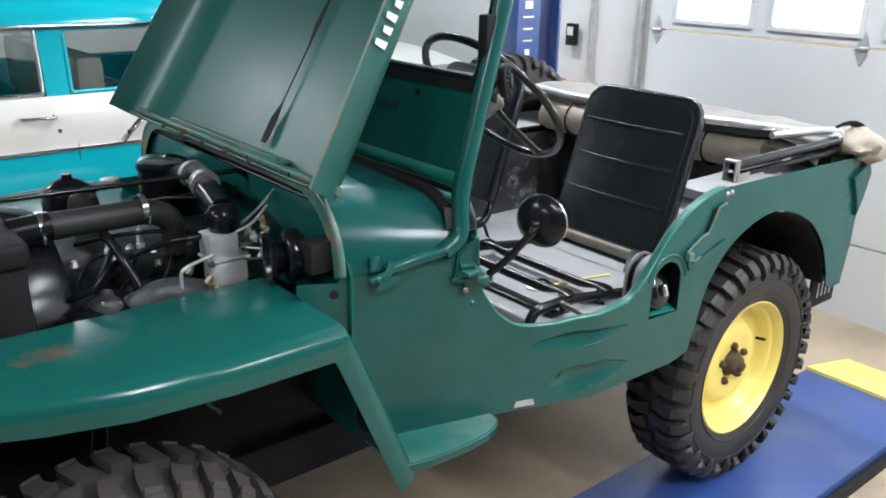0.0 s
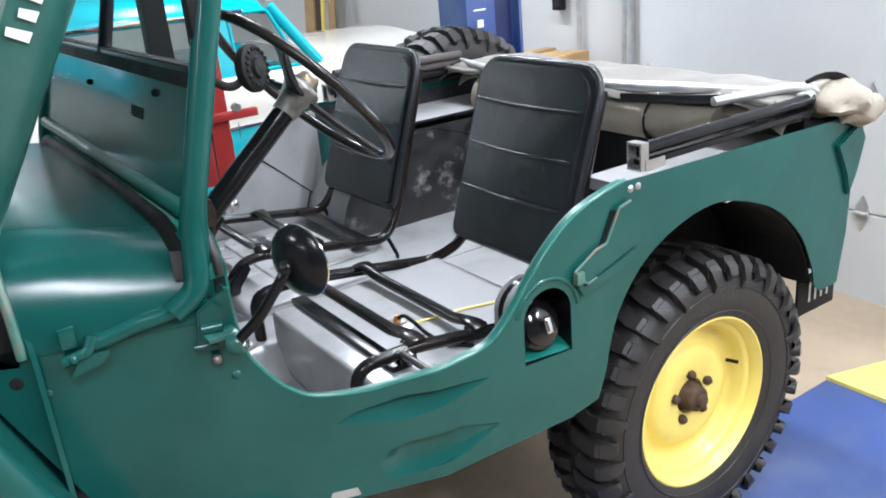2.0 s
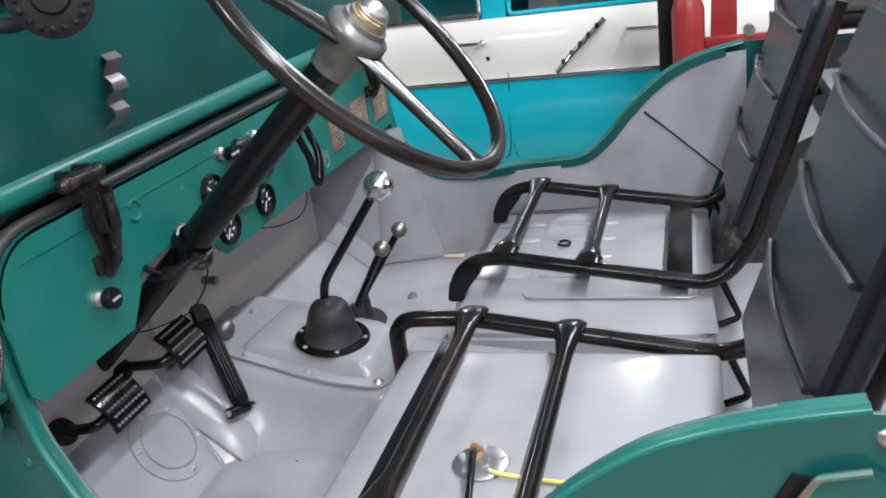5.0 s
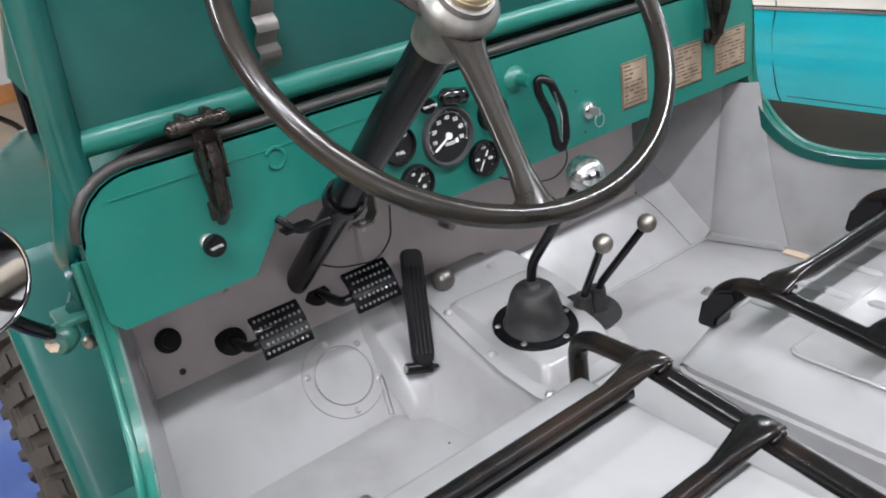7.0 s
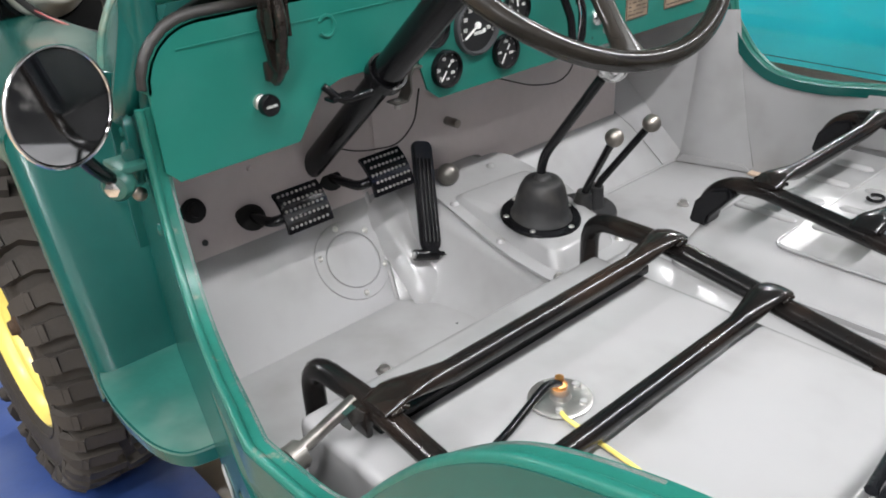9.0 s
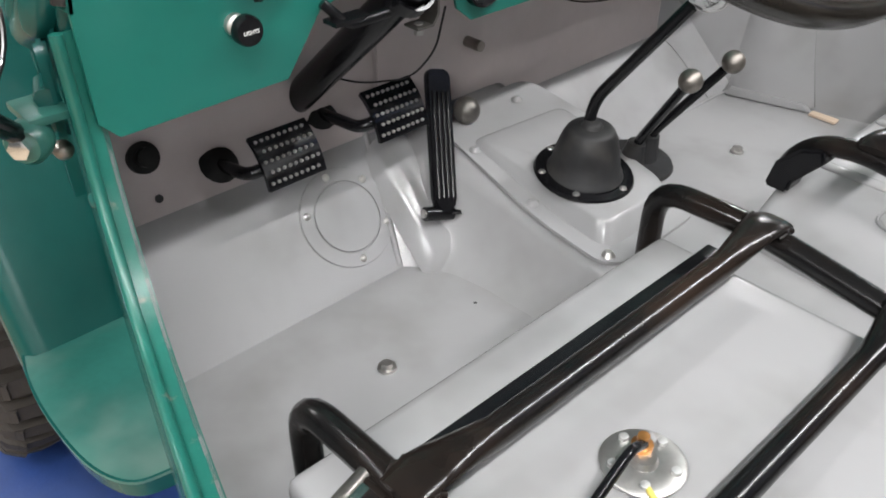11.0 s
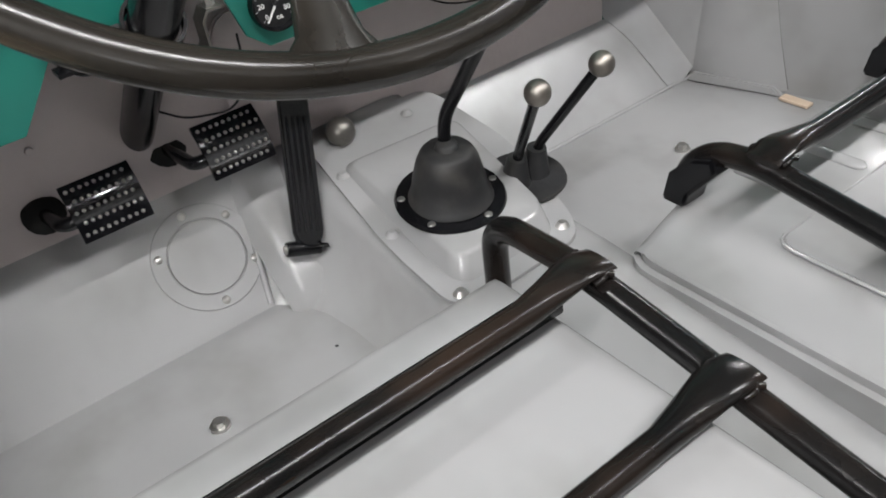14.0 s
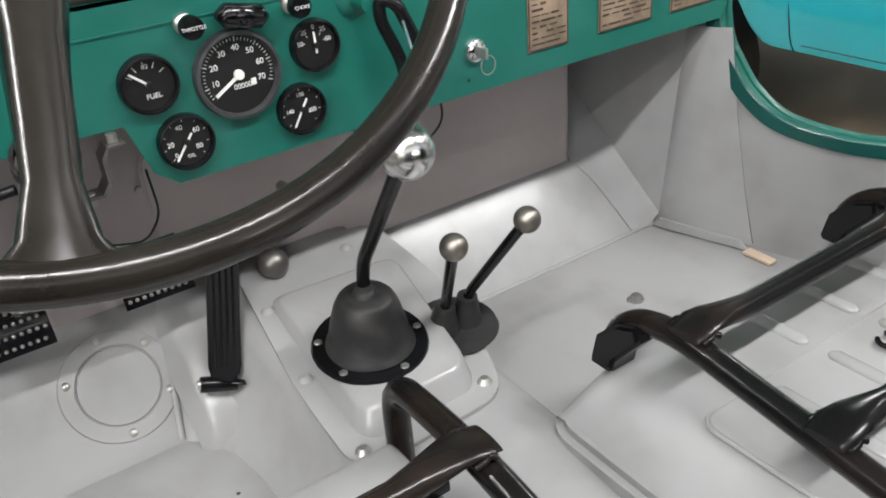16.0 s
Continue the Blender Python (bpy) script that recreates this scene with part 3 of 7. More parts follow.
part("passenger_toe_board", plate([(0.79, -0.01), (1.325, -0.01), (1.298, 0.150), (0.79, 0.150)], (), 0.005,
                                  lambda u, v, w: Vector((0.874 - v * 0.665 - w * 0.747, u, 0.569 + v * 0.747 - w * 0.665))), GREY, jeep)
part("toe_seam", tube([(0.877, 0.86, 0.5715), (0.877, 1.30, 0.5715)], 0.003, 0, 8), GREY, jeep)
part("toe_seam", tube([(0.879, 0.135, 0.5715), (0.881, 0.472, 0.5715)], 0.003, 0, 8), GREY, jeep)
part("toe_ridge", tube([(0.759, 0.512, 0.734), (0.80, 0.500, 0.682), (0.84, 0.486, 0.632), (0.884, 0.470, 0.573)], 0.0042, 0.02, 8), GREY, jeep)
wall_line = [(0.152, 0.60), (WIDTH - 0.152, 0.60), (WIDTH - 0.152, 0.96), (WIDTH - 0.19, 1.05), (WIDTH - 0.29, 1.09), (0.29, 1.09), (0.19, 1.05), (0.152, 0.96)]
cabin_line = [(0.152, 0.60), (1.180, 0.60), (1.180, 1.07), (1.13, 1.09), (0.29, 1.09), (0.19, 1.05), (0.152, 0.96)]
part("firewall", plate(cabin_line, (), 0.010, lambda u, v, w: Vector((0.764 + w, u, v))), GREY_SHADE_LIFT, jeep, "grey painted firewall, its colour lifted and warmed against the shade")
# the firewall turns forward into a corner beside the passenger's toe board
part("corner_turn", thicken(loft([[(x, y, z) for x, y in ((0.774, 1.174), (0.773, 1.184), (0.766, 1.191), (0.74, 1.196), (0.675, 1.198))] for z in (0.58, 0.82, 1.05)]), 0.002), GREY_SHADE_LIFT, jeep)
part("corner_end", box(0.672, 1.225, 0.90, 0.004, 0.09, 0.36), GREY_SHADE_LIFT, jeep)
corner = []
for x, yr, zr in ((0.67, 1.190, 0.835), (0.72, 1.188, 0.765), (0.775, 1.186, 0.684), (0.80, 1.207, 0.655), (0.82, 1.216, 0.633), (0.845, 1.224, 0.606), (0.880, 1.236, 0.566)):
    ys, zs = WIDTH - side_y(x) - 0.021, 0.595 + 1.16 * (0.878 - x)
    corner.append([(x, yr, zr), (x, yr + 0.35 * (ys - yr), zr + 0.18 * (zs - zr)), (x, yr + 0.7 * (ys - yr), zr + 0.52 * (zs - zr)), (x, ys, zs)])
part("corner_fillet", thicken(loft(corner), 0.002), GREY, jeep, "rounded grey corner between toe board and side")

tank = part("driver_seat_box", box(1.425, 0.345, 0.645, 0.47, 0.50, 0.152, 0.012, 3), GREY, jeep, "grey fuel tank box under the seat")
sender = part("fuel_sender", lathe([(0, 0), (0.034, 0), (0.035, 0.003), (0.032, 0.005), (0.012, 0.005), (0.010, 0.010), (0, 0.010)], pose(1.372, 0.312, 0.7215)), STEEL, jeep, "round metal fuel sender plate")
for k in range(5):
    a = radians(72 * k + 20)
    part("screw", lathe([(0, 0), (0.0045, 0), (0.004, 0.003), (0, 0.004)], pose(1.372 + 0.026 * math.cos(a), 0.312 + 0.026 * math.sin(a), 0.7265), 10), GALV, sender)
part("terminal", lathe([(0, 0), (0.009, 0), (0.009, 0.005), (0.005, 0.008), (0.005, 0.014), (0, 0.015)], pose(1.365, 0.318, 0.731), 12), COPPER, sender, "orange terminal")
part("sender_wire", tube([(1.367, 0.316, 0.738), (1.370, 0.293, 0.752), (1.374, 0.262, 0.744), (1.378, 0.222, 0.730), (1.384, 0.17, 0.727), (1.42, 0.115, 0.727)], 0.0045, 0.03, 8), BLACK, jeep)
pbox = part("passenger_seat_box", plate(rounded_poly([(1.186, 0.772), (1.66, 0.772), (1.66, 1.324), (1.186, 1.324)], 0.05, 8), (), 0.080, lambda u, v, w: Vector((u, v, 0.568 + w)), bevel=0.009), GREY, jeep, "grey pressed box under the seat")
rise = [(0.786, 0.6478), (0.800, 0.6530), (0.861, 0.6745), (0.868, 0.6775), (1.306, 0.6775), (1.314, 0.672), (1.318, 0.640)]
part("box_top", loft([[(x + 0.10 * max(0.0, 0.86 - y), y, 0.640 + (z - 0.640) * k) for y, z in rise] for x, k in ((1.190, 0.0), (1.192, 0.7), (1.198, 0.94), (1.206, 1.0), (1.40, 1.0), (1.655, 1.0), (1.657, 0.0))]), GREY, pbox)

gz = lambda x: 0.722 - 0.205 * (x - 0.76) if x < 1.05 else 0.6625 - 0.10 * (x - 1.05)
tun = []
for x, yf, zf in ((0.766, 0.528, 0.726), (0.80, 0.512, 0.682), (0.84, 0.494, 0.631), (0.884, 0.474, 0.573), (0.91, 0.492, 0.569), (0.95, 0.510, 0.569), (1.0, 0.518, 0.569), (1.07, 0.520, 0.569), (1.15, 0.520, 0.569), (1.22, 0.520, 0.569), (1.66, 0.520, 0.569)):
    zt = gz(x) - 0.002 if x < 1.16 else (0.640 if x < 1.3 else 0.60)
    dy, dz = 0.578 - yf, zt - 0.006 - zf
    tun.append([(x, yf - 0.004, zf - 0.004)] + [(x, yf + dy * p, zf + dz * q) for p, q in (((0.03, 0.02), (0.25, 0.23), (0.5, 0.48), (0.72, 0.70), (0.9, 0.89), (1.0, 1.0)) if x < 0.89 else ((0.05, 0.01), (0.28, 0.12), (0.5, 0.31), (0.72, 0.58), (0.9, 0.86), (1.0, 1.0)))] + [(x, 0.592, zt), (x, 0.745, zt), (x, 0.772, zt - 0.008), (x, 0.80, 0.5 * (zt + 0.60)), (x, 0.845, 0.566)])
part("tunnel", loft(tun), GREY, jeep)
part("pedal_mount", loft([[(x, 0.484, z - 0.034), (x, 0.500, z - 0.008), (x, 0.508, z - 0.001), (x, 0.552, z + 0.002), (x, 0.562, z - 0.004), (x, 0.572, z - 0.05)]
                          for x, z in ((0.79, 0.712), (0.84, 0.670), (0.884, 0.632), (0.912, 0.606), (0.924, 0.590), (0.932, 0.560))]), GREY, jeep, "raised grey pad under the pedal")


# wheels
def wheel(x, y, z, side, parent, rubber=None):
    """A wheel about an axle along y; side -1 faces the driver's side."""
    m = Matrix.Translation((x, y, z)) @ pose(0, 0, 0, 90 if side < 0 else -90, 0, 0)
    rubber = rubber or RUBBER
    w = part("wheel", lathe([(0.0, -0.03), (0.19, -0.03), (0.205, -0.07), (0.205, 0.05), (0.19, 0.03)], m, 32), BLACK_DULL, parent)
    tyre = [(0.216, -0.075), (0.235, -0.088), (0.275, -0.096), (0.315, -0.094), (0.345, -0.080), (0.356, -0.06), (0.360, 0.0), (0.356, 0.06), (0.345, 0.080), (0.315, 0.094), (0.275, 0.096), (0.235, 0.088), (0.216, 0.075)]
    t = part("tyre", lathe(tyre, m, 64), rubber, w, "black mud tyre with chunky tread")
    for rr, zz in ((0.240, 0.0895), (0.300, 0.0955)):
        part("wall_ring", tube([m @ Vector((rr * math.cos(k * math.pi / 36), rr * math.sin(k * math.pi / 36), zz)) for k in range(72)], 0.0022, 0, 6, True), rubber, t)
    lugs = []
    N = 38
    for k in range(N):
        for s in (-1, 1):
            a = 2 * math.pi * (k + (0.5 if s > 0 else 0)) / N
            odd = k % 2
            lug = []
            for rr in (0.338, 0.376):
                q = 1.0 if rr < 0.35 else 0.86
                for da, dz in ((-0.060 * q - 0.05, 0.004 + 0.022 * odd), (0.070 * q - 0.04, 0.004 + 0.010 * odd), (0.050 * q + 0.02, 0.050), (0.072 * q, 0.088 if rr > 0.35 else 0.092), (-0.066 * q, 0.088 if rr > 0.35 else 0.092), (-0.072 * q + 0.012, 0.052)):
                    da *= 0.80
                    r2 = rr - (0.010 if dz > 0.07 and rr > 0.35 else 0)
                    lug.append(Vector((r2 * math.cos(a + da), r2 * math.sin(a + da), s * dz)))
            b = bmesh.new()
            vs = [b.verts.new(p) for p in lug]
            for i in range(6):
                j = (i + 1) % 6
                b.faces.new((vs[i], vs[j], vs[6 + j], vs[6 + i]))
            b.faces.new(vs[6:])
            # shoulder bar on the sidewall
            b2 = bmesh.new()
            pts = []
            for rr, zz, hw in ((0.374, 0.078, 0.040), (0.354, 0.100, 0.046), (0.334 - 0.012 * odd, 0.109, 0.036 - 0.008 * odd), (0.320 - 0.022 * odd, 0.098, 0.022 - 0.008 * odd)):
                for sgn in (-1, 1):
                    pts.append(b2.verts.new((rr * math.cos(a + sgn * hw), rr * math.sin(a + sgn * hw), s * zz)))
            for i in range(0, 6, 2):
                b2.faces.new((pts[i], pts[i + 1], pts[i + 3], pts[i + 2]))
            got = bmesh.ops.extrude_face_region(b2, geom=b2.faces[:])
            bmesh.ops.scale(b2, vec=(0.97, 0.97, 0.9), verts=[v for v in got["geom"] if isinstance(v, bmesh.types.BMVert)])
            lugs += [b, b2]
    tr = join(*lugs)
    tr.transform(m)
    part("tread", tr, rubber, w)
    rim = [(0.205, 0.05), (0.222, 0.074), (0.224, 0.078), (0.217, 0.080), (0.208, 0.070), (0.203, 0.060), (0.201, 0.052), (0.193, 0.050), (0.187, 0.044), (0.184, 0.020), (0.178, 0.010), (0.166, 0.006), (0.150, 0.007), (0.140, 0.012), (0.134, 0.022), (0.128, 0.028), (0.112, 0.034), (0.085, 0.036), (0.060, 0.030), (0.047, 0.030), (0.047, 0.0)]
    r = part("rim", lathe(rim, m, 48), YELLOW, w, "yellow painted steel rim")
    hub = lathe([(0.047, 0.012), (0.038, 0.022), (0.034, 0.05), (0.030, 0.060), (0.018, 0.064), (0.015, 0.074), (0, 0.076)], m, 20)
    part("hub", hub, RUSTY, w, "rusty brown hub")
    for k in range(5):
        a = 2 * math.pi * (k + 0.3) / 5
        part("wheel_nut", lathe([(0, 0), (0.012, 0), (0.012, 0.012), (0.006, 0.018), (0, 0.018)], m @ pose(0.062 * math.cos(a), 0.062 * math.sin(a), 0.030), 6), RUSTY, w)
    part("valve", rod(m @ Vector((0.150, 0.04, 0.02)), m @ Vector((0.158, 0.042, 0.05)), 0.005, seg=8), BLACK, w)
    return w


wheel(2.036, 0.115, 0.376, -1, jeep)
wheel(0.125, 0.105, 0.376, -1, jeep, DUSTY)
wheel(2.036, WIDTH - 0.115, 0.376, 1, jeep)
wheel(0.125, WIDTH - 0.105, 0.376, 1, jeep)
# inner wheel housing
for y0, s in ((0.012, 1), (WIDTH - 0.012, -1)):
    sec = [[(u, y0 + s * w, v) for u, v in ARCH] for w in (0.0, 0.24)]
    part("wheel_housing", thicken(loft(sec), 0.004), BLACK_DULL, jeep, "black wheel housing")
    part("housing_side", plate(ARCH, (), 0.004, lambda u, v, w, y0=y0, s=s: Vector((u, y0 + s * (0.24 + w), v))), BLACK_DULL, jeep, "scratched black housing side")
    hump = [(2.03 + (u - 2.03) * 1.015, 0.60 + (v - 0.60) * 1.02) for u, v in ARCH]
    hb = part("housing_cover", thicken(loft([[(u, y0 + s * w, v) for u, v in hump] for w in (0.006, 0.256)]), 0.002), GREY, jeep, "wheel housing inside the tub")
    part("housing_wall", plate(hump, (), 0.003, lambda u, v, w, y0=y0, s=s: Vector((u, y0 + s * (0.256 + w), v))), SCRATCHED if s < 0 else GREY, hb)
    part("housing_shelf", box(2.16, y0 + s * 0.128, 0.93, 0.56, 0.256, 0.03, 0.005), GREY, hb)
    part("shelf_wall", plate([(1.86, 0.92), (1.90, 0.945), (2.44, 0.945), (2.44, 0.62), (2.37, 0.70), (2.2, 0.86), (2.05, 0.91)], (), 0.004, lambda u, v, w, y0=y0, s=s: Vector((u, y0 + s * (0.252 + w), v))), SCRATCHED if s < 0 else GREY, hb)

# cowl
sections = []
for x, zt in ((0.650, 1.145), (0.73, 1.135), (0.84, 1.115), (0.915, 1.10)):
    y0 = side_y(x) - 0.004
    half = MID - y0
    sec = []
    for a in range(0, 91, 9):
        sec.append((x, y0 + 0.15 * (1 - math.cos(radians(a))), 0.965 + (zt - 0.975) * math.sin(radians(a))))
    sec.append((x, y0 + 0.35, zt - 0.004 + 0.006))
    full = sec + [(x, WIDTH - p[1], p[2]) for p in reversed(sec)]
    sections.append(full)
part("cowl", thicken(loft(sections), 0.003), GREEN, jeep)
inner_rim = [(0.647, MID + (p[1] - MID) * 0.955, p[2] - 0.022 if p[2] > 1.05 else p[2] - 0.012) for p in sections[0]]
part("cowl_flange", thicken(loft([[(0.647, p[1], p[2]) for p in sections[0]], inner_rim]), 0.002), RUST_EDGE, jeep, "worn flange with rust")
part("cowl_rim", tube([Vector(p) for p in sections[0]], 0.008, 0.0, 8), RUST_EDGE, jeep, "green rim with rusty edge")
part("belt_tube", tube([(x, side_y(x) - 0.006, z) for x, z in ((0.735, 0.966), (0.77, 0.972), (0.80, 0.982), (0.85, 0.990), (0.875, 1.000))], 0.0135, 0.05, 12), GREEN, jeep)

# rubber seal on the cowl along the foot of the windshield
y0 = side_y(0.90) - 0.004
seal = [(0.900, y0 + 0.15 * (1 - math.cos(radians(a))), 0.971 + 0.132 * math.sin(radians(a))) for a in range(38, 91, 4)]
seal += [(0.900, y0 + 0.35, 1.107)]
seal += [(x, WIDTH - y, z) for x, y, z in reversed(seal)]
seal_ob = part("cowl_seal", tube([Vector(p) for p in seal], 0.014, 0.0, 8, flat=0.5), BLACK_DULL, jeep, "black rubber seal along the windshield foot")
part("seal_flap", plate([(0.878, 1.035), (0.906, 1.035), (0.908, 1.075), (0.880, 1.080)], (), 0.004, lambda u, v, w: driver(u, v, 0.012 + 0.25 * (v - 1.03) - w)), RUBBER, seal_ob)

# dashboard
DASH = [(0.105, 0.935), (0.12, 0.918), (0.286, 0.920), (0.328, 0.976), (0.360, 0.986), (0.488, 0.986), (0.504, 0.935), (0.525, 0.918), (1.305, 0.918), (1.318, 0.935), (1.318, 1.03)]
DASH += arc(1.248, 1.025, 0.070, 0, 90, 6)[1:] + arc(0.175, 1.025, 0.070, 90, 180, 6)
DX = 0.955
dash = part("dashboard", plate(DASH, (), 0.004, lambda u, v, w: Vector((DX - w, u, v))), GREEN_IN, jeep, "glossy green steel dashboard")
part("dash_return", thicken(loft([[(DX, u, v) for u, v in DASH[9:]], [(DX - 0.05, u, v) for u, v in DASH[9:]]]), 0.003), GREEN_IN, dash)
part("weather_strip", tube([(DX - 0.012, u, v + 0.005) for u, v in DASH[10:]], 0.0075, 0.0, 10), RUBBER, dash, "black rubber weather strip")

# windshield
def ws(y, z, d=0.0):
    return Vector((0.918 + 0.27 * max(0, z - 1.10) + d, y, z))


W0, W1, WB, WM, WT = 0.125, WIDTH - 0.125, 1.13, 1.325, 1.70
wsf = part("windshield_frame", tube([ws(W0, 1.0), ws(W0, WB), ws(W0, WT), ws(W1, WT), ws(W1, WB), ws(W1, 1.0)], 0.020, 0.05), GREEN, jeep, "green windshield frame")
for yo, yi in ((0.088, W0), (WIDTH - 0.088, W1)):
    yb = side_y(0.86) - 0.006
    part("post_foot", tube([ws(yi, 1.17), ws(yi, 1.11), (0.914, yi - 0.010 if yi < MID else yi + 0.010, 1.065), (0.905, yb - 0.004 if yi < MID else WIDTH - yb + 0.004, 1.015), (0.862, yb if yi < MID else WIDTH - yb, 0.990)], 0.020, 0.045, 14), GREEN, wsf)
part("lower_rail", tube([ws(W0, WB), ws(W1, WB)], 0.017, 0), GREEN_IN, wsf)
part("lower_panel", plate([(W0, WB), (W1, WB), (W1, WM), (W0, WM)], (), 0.004, lambda u, v, w: ws(u, v, w)), GREEN, wsf)
part("glass_channel", plate([(W0 + 0.015, WM - 0.012), (W1 - 0.015, WM - 0.012), (W1 - 0.015, WM + 0.020), (W0 + 0.015, WM + 0.020)], (), 0.010, lambda u, v, w: ws(u, v, w - 0.012)), BLACK_DULL, wsf, "black lower glass channel")
part("lower_panel_front", plate([(W0, WB), (W1, WB), (W1, WM), (W0, WM)], (), 0.002, lambda u, v, w: ws(u, v, w - 0.006)), GREEN_GLOSS, wsf)
for k in range(6):
    part("stamp_mark", plate([(0.395 + 0.014 * k, 1.238), (0.399 + 0.014 * k, 1.238), (0.399 + 0.014 * k, 1.258), (0.395 + 0.014 * k, 1.258)], (), 0.001, lambda u, v, w: ws(u, v, w - 0.0075)), BLACK_DULL, wsf)
for y_, z_ in ((0.33, 1.29), (0.80, 1.27)):
    part("panel_bolt", ball(ws(y_, z_, -0.007), 0.007, 8), BLACK, wsf)
for a, b in ((W0 + 0.02, MID - 0.006), (MID + 0.006, W1 - 0.02)):
    part("glass_frame", tube([ws(a, WM + 0.01), ws(b, WM + 0.01), ws(b, WT - 0.02), ws(a, WT - 0.02)], 0.013, 0.02, 8, True), BLACK, wsf, "black glass frame")
    g = part("pane", plate([(a, WM), (b, WM), (b, WT - 0.02), (a, WT - 0.02)], (), 0.004, lambda u, v, w: ws(u, v, w)), GLASS, wsf, "clear windshield glass")
    g.visible_shadow = False

# hood, raised
def hd(y, s, d=0.0):
    """Along the raised hood: s metres up from its hinge, d metres forward of its skin."""
    return Vector((0.655 + 0.515 * s - 0.857 * d, y, 1.115 + 0.857 * s + 0.515 * d))


HL = 1.05
outline = []
for s in (0.0, HL):
    y0 = 0.16 + 0.10 * s
    prof = [(y0 - 0.01, 0.095), (y0, 0.04), (y0 + 0.02, 0.012), (y0 + 0.06, 0.0), (MID, -0.012)]
    outline.append([hd(y, s, d) for y, d in prof] + [hd(WIDTH - y, s, d) for y, d in reversed(prof[:-1])])
hood = part("hood", thicken(loft(outline), 0.004), HOOD_SHEEN, jeep, "raised green hood with rust along its edges")
part("hinge_edge", plate([(0.17, 0.0), (WIDTH - 0.17, 0.0), (WIDTH - 0.17, 0.04), (0.17, 0.04)], (), 0.003, lambda u, v, w: hd(u, 0.004 + w, v)), RUST_EDGE, hood)
part("hood_hinge", join(box(0.658, MID, 1.152, 0.03, 0.62, 0.006, 0.002), tube([(0.652, 0.42, 1.157), (0.652, 1.0, 1.157)], 0.006, 0)), RUST_EDGE, jeep, "long rusty piano hinge")

# front fenders and steps
def fender(s):
    def fy(y):
        return y if s > 0 else WIDTH - y
    rear, front = 0.57, -0.52
    out = [(0.575, 0.030), (0.35, 0.028), (0.18, 0.045), (0.05, 0.085), (-0.10, 0.15), (-0.30, 0.22), (-0.52, 0.27)]
    secs = []
    for x, y in out:
        z = 0.922 - 0.14 * max(0.0, -x - 0.1) ** 1.3
        secs.append([(x, fy(0.36), z), (x, fy(y + 0.035), z), (x, fy(y + 0.014), z - 0.004), (x, fy(y + 0.003), z - 0.016), (x, fy(y), z - 0.035), (x, fy(y + 0.003), z - 0.062), (x, fy(y + 0.012), z - 0.066)])
    f = part("front_fender", thicken(loft(secs), 0.004), FENDER if s > 0 else GREEN, jeep, "green fender with a patch of rust" if s > 0 else "plain green fender")
    e = secs[0]
    drop = []
    for t in (0.0, 0.04, 0.5, 1.0, 1.05):
        dx, dz, dy = 0.145 * t, -0.345 * t, -0.004 * t
        c = 0.01 if t else 0
        drop.append([(0.575 + dx + c, fy(0.36 - 0.12 * t), 0.922 + dz - c), (0.575 + dx + c, fy(0.06 + dy), 0.922 + dz - c), (0.574 + dx + c, fy(0.044 + dy), 0.918 + dz - c), (0.568 + dx + c, fy(0.033 + dy), 0.906 + dz - c),
                     (0.555 + dx + c, fy(0.030 + dy), 0.895 + dz - c), (0.535 + dx + c, fy(0.033 + dy), 0.875 + dz - c)])
    part("rear_drop", thicken(loft(drop), 0.004), GREEN, f)
    st = smooth_line([(0.700, 0.034), (0.75, 0.020), (0.82, 0.012), (0.90, 0.013), (0.95, 0.022), (0.982, 0.042), (0.992, 0.077)], 5)
    poly = st + [(0.992, side_y(0.992) + 0.01), (0.695, side_y(0.70) + 0.01), (0.695, 0.034)]
    part("step", plate(poly, (), 0.004, lambda u, v, w: Vector((u, fy(v), 0.568 - 0.01 * (0.985 - u) + w))), STEP_GREEN, jeep)
    part("step_lip", thicken(loft([[(u, fy(v), 0.572 - 0.01 * (0.985 - u)) for u, v in st], [(u, fy(v + 0.003), 0.548 - 0.01 * (0.985 - u)) for u, v in st]]), 0.003), GREEN, jeep)


fender(1)
fender(-1)
for y in (0.365, WIDTH - 0.371):
    part("splash_apron", plate([(-0.5, 0.46), (0.60, 0.455), (0.87, 0.43), (0.74, 0.56), (0.74, 0.80), (0.60, 0.915), (-0.5, 0.86)], (), 0.006, lambda u, v, w, y=y: Vector((u, y + w, v))), BLACK_DULL, jeep, "black splash apron")
part("engine_firewall", plate(wall_line, (), 0.008, lambda u, v, w: Vector((0.660 + w, u, v))), GREEN, jeep)

# rear of the tub
part("tailgate", box(2.505, MID, 0.79, 0.02, WIDTH - 0.02, 0.42, 0.004), GREEN, jeep)
for s in (0, 1):
    y = 0.03 if not s else WIDTH - 0.03
    r = part("top_rail", join(box(2.092, y, 1.034, 0.586, 0.028, 0.014, 0.004), tube([(1.806, y, 1.060), (2.38, y, 1.062)], 0.0135, 0, 14)), BLACK, jeep, "black channel rail on the tub edge")
    part("rail_end_bracket", join(plate([(y - 0.019, 1.020), (y + 0.019, 1.020), (y + 0.019, 1.077), (y - 0.019, 1.077)], [[(y - 0.015, 1.026), (y + 0.015, 1.026), (y + 0.015, 1.072), (y - 0.015, 1.072)]], 0.022, lambda u, v, w: Vector((1.786 + w, u, v))), box(1.826, y - 0.020 + 0.040 * s, 1.030, 0.055, 0.003, 0.022)), STEEL, jeep, "bare steel rail end")


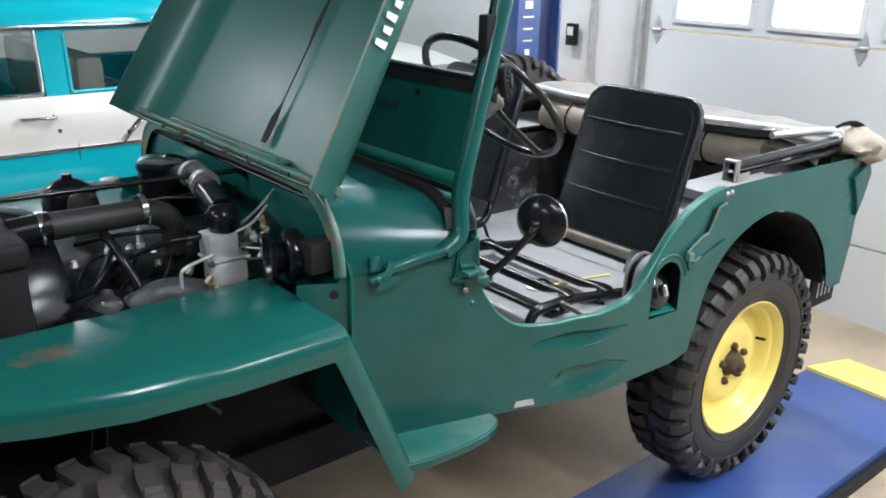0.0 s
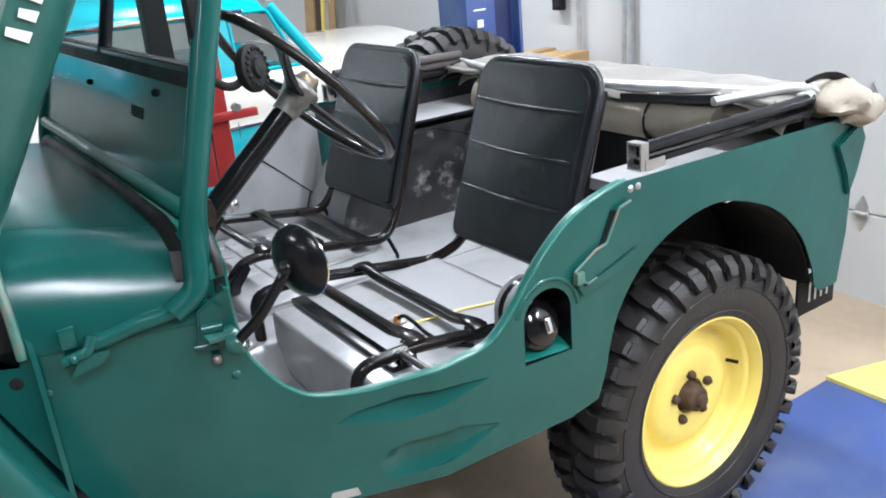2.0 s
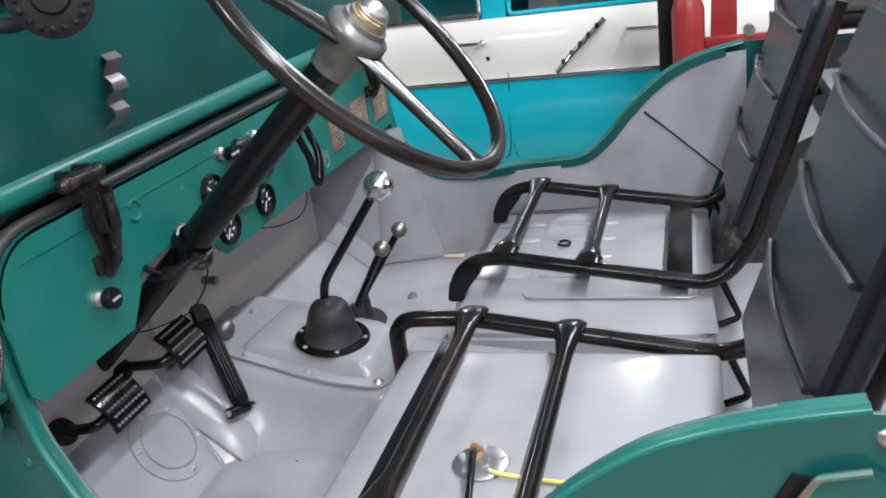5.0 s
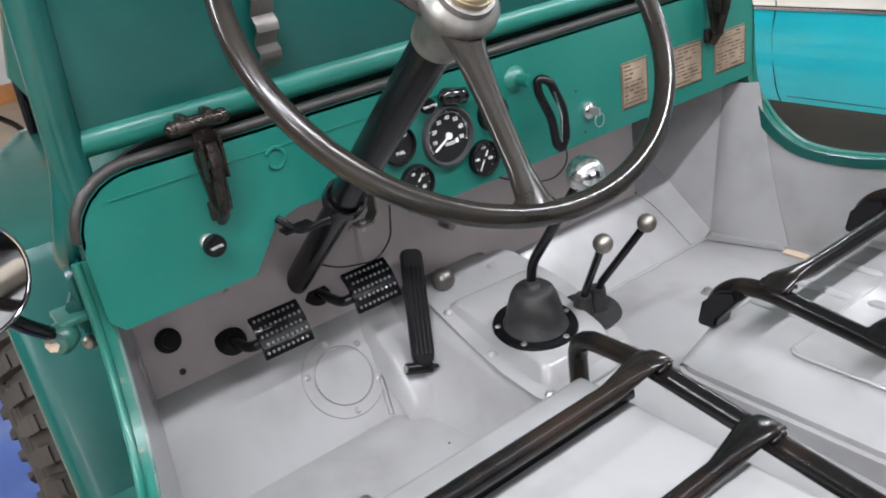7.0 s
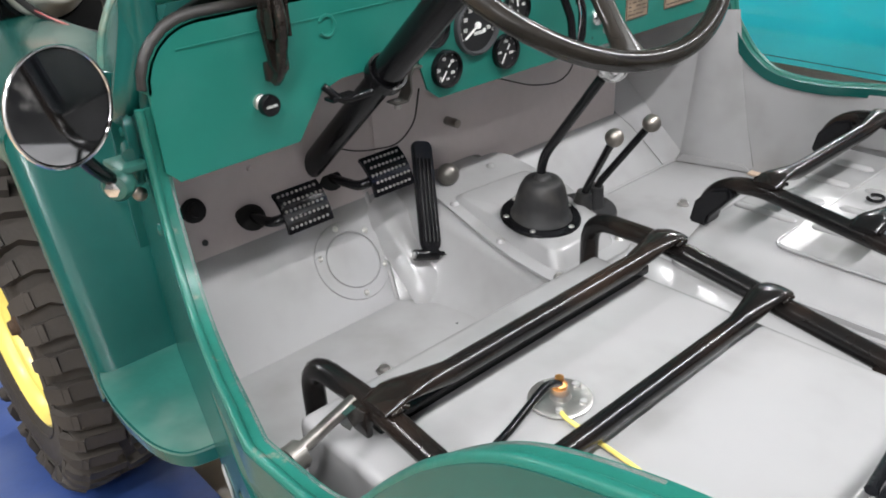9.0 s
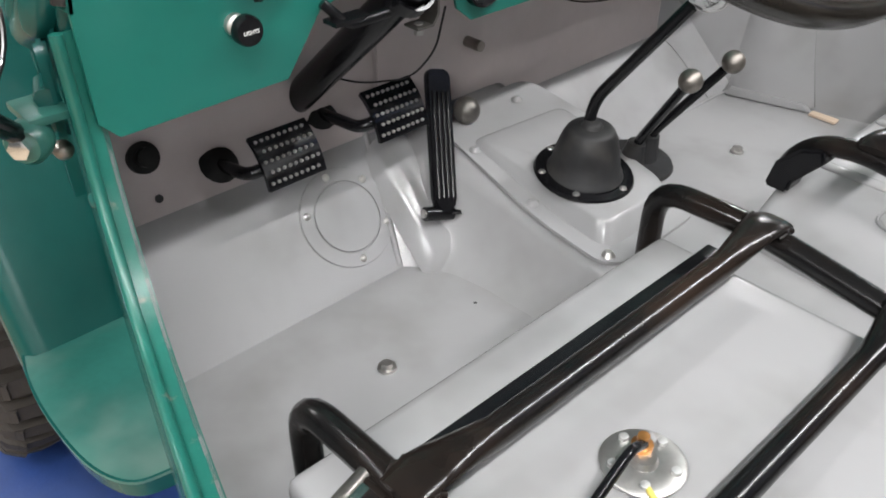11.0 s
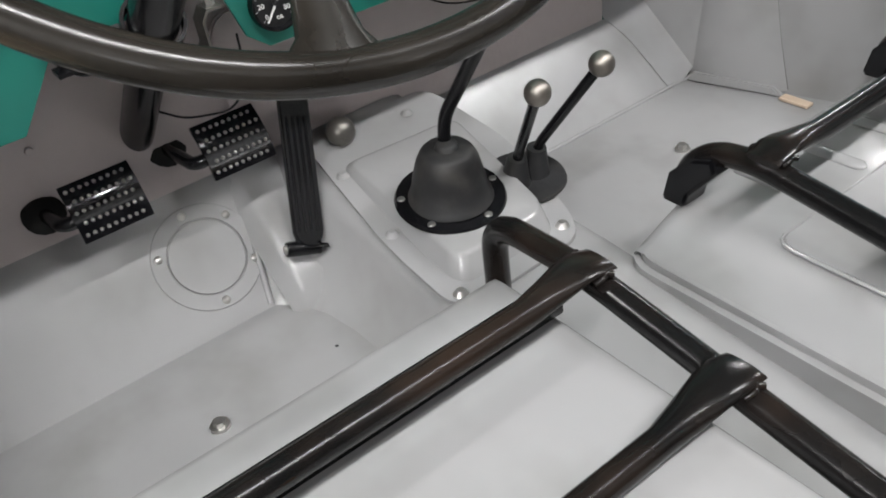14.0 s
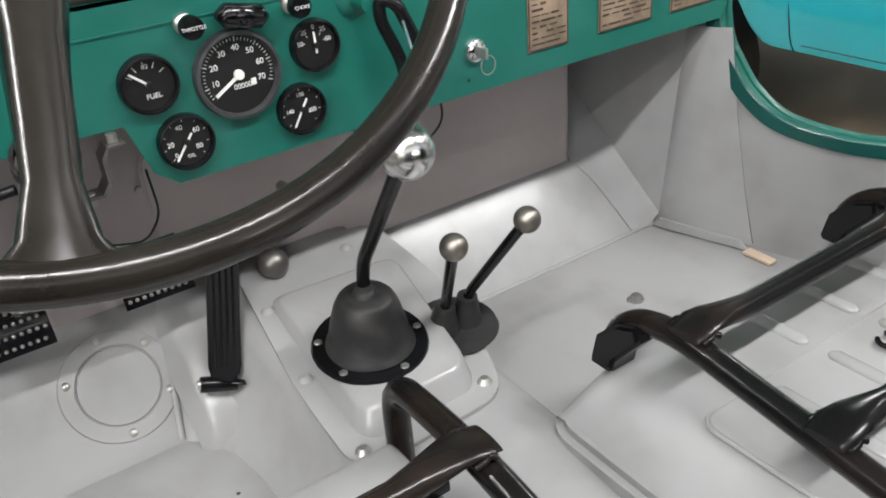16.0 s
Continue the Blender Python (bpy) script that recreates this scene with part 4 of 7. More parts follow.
part("tailgate_lining", box(2.490, MID, 0.79, 0.006, WIDTH - 0.06, 0.40, 0.002), SCRATCHED, jeep, "scratched black inside of the tailgate")
for fn in (driver, passenger):
    part("rear_lining", plate([(1.76, 0.935), (2.48, 0.935), (2.48, 0.99), (1.76, 1.0)], (), 0.003, lambda u, v, w, f=fn: f(u, v, 0.007 + w)), SCRATCHED, jeep, "scratched dark inside of the tub side")


# seats
def seat(y0, y1, label, front, zoff=0.0, b0=0.0, b1=0.0):
    """A tubular seat frame with its back: front is the run of its front legs in x and z."""
    rails = [tube([(x, y, z) for x, z in front] + [(1.285, y, 0.764 + zoff), (1.66, y, 0.706 + zoff), (1.715, yb, 0.76 + zoff), (1.84, yb, 1.16 + zoff)], 0.0135, 0.04) for y, yb in ((y0, b0 + 0.006), (y1, b1 - 0.006))]
    s = part("seat_frame", rails[0], TUBE_BLACK, jeep, "black tubular seat frame without its cushion")
    part("rail", rails[1], TUBE_BLACK, s)
    for x, z, r in ((1.297, 0.768, 0.0130), (1.446, 0.745, 0.0120)):
        span = []
        for d, wd, th, up in ((-0.012, 0.019, 0.004, 0.008), (0.010, 0.021, 0.005, 0.014), (0.028, 0.020, 0.007, 0.012), (0.055, 0.016, 0.011, 0.006), (0.085, r, r, 0.0)):
            span.append((y0 + d, wd, th, up))
        span += [(y0 + y1 - y, wd, th, up) for y, wd, th, up in reversed(span)]
        part("cross_tube", loft([[(x + wd * math.cos(2 * math.pi * k / 14), y, z + zoff + up + th * math.sin(2 * math.pi * k / 14)) for k in range(14)] for y, wd, th, up in span], True, True), TUBE_BLACK, s)
        for y in (y0 + 0.005, y1 - 0.005):
            for k in (-1, 1):
                part("weld_bead", tube([(x + k * 0.019, y - 0.010, z + 0.006 + zoff), (x + k * 0.022, y - 0.003, z + 0.010 + zoff), (x + k * 0.018, y + 0.003, z + 0.010 + zoff), (x + k * 0.022, y + 0.009, z + 0.008 + zoff)], 0.0032, 0.003, 8), TUBE_BLACK, s)
    part("rear_cross_bar", box(1.60, (y0 + y1) / 2, 0.714 + zoff, 0.045, y1 - y0, 0.006, 0.002), TUBE_BLACK, s)
    for y in (y0 + 0.005, y1 - 0.005):
        part("rear_foot", tube([(1.67, y, 0.71 + zoff), (1.70, y, 0.64 + zoff), (1.665, y, 0.625 + zoff)], 0.006, 0.01, 8), TUBE_BLACK, s)
    b = part("backrest", plate(rounded_rect(b0, b1, 0.03, 0.465, 0.06), (), 0.032,
                               lambda u, v, w: Vector((1.705 + 0.315 * v - w * 0.95 - 0.012 * math.sin(math.pi * (u - b0) / (b1 - b0)), u, 0.755 + zoff + 0.95 * v + w * 0.3)),
                               cuts_v=(0.153, 0.159, 0.262, 0.268, 0.367, 0.373), bevel=0.009), VINYL, jeep, label)
    for k in range(3):
        v = 0.156 + 0.107 * k
        y_a, y_b = b0 + 0.022, b1 - 0.022
        pts = [(1.705 + 0.315 * v - 0.035 - 0.012 * math.sin(math.pi * t / 8), y_a + (y_b - y_a) * t / 8, 0.767 + zoff + 0.95 * v) for t in range(9)]
        part("pleat", tube(pts, 0.0042, 0, 8), VINYL, b)
    edge = [Vector((1.705 + 0.315 * v - 0.012, u, 0.760 + zoff + 0.95 * v)) for u, v in rounded_rect(b0 - 0.004, b1 + 0.004, 0.028, 0.469, 0.06)]
    part("piping", tube(edge, 0.011, 0, 8, True), VINYL, b)
    return s


def rounded_rect(u0, u1, v0, v1, r, n=5):
    return arc(u1 - r, v1 - r, r, 0, 90, n) + arc(u0 + r, v1 - r, r, 90, 180, n) + arc(u0 + 0.02, v0 + 0.02, 0.02, 180, 270, 3) + arc(u1 - 0.02, v0 + 0.02, 0.02, 270, 360, 3)


seat(0.135, 0.617, "black pleated vinyl seat back", [(1.164, 0.58), (1.164, 0.761)], 0.0, 0.165, 0.560)
seat(0.868, 1.275, "black pleated vinyl seat back", [(1.192, 0.690), (1.208, 0.730), (1.240, 0.752)], -0.006, 0.880, 1.285)

# steering
SWC = Vector((1.266, 0.415, 1.237))
SWN = Vector((0.75, 0, 0.66)).normalized()
E1 = Vector((0, 1, 0))
E2 = SWN.cross(E1).normalized()
if E2.z < 0:
    E2 = -E2
wheel_pts = [SWC + (E1 * math.cos(2 * math.pi * k / 192) + E2 * math.sin(2 * math.pi * k / 192)) * 0.212 for k in range(192)]
stw = part("steering_wheel", tube(wheel_pts, 0.0100, 0.0, 20, True), WHEELGRIP, jeep, "worn dark three-spoke steering wheel")
for a in SPOKES:
    d = E1 * math.cos(radians(a)) + E2 * math.sin(radians(a))
    side_d = SWN.cross(d)
    part("spoke", loft([[SWC + d * r - SWN * o + (side_d * math.cos(2 * math.pi * k / 12) * wd + SWN * math.sin(2 * math.pi * k / 12) * 0.008) for k in range(12)] for r, o, wd in ((0.02, 0.014, 0.024), (0.05, 0.013, 0.017), (0.10, 0.010, 0.0125), (0.17, 0.004, 0.0115), (0.195, 0.001, 0.016), (0.212, 0.0, 0.030))], True, True), WHEELGRIP, stw)
part("hub", lathe([(0, -0.06), (0.025, -0.06), (0.028, -0.035), (0.034, -0.016), (0.039, -0.004), (0.038, 0.003), (0.033, 0.007), (0.029, 0.009), (0.028, 0.015), (0.018, 0.017)], axis_pose(SWC, SWC + SWN), 32), HUBMETAL, stw, "worn grey metal hub")
part("horn_nut", lathe([(0.024, 0.016), (0.024, 0.021), (0.021, 0.022), (0.022, 0.024), (0.020, 0.026), (0.021, 0.028), (0.018, 0.030)], axis_pose(SWC, SWC + SWN), 24), BRASSY, stw, "worn brassy nut")
part("horn_dome", lathe([(0.019, 0.026), (0.019, 0.032), (0.016, 0.036), (0.008, 0.039), (0, 0.0395)], axis_pose(SWC, SWC + SWN), 24), STEEL, stw, "domed steel centre")
column = part("steering_column", rod(SWC - SWN * 0.04, SWC - SWN * 0.395, 0.0220, 0.0220, 20), BLACK, jeep, "black steering column")
part("lower_tube", rod(SWC - SWN * 0.38, SWC - SWN * 0.70, 0.0195, 0.0195, 20), BLACK, column)

# shift levers
part("shift_boot_flange", lathe([(0, 0), (0.064, 0), (0.066, 0.003), (0.064, 0.007), (0, 0.007)], pose(1.024, 0.667, 0.6965, 0, 8, 0), 32), BLACK, jeep)
part("shift_boot", lathe([(0.051, 0.005), (0.049, 0.010), (0.046, 0.013), (0.042, 0.034), (0.036, 0.056), (0.031, 0.066), (0.027, 0.070), (0.014, 0.071), (0.012, 0.076), (0.009, 0.078), (0, 0.078)], pose(1.024, 0.667, 0.6965, 0, 4, 0), 32), BOOT, jeep, "dark rubber shift boot")
gs = part("gear_lever", tube([(1.02, 0.67, 0.75), (1.025, 0.67, 0.80), (1.14, 0.662, 0.95)], 0.0075, 0.03), BLACK, jeep, "black gear lever")
part("gear_knob", ball((1.158, 0.661, 0.972), 0.0245), POLISHED, gs, "polished metal gear knob")
for name, y, top in (("transfer_lever", 0.726, (1.118, 0.726, 0.839)), ("transfer_lever", 0.800, (1.119, 0.818, 0.837))):
    tl = part(name, tube([(1.032, 0.760 if y < 0.75 else 0.792, 0.69), (1.040, 0.760 if y < 0.75 else 0.792, 0.72), top], 0.0062, 0.02), BLACK, jeep)
    part("knob", ball(top, 0.0145), BRONZE, tl, "worn round metal knob")
part("transfer_boot", join(lathe([(0, 0), (0.050, 0), (0.052, 0.003), (0.050, 0.007), (0, 0.007)], pose(1.028, 0.778, 0.672, 0, 6, 0), 28), *[lathe([(0.020, 0.004), (0.016, 0.02), (0.012, 0.042), (0, 0.044)], pose(1.03, y, 0.674, 0, 10, 0), 16) for y in (0.760, 0.792)]), BOOT, jeep, "dark rubber lever boot")


# ---- instruments and fittings on the dashboard ----
def lettering(text, size, mat, m, parent, name="lettering", thick=0.0004):
    cu = bpy.data.curves.new(name, "FONT")
    cu.body, cu.size, cu.align_x, cu.align_y, cu.extrude = text, size, "CENTER", "CENTER", thick
    tmp = bpy.data.objects.new(name, cu)
    me = bpy.data.meshes.new_from_object(tmp)
    bpy.data.objects.remove(tmp)
    bpy.data.curves.remove(cu)
    me.transform(m)
    me.materials.append(mat)
    ob = new(name, me)
    ob.parent = parent
    return ob


def on_dash(y, z, d=0.0, turn=0.0):
    """A pose on the dashboard: its x to the passenger, its y up, its z out to the seats."""
    return Matrix(((0, 0, 1, DX + d), (1, 0, 0, y), (0, 1, 0, z), (0, 0, 0, 1))) @ pose(0, 0, 0, 0, 0, turn)


def gauge(y, z, r, words, needle, bezel, ticks=(), name="gauge", label="round black gauge with white figures"):
    g = part(name, lathe([(r, -0.01), (r, 0.004), (r * 0.97, 0.009), (r * 0.90, 0.010), (r * 0.86, 0.005), (r * 0.86, 0.002)], on_dash(y, z), 36), bezel, jeep, label)
    part("dial", lathe([(0, 0.0025), (r * 0.88, 0.0025), (r * 0.88, 0.0)], on_dash(y, z), 32), DIAL, g)
    for a0, n, r0, r1, w in ticks:
        for i in range(n):
            a = radians(a0[0] + (a0[1] - a0[0]) * i / max(1, n - 1))
            rr = (r0 + r1) / 2 * r
            m = on_dash(y + rr * math.cos(a), z + rr * math.sin(a), 0.003, math.degrees(a))
            part("tick", box(0, 0, 0, (r1 - r0) * r, w, 0.0006, m=m), WHITE, g)
    for text, du, dv, size in words:
        lettering(text, size * r, WHITE, on_dash(y + du * r, z + dv * r, 0.003), g, "figure")
    a, n0, n1 = needle
    d = radians(a)
    mid = (n1 - n0) / 2 * r
    part("needle", box(0, 0, 0, (n1 + n0) * r, r * 0.075, 0.001, m=on_dash(y + mid * math.cos(d), z + mid * math.sin(d), 0.0055, a)), WHITE, g)
    part("needle_boss", lathe([(0, 0.008), (r * 0.11, 0.007), (r * 0.11, 0.003)], on_dash(y, z), 16), WHITE if r > 0.03 else DIAL, g)
    return g


speed = []
for i, n in enumerate((10, 20, 30, 40, 50, 60, 70)):
    a = radians(193 - 35.7 * i)
    speed.append((str(n), 0.56 * math.cos(a), 0.56 * math.sin(a) + 0.03, 0.185))
speed.append(("00000", 0.06, -0.27, 0.17))
sp = gauge(0.602, 1.008, 0.0435, speed, (211, 0.1, 0.70), IRON, (((211, -21), 40, 0.74, 0.80, 0.0005), ((193, -21), 7, 0.72, 0.82, 0.0010)), "speedometer", "large round speedometer with white figures")
part("trip_digit", box(0, 0, 0, 0.005, 0.0065, 0.0005, m=on_dash(0.616, 0.998, 0.0032)), WHITE, sp)
gauge(0.518, 1.019, 0.0275, [("FUEL", 0.1, -0.42, 0.24), ("1/2", 0.0, 0.58, 0.2)], (140, 0.1, 0.75), BLACK, (((150, 35), 5, 0.55, 0.75, 0.0007),))
gauge(0.539, 0.958, 0.0275, [("20", -0.55, 0.0, 0.25), ("40", -0.15, 0.52, 0.25), ("60", 0.42, 0.32, 0.25), ("80", 0.42, -0.28, 0.25), ("0", -0.42, -0.42, 0.25), ("OIL", 0.08, -0.55, 0.18)], (232, 0.35, 0.75), BLACK,
      (((225, -45), 9, 0.72, 0.80, 0.0006),))
gauge(0.685, 1.018, 0.0265, [("50", -0.58, 0.12, 0.24), ("25", -0.38, 0.52, 0.24), ("0", 0.02, 0.66, 0.24), ("25", 0.40, 0.52, 0.24), ("50", 0.58, 0.12, 0.24)], (92, 0.3, 0.5), BLACK, (((165, 15), 5, 0.40, 0.50, 0.0006),))
gauge(0.660, 0.958, 0.0265, [("140", -0.48, -0.02, 0.22), ("180", 0.02, 0.55, 0.22), ("220", 0.45, -0.15, 0.22)], (238, 0.45, 0.75), BLACK, (((225, -45), 9, 0.72, 0.80, 0.0006),))


def pull_knob(y, z, word, r=0.0110):
    k = part("pull_knob", lathe([(0, 0), (0.006, 0), (0.006, 0.010), (r * 0.75, 0.012), (r, 0.017), (r, 0.024), (r * 0.9, 0.027), (0, 0.028)], on_dash(y, z), 20), BLACK, jeep, "black pull knob")
    part("collar", lathe([(0.010, 0), (0.010, 0.006), (0.006, 0.009)], on_dash(y, z), 16), STEEL, k)
    lettering(word, 0.0046, WHITE, on_dash(y, z, 0.0282), k, "word")


pull_knob(0.562, 1.064, "THROTTLE")
pull_knob(0.667, 1.062, "CHOKE")
pull_knob(0.238, 0.985, "LIGHTS", 0.0135)
hood_lamp = part("dash_lamp", rod(on_dash(0.588, 1.068) @ Vector((0, 0, 0.013)), on_dash(0.638, 1.058) @ Vector((0, 0, 0.013)), 0.0115, seg=20, cap=0.0085), PEDAL, jeep, "small black hooded dash lamp")
part("lamp_foot", lathe([(0.007, 0), (0.006, 0.012)], on_dash(0.613, 1.063), 12), PEDAL, hood_lamp)
# pull handle of the parking brake
loop = [(0.742, 1.058, 0.040), (0.754, 1.053, 0.052), (0.772, 1.008, 0.058), (0.776, 0.965, 0.055), (0.770, 0.945, 0.050), (0.760, 0.955, 0.050), (0.755, 0.996, 0.050), (0.740, 1.038, 0.042)]
ph = part("brake_handle", tube([on_dash(a, b) @ Vector((0, 0, c)) for a, b, c in loop], 0.0065, 0.012, 10, True), BLACK, jeep, "black curved parking brake handle")
part("boss", lathe([(0.020, 0), (0.016, 0.006), (0.009, 0.010), (0.009, 0.034), (0, 0.034)], on_dash(0.735, 1.054), 20), GREEN_IN, ph)
part("edge", tube([on_dash(0.753, 1.038) @ Vector((0, 0, 0.062)), on_dash(0.764, 0.998) @ Vector((0, 0, 0.062)), on_dash(0.767, 0.958) @ Vector((0, 0, 0.054))], 0.0016, 0.01, 6), CHROME, ph)
ig = part("ignition_switch", lathe([(0.014, 0), (0.014, 0.005), (0.011, 0.008), (0, 0.009)], on_dash(0.880, 0.968), 20), CHROME, jeep, "chrome ignition lock")
part("key", box(0, 0, 0.016, 0.004, 0.013, 0.018, 0.001, m=on_dash(0.880, 0.968)), STEEL, ig)
part("key_ring", tube([on_dash(0.886 + 0.010 * math.cos(a), 0.953 + 0.011 * math.sin(a)) @ Vector((0, 0, 0.018)) for a in [k * math.pi / 8 for k in range(16)]], 0.0009, 0, 6, True), STEEL, ig)
for y, z in ((0.855, 1.005), (0.825, 1.000), (0.87, 0.935)):
    part("hole", lathe([(0, 0.0008), (0.0022, 0.0008)], on_dash(y, z), 10), DIAL, dash)
strap = [(0.482, 0.978), (0.466, 0.978), (0.459, 0.968), (0.459, 0.946), (0.452, 0.936), (0.432, 0.936)]
brk = part("column_bracket", thicken(loft([[(x, u, v) for u, v in strap] for x in (DX - 0.004, DX + 0.018)]), 0.0025), STEEL_DARK, jeep, "bent steel bracket under the dashboard")
for u, v in ((0.474, 0.980), (0.442, 0.931)):
    part("bracket_bolt", rod((DX + 0.007, u, v - 0.006), (DX + 0.007, u, v + 0.006), 0.005, seg=6), STEEL, brk)
horseshoe = part("embossed_ring", tube([on_dash(0.345 + 0.012 * math.cos(a), 1.056 + 0.013 * math.sin(a)) @ Vector((0, 0, 0.001)) for a in [radians(-150 + 30 * k) for k in range(11)]], 0.0025, 0, 6), GREEN_IN, dash)
part("fold_line", box(DX + 0.0005, 0.42, 1.068, 0.002, 0.55, 0.0015), GREEN_IN, dash)

for i, (y0, y1) in enumerate(((0.958, 1.021), (1.071, 1.165), (1.200, 1.290))):
    z0, z1 = 0.946, 1.018 + (0.004 if i == 0 else 0)
    t = part("data_plate", box(DX + 0.0012, (y0 + y1) / 2, (z0 + z1) / 2, 0.0016, y1 - y0, z1 - z0, 0.0006), BRASS_PLATE, jeep, "aged brass instruction plate with worn print")
    rng = random.Random(5 + i)
    for zz in (z0 + 0.0016, z1 - 0.0016):
        part("border", box(DX + 0.0023, (y0 + y1) / 2, zz, 0.0004, y1 - y0 - 0.002, 0.0018), PLATE_INK, t)
    for yy in (y0 + 0.0016, y1 - 0.0016):
        part("border", box(DX + 0.0022, yy, (z0 + z1) / 2, 0.0004, 0.0018, z1 - z0 - 0.006), PLATE_INK, t)
    for k in range(10):
        zz = z1 - 0.007 - k * (z1 - z0 - 0.012) / 9.5
        u = y0 + 0.006
        while u < y1 - 0.014:
            w = rng.uniform(0.006, 0.022)
            w = min(w, y1 - 0.005 - u)
            if rng.random() < 0.82:
                part("print_bar", box(DX + 0.0024, u + w / 2, zz, 0.0004, w, rng.uniform(0.0010, 0.0026)), PLATE_INK, t)
            u += w + rng.uniform(0.002, 0.006)


# windshield clamps
def clamp(y):
    body = plate([(-0.010, 0.0), (-0.007, -0.012), (0.007, -0.012), (0.010, 0.0), (0.013, 0.055), (0.010, 0.088), (-0.010, 0.088), (-0.013, 0.055)], [arc(0, 0.045, 0.0055, 0, 330, 11)], 0.014,
                 lambda u, v, w: Vector((0.962 + w + 0.10 * (v - 0.04) ** 2 * 40, y + 1.15 * u, 1.032 + v)), bevel=0.003)
    c = part("windshield_clamp", body, CLAMP, jeep, "old blackened windshield clamp")
    part("barrel", join(rod((0.966, y - 0.028, 1.126), (0.966, y + 0.028, 1.126), 0.0095, seg=12, cap=0.003), box(0.958, y - 0.015, 1.128, 0.026, 0.009, 0.022, 0.004), box(0.958, y + 0.015, 1.128, 0.026, 0.009, 0.022, 0.004)), CLAMP, c)
    for d in (-0.029, 0.029):
        part("pin_head", ball((0.966, y + d, 1.126), 0.0095, 10), CLAMP, c)
    part("cheek", join(box(0.985, y - 0.011, 1.088, 0.016, 0.004, 0.050, 0.0015), box(0.985, y + 0.011, 1.088, 0.016, 0.004, 0.050, 0.0015)), CLAMP, c)
    part("latch_lever", tube([(0.990, y, 1.106), (0.996, y, 1.082), (0.984, y, 1.040), (0.974, y, 1.018), (0.966, y, 1.010)], 0.0105, 0.012, 8, flat=0.7), CLAMP, c)
    part("catch", box(0.960, y, 1.020, 0.010, 0.022, 0.024, 0.003), CLAMP, c)


clamp(0.259)
clamp(1.181)
wave = [(1.248, 0.006), (1.240, 0.016), (1.230, 0.012), (1.222, 0.010), (1.214, 0.020), (1.204, 0.024), (1.195, 0.014), (1.188, 0.014), (1.180, 0.024), (1.170, 0.024), (1.163, 0.012), (1.158, 0.008)]
clip = part("spring_clip", thicken(loft([[ws(y, z, d) for z, d in wave] for y in (0.352, 0.356, 0.376, 0.380)]), 0.002), STEEL_DARK, jeep, "worn steel spring clip on the windshield panel")
knob = part("wiper_motor", lathe([(0, -0.01), (0.034, -0.01), (0.038, -0.004), (0.038, 0.006), (0.032, 0.010), (0.018, 0.010), (0.016, 0.016), (0.006, 0.018), (0, 0.018)], axis_pose((1.075, 0.165, 1.325), (1.25, -0.06, 1.36)), 28), BLACK_DULL, jeep, "round black ribbed fitting on the windshield post")
for k in range(18):
    a = 2 * math.pi * k / 18
    part("rib", ball(axis_pose((1.075, 0.165, 1.325), (1.25, -0.06, 1.36)) @ Vector((0.030 * math.cos(a), 0.030 * math.sin(a), 0.011)), 0.0035, 6), BLACK_DULL, knob)
part("stalk", tube([(1.072, 0.168, 1.318), (1.03, 0.15, 1.30), (0.985, 0.14, 1.33)], 0.007, 0.02, 8), BLACK_DULL, knob)
part("stalk_clip", box(0.99, 0.132, 1.42, 0.03, 0.03, 0.10, 0.006), BLACK_DULL, knob)

# windshield hinges, hood latch and small hardware on the driver's side
def side_pose(x, z, out=0.0):
    """A pose on the driver's side, its z out of the panel."""
    p = Vector((x, side_y(x) - out, z))
    return axis_pose(p, p + Vector((-0.28 if x < 1.26 else 0.0, -1, 0)))


for yy, fn in ((0, driver), (1, passenger)):
    h = part("windshield_hinge", join(*[tube([fn(0.895, 0.955, -0.012 - 0.004 * k), fn(0.925, 0.955 + 0.0, -0.014)], 0.009, 0, 8) for k in (0,)],
                                      tube([fn(0.880, 0.925, -0.008), fn(0.915, 0.925, -0.010)], 0.006, 0, 8)), GREEN, jeep)
    part("hinge_arm", plate([(0.885, 0.915), (0.925, 0.915), (0.930, 0.985), (0.915, 1.00), (0.893, 0.985)], (), 0.010, lambda u, v, w, f=fn: f(u, v, -0.012 + w + max(0.0, (v - 1.0)) * 0.12), bevel=0.003), GREEN, h)
    part("bolt", ball(fn(0.908, 0.90, -0.012), 0.009, 10), BRONZE, h)
lat = part("hood_latch", join(box(0.713, side_y(0.713) - 0.008, 0.985, 0.024, 0.010, 0.034, 0.003), tube([driver(0.70, 0.95, -0.016), driver(0.735, 0.962, -0.02), driver(0.745, 0.985, -0.014)], 0.009, 0.01, 8),
                              plate([(-0.018, -0.02), (0.03, -0.005), (0.04, 0.012), (0.0, 0.012)], (), 0.006, lambda u, v, w: driver(0.722 + u, 0.945 + v, -0.022 + w))), GREEN, jeep, "green hood latch bracket")
part("bolt", ball(driver(0.713, 0.955, -0.02), 0.009, 12), GREEN, lat)
for x, z in ((0.935, 0.86), (0.905, 1.045), (0.60 + 0.07, 0.90), (1.745, 0.998), (1.765, 0.999)):
    part("rivet", lathe([(0, 0.004), (0.006, 0.003), (0.008, 0)], side_pose(x, z), 10), GREEN if x < 1 else STEEL, jeep)
part("panel_hole", lathe([(0.010, 0.001), (0.007, 0.002), (0.0, 0.0015)], side_pose(0.634, 0.927), 16), BLACK_DULL, jeep)
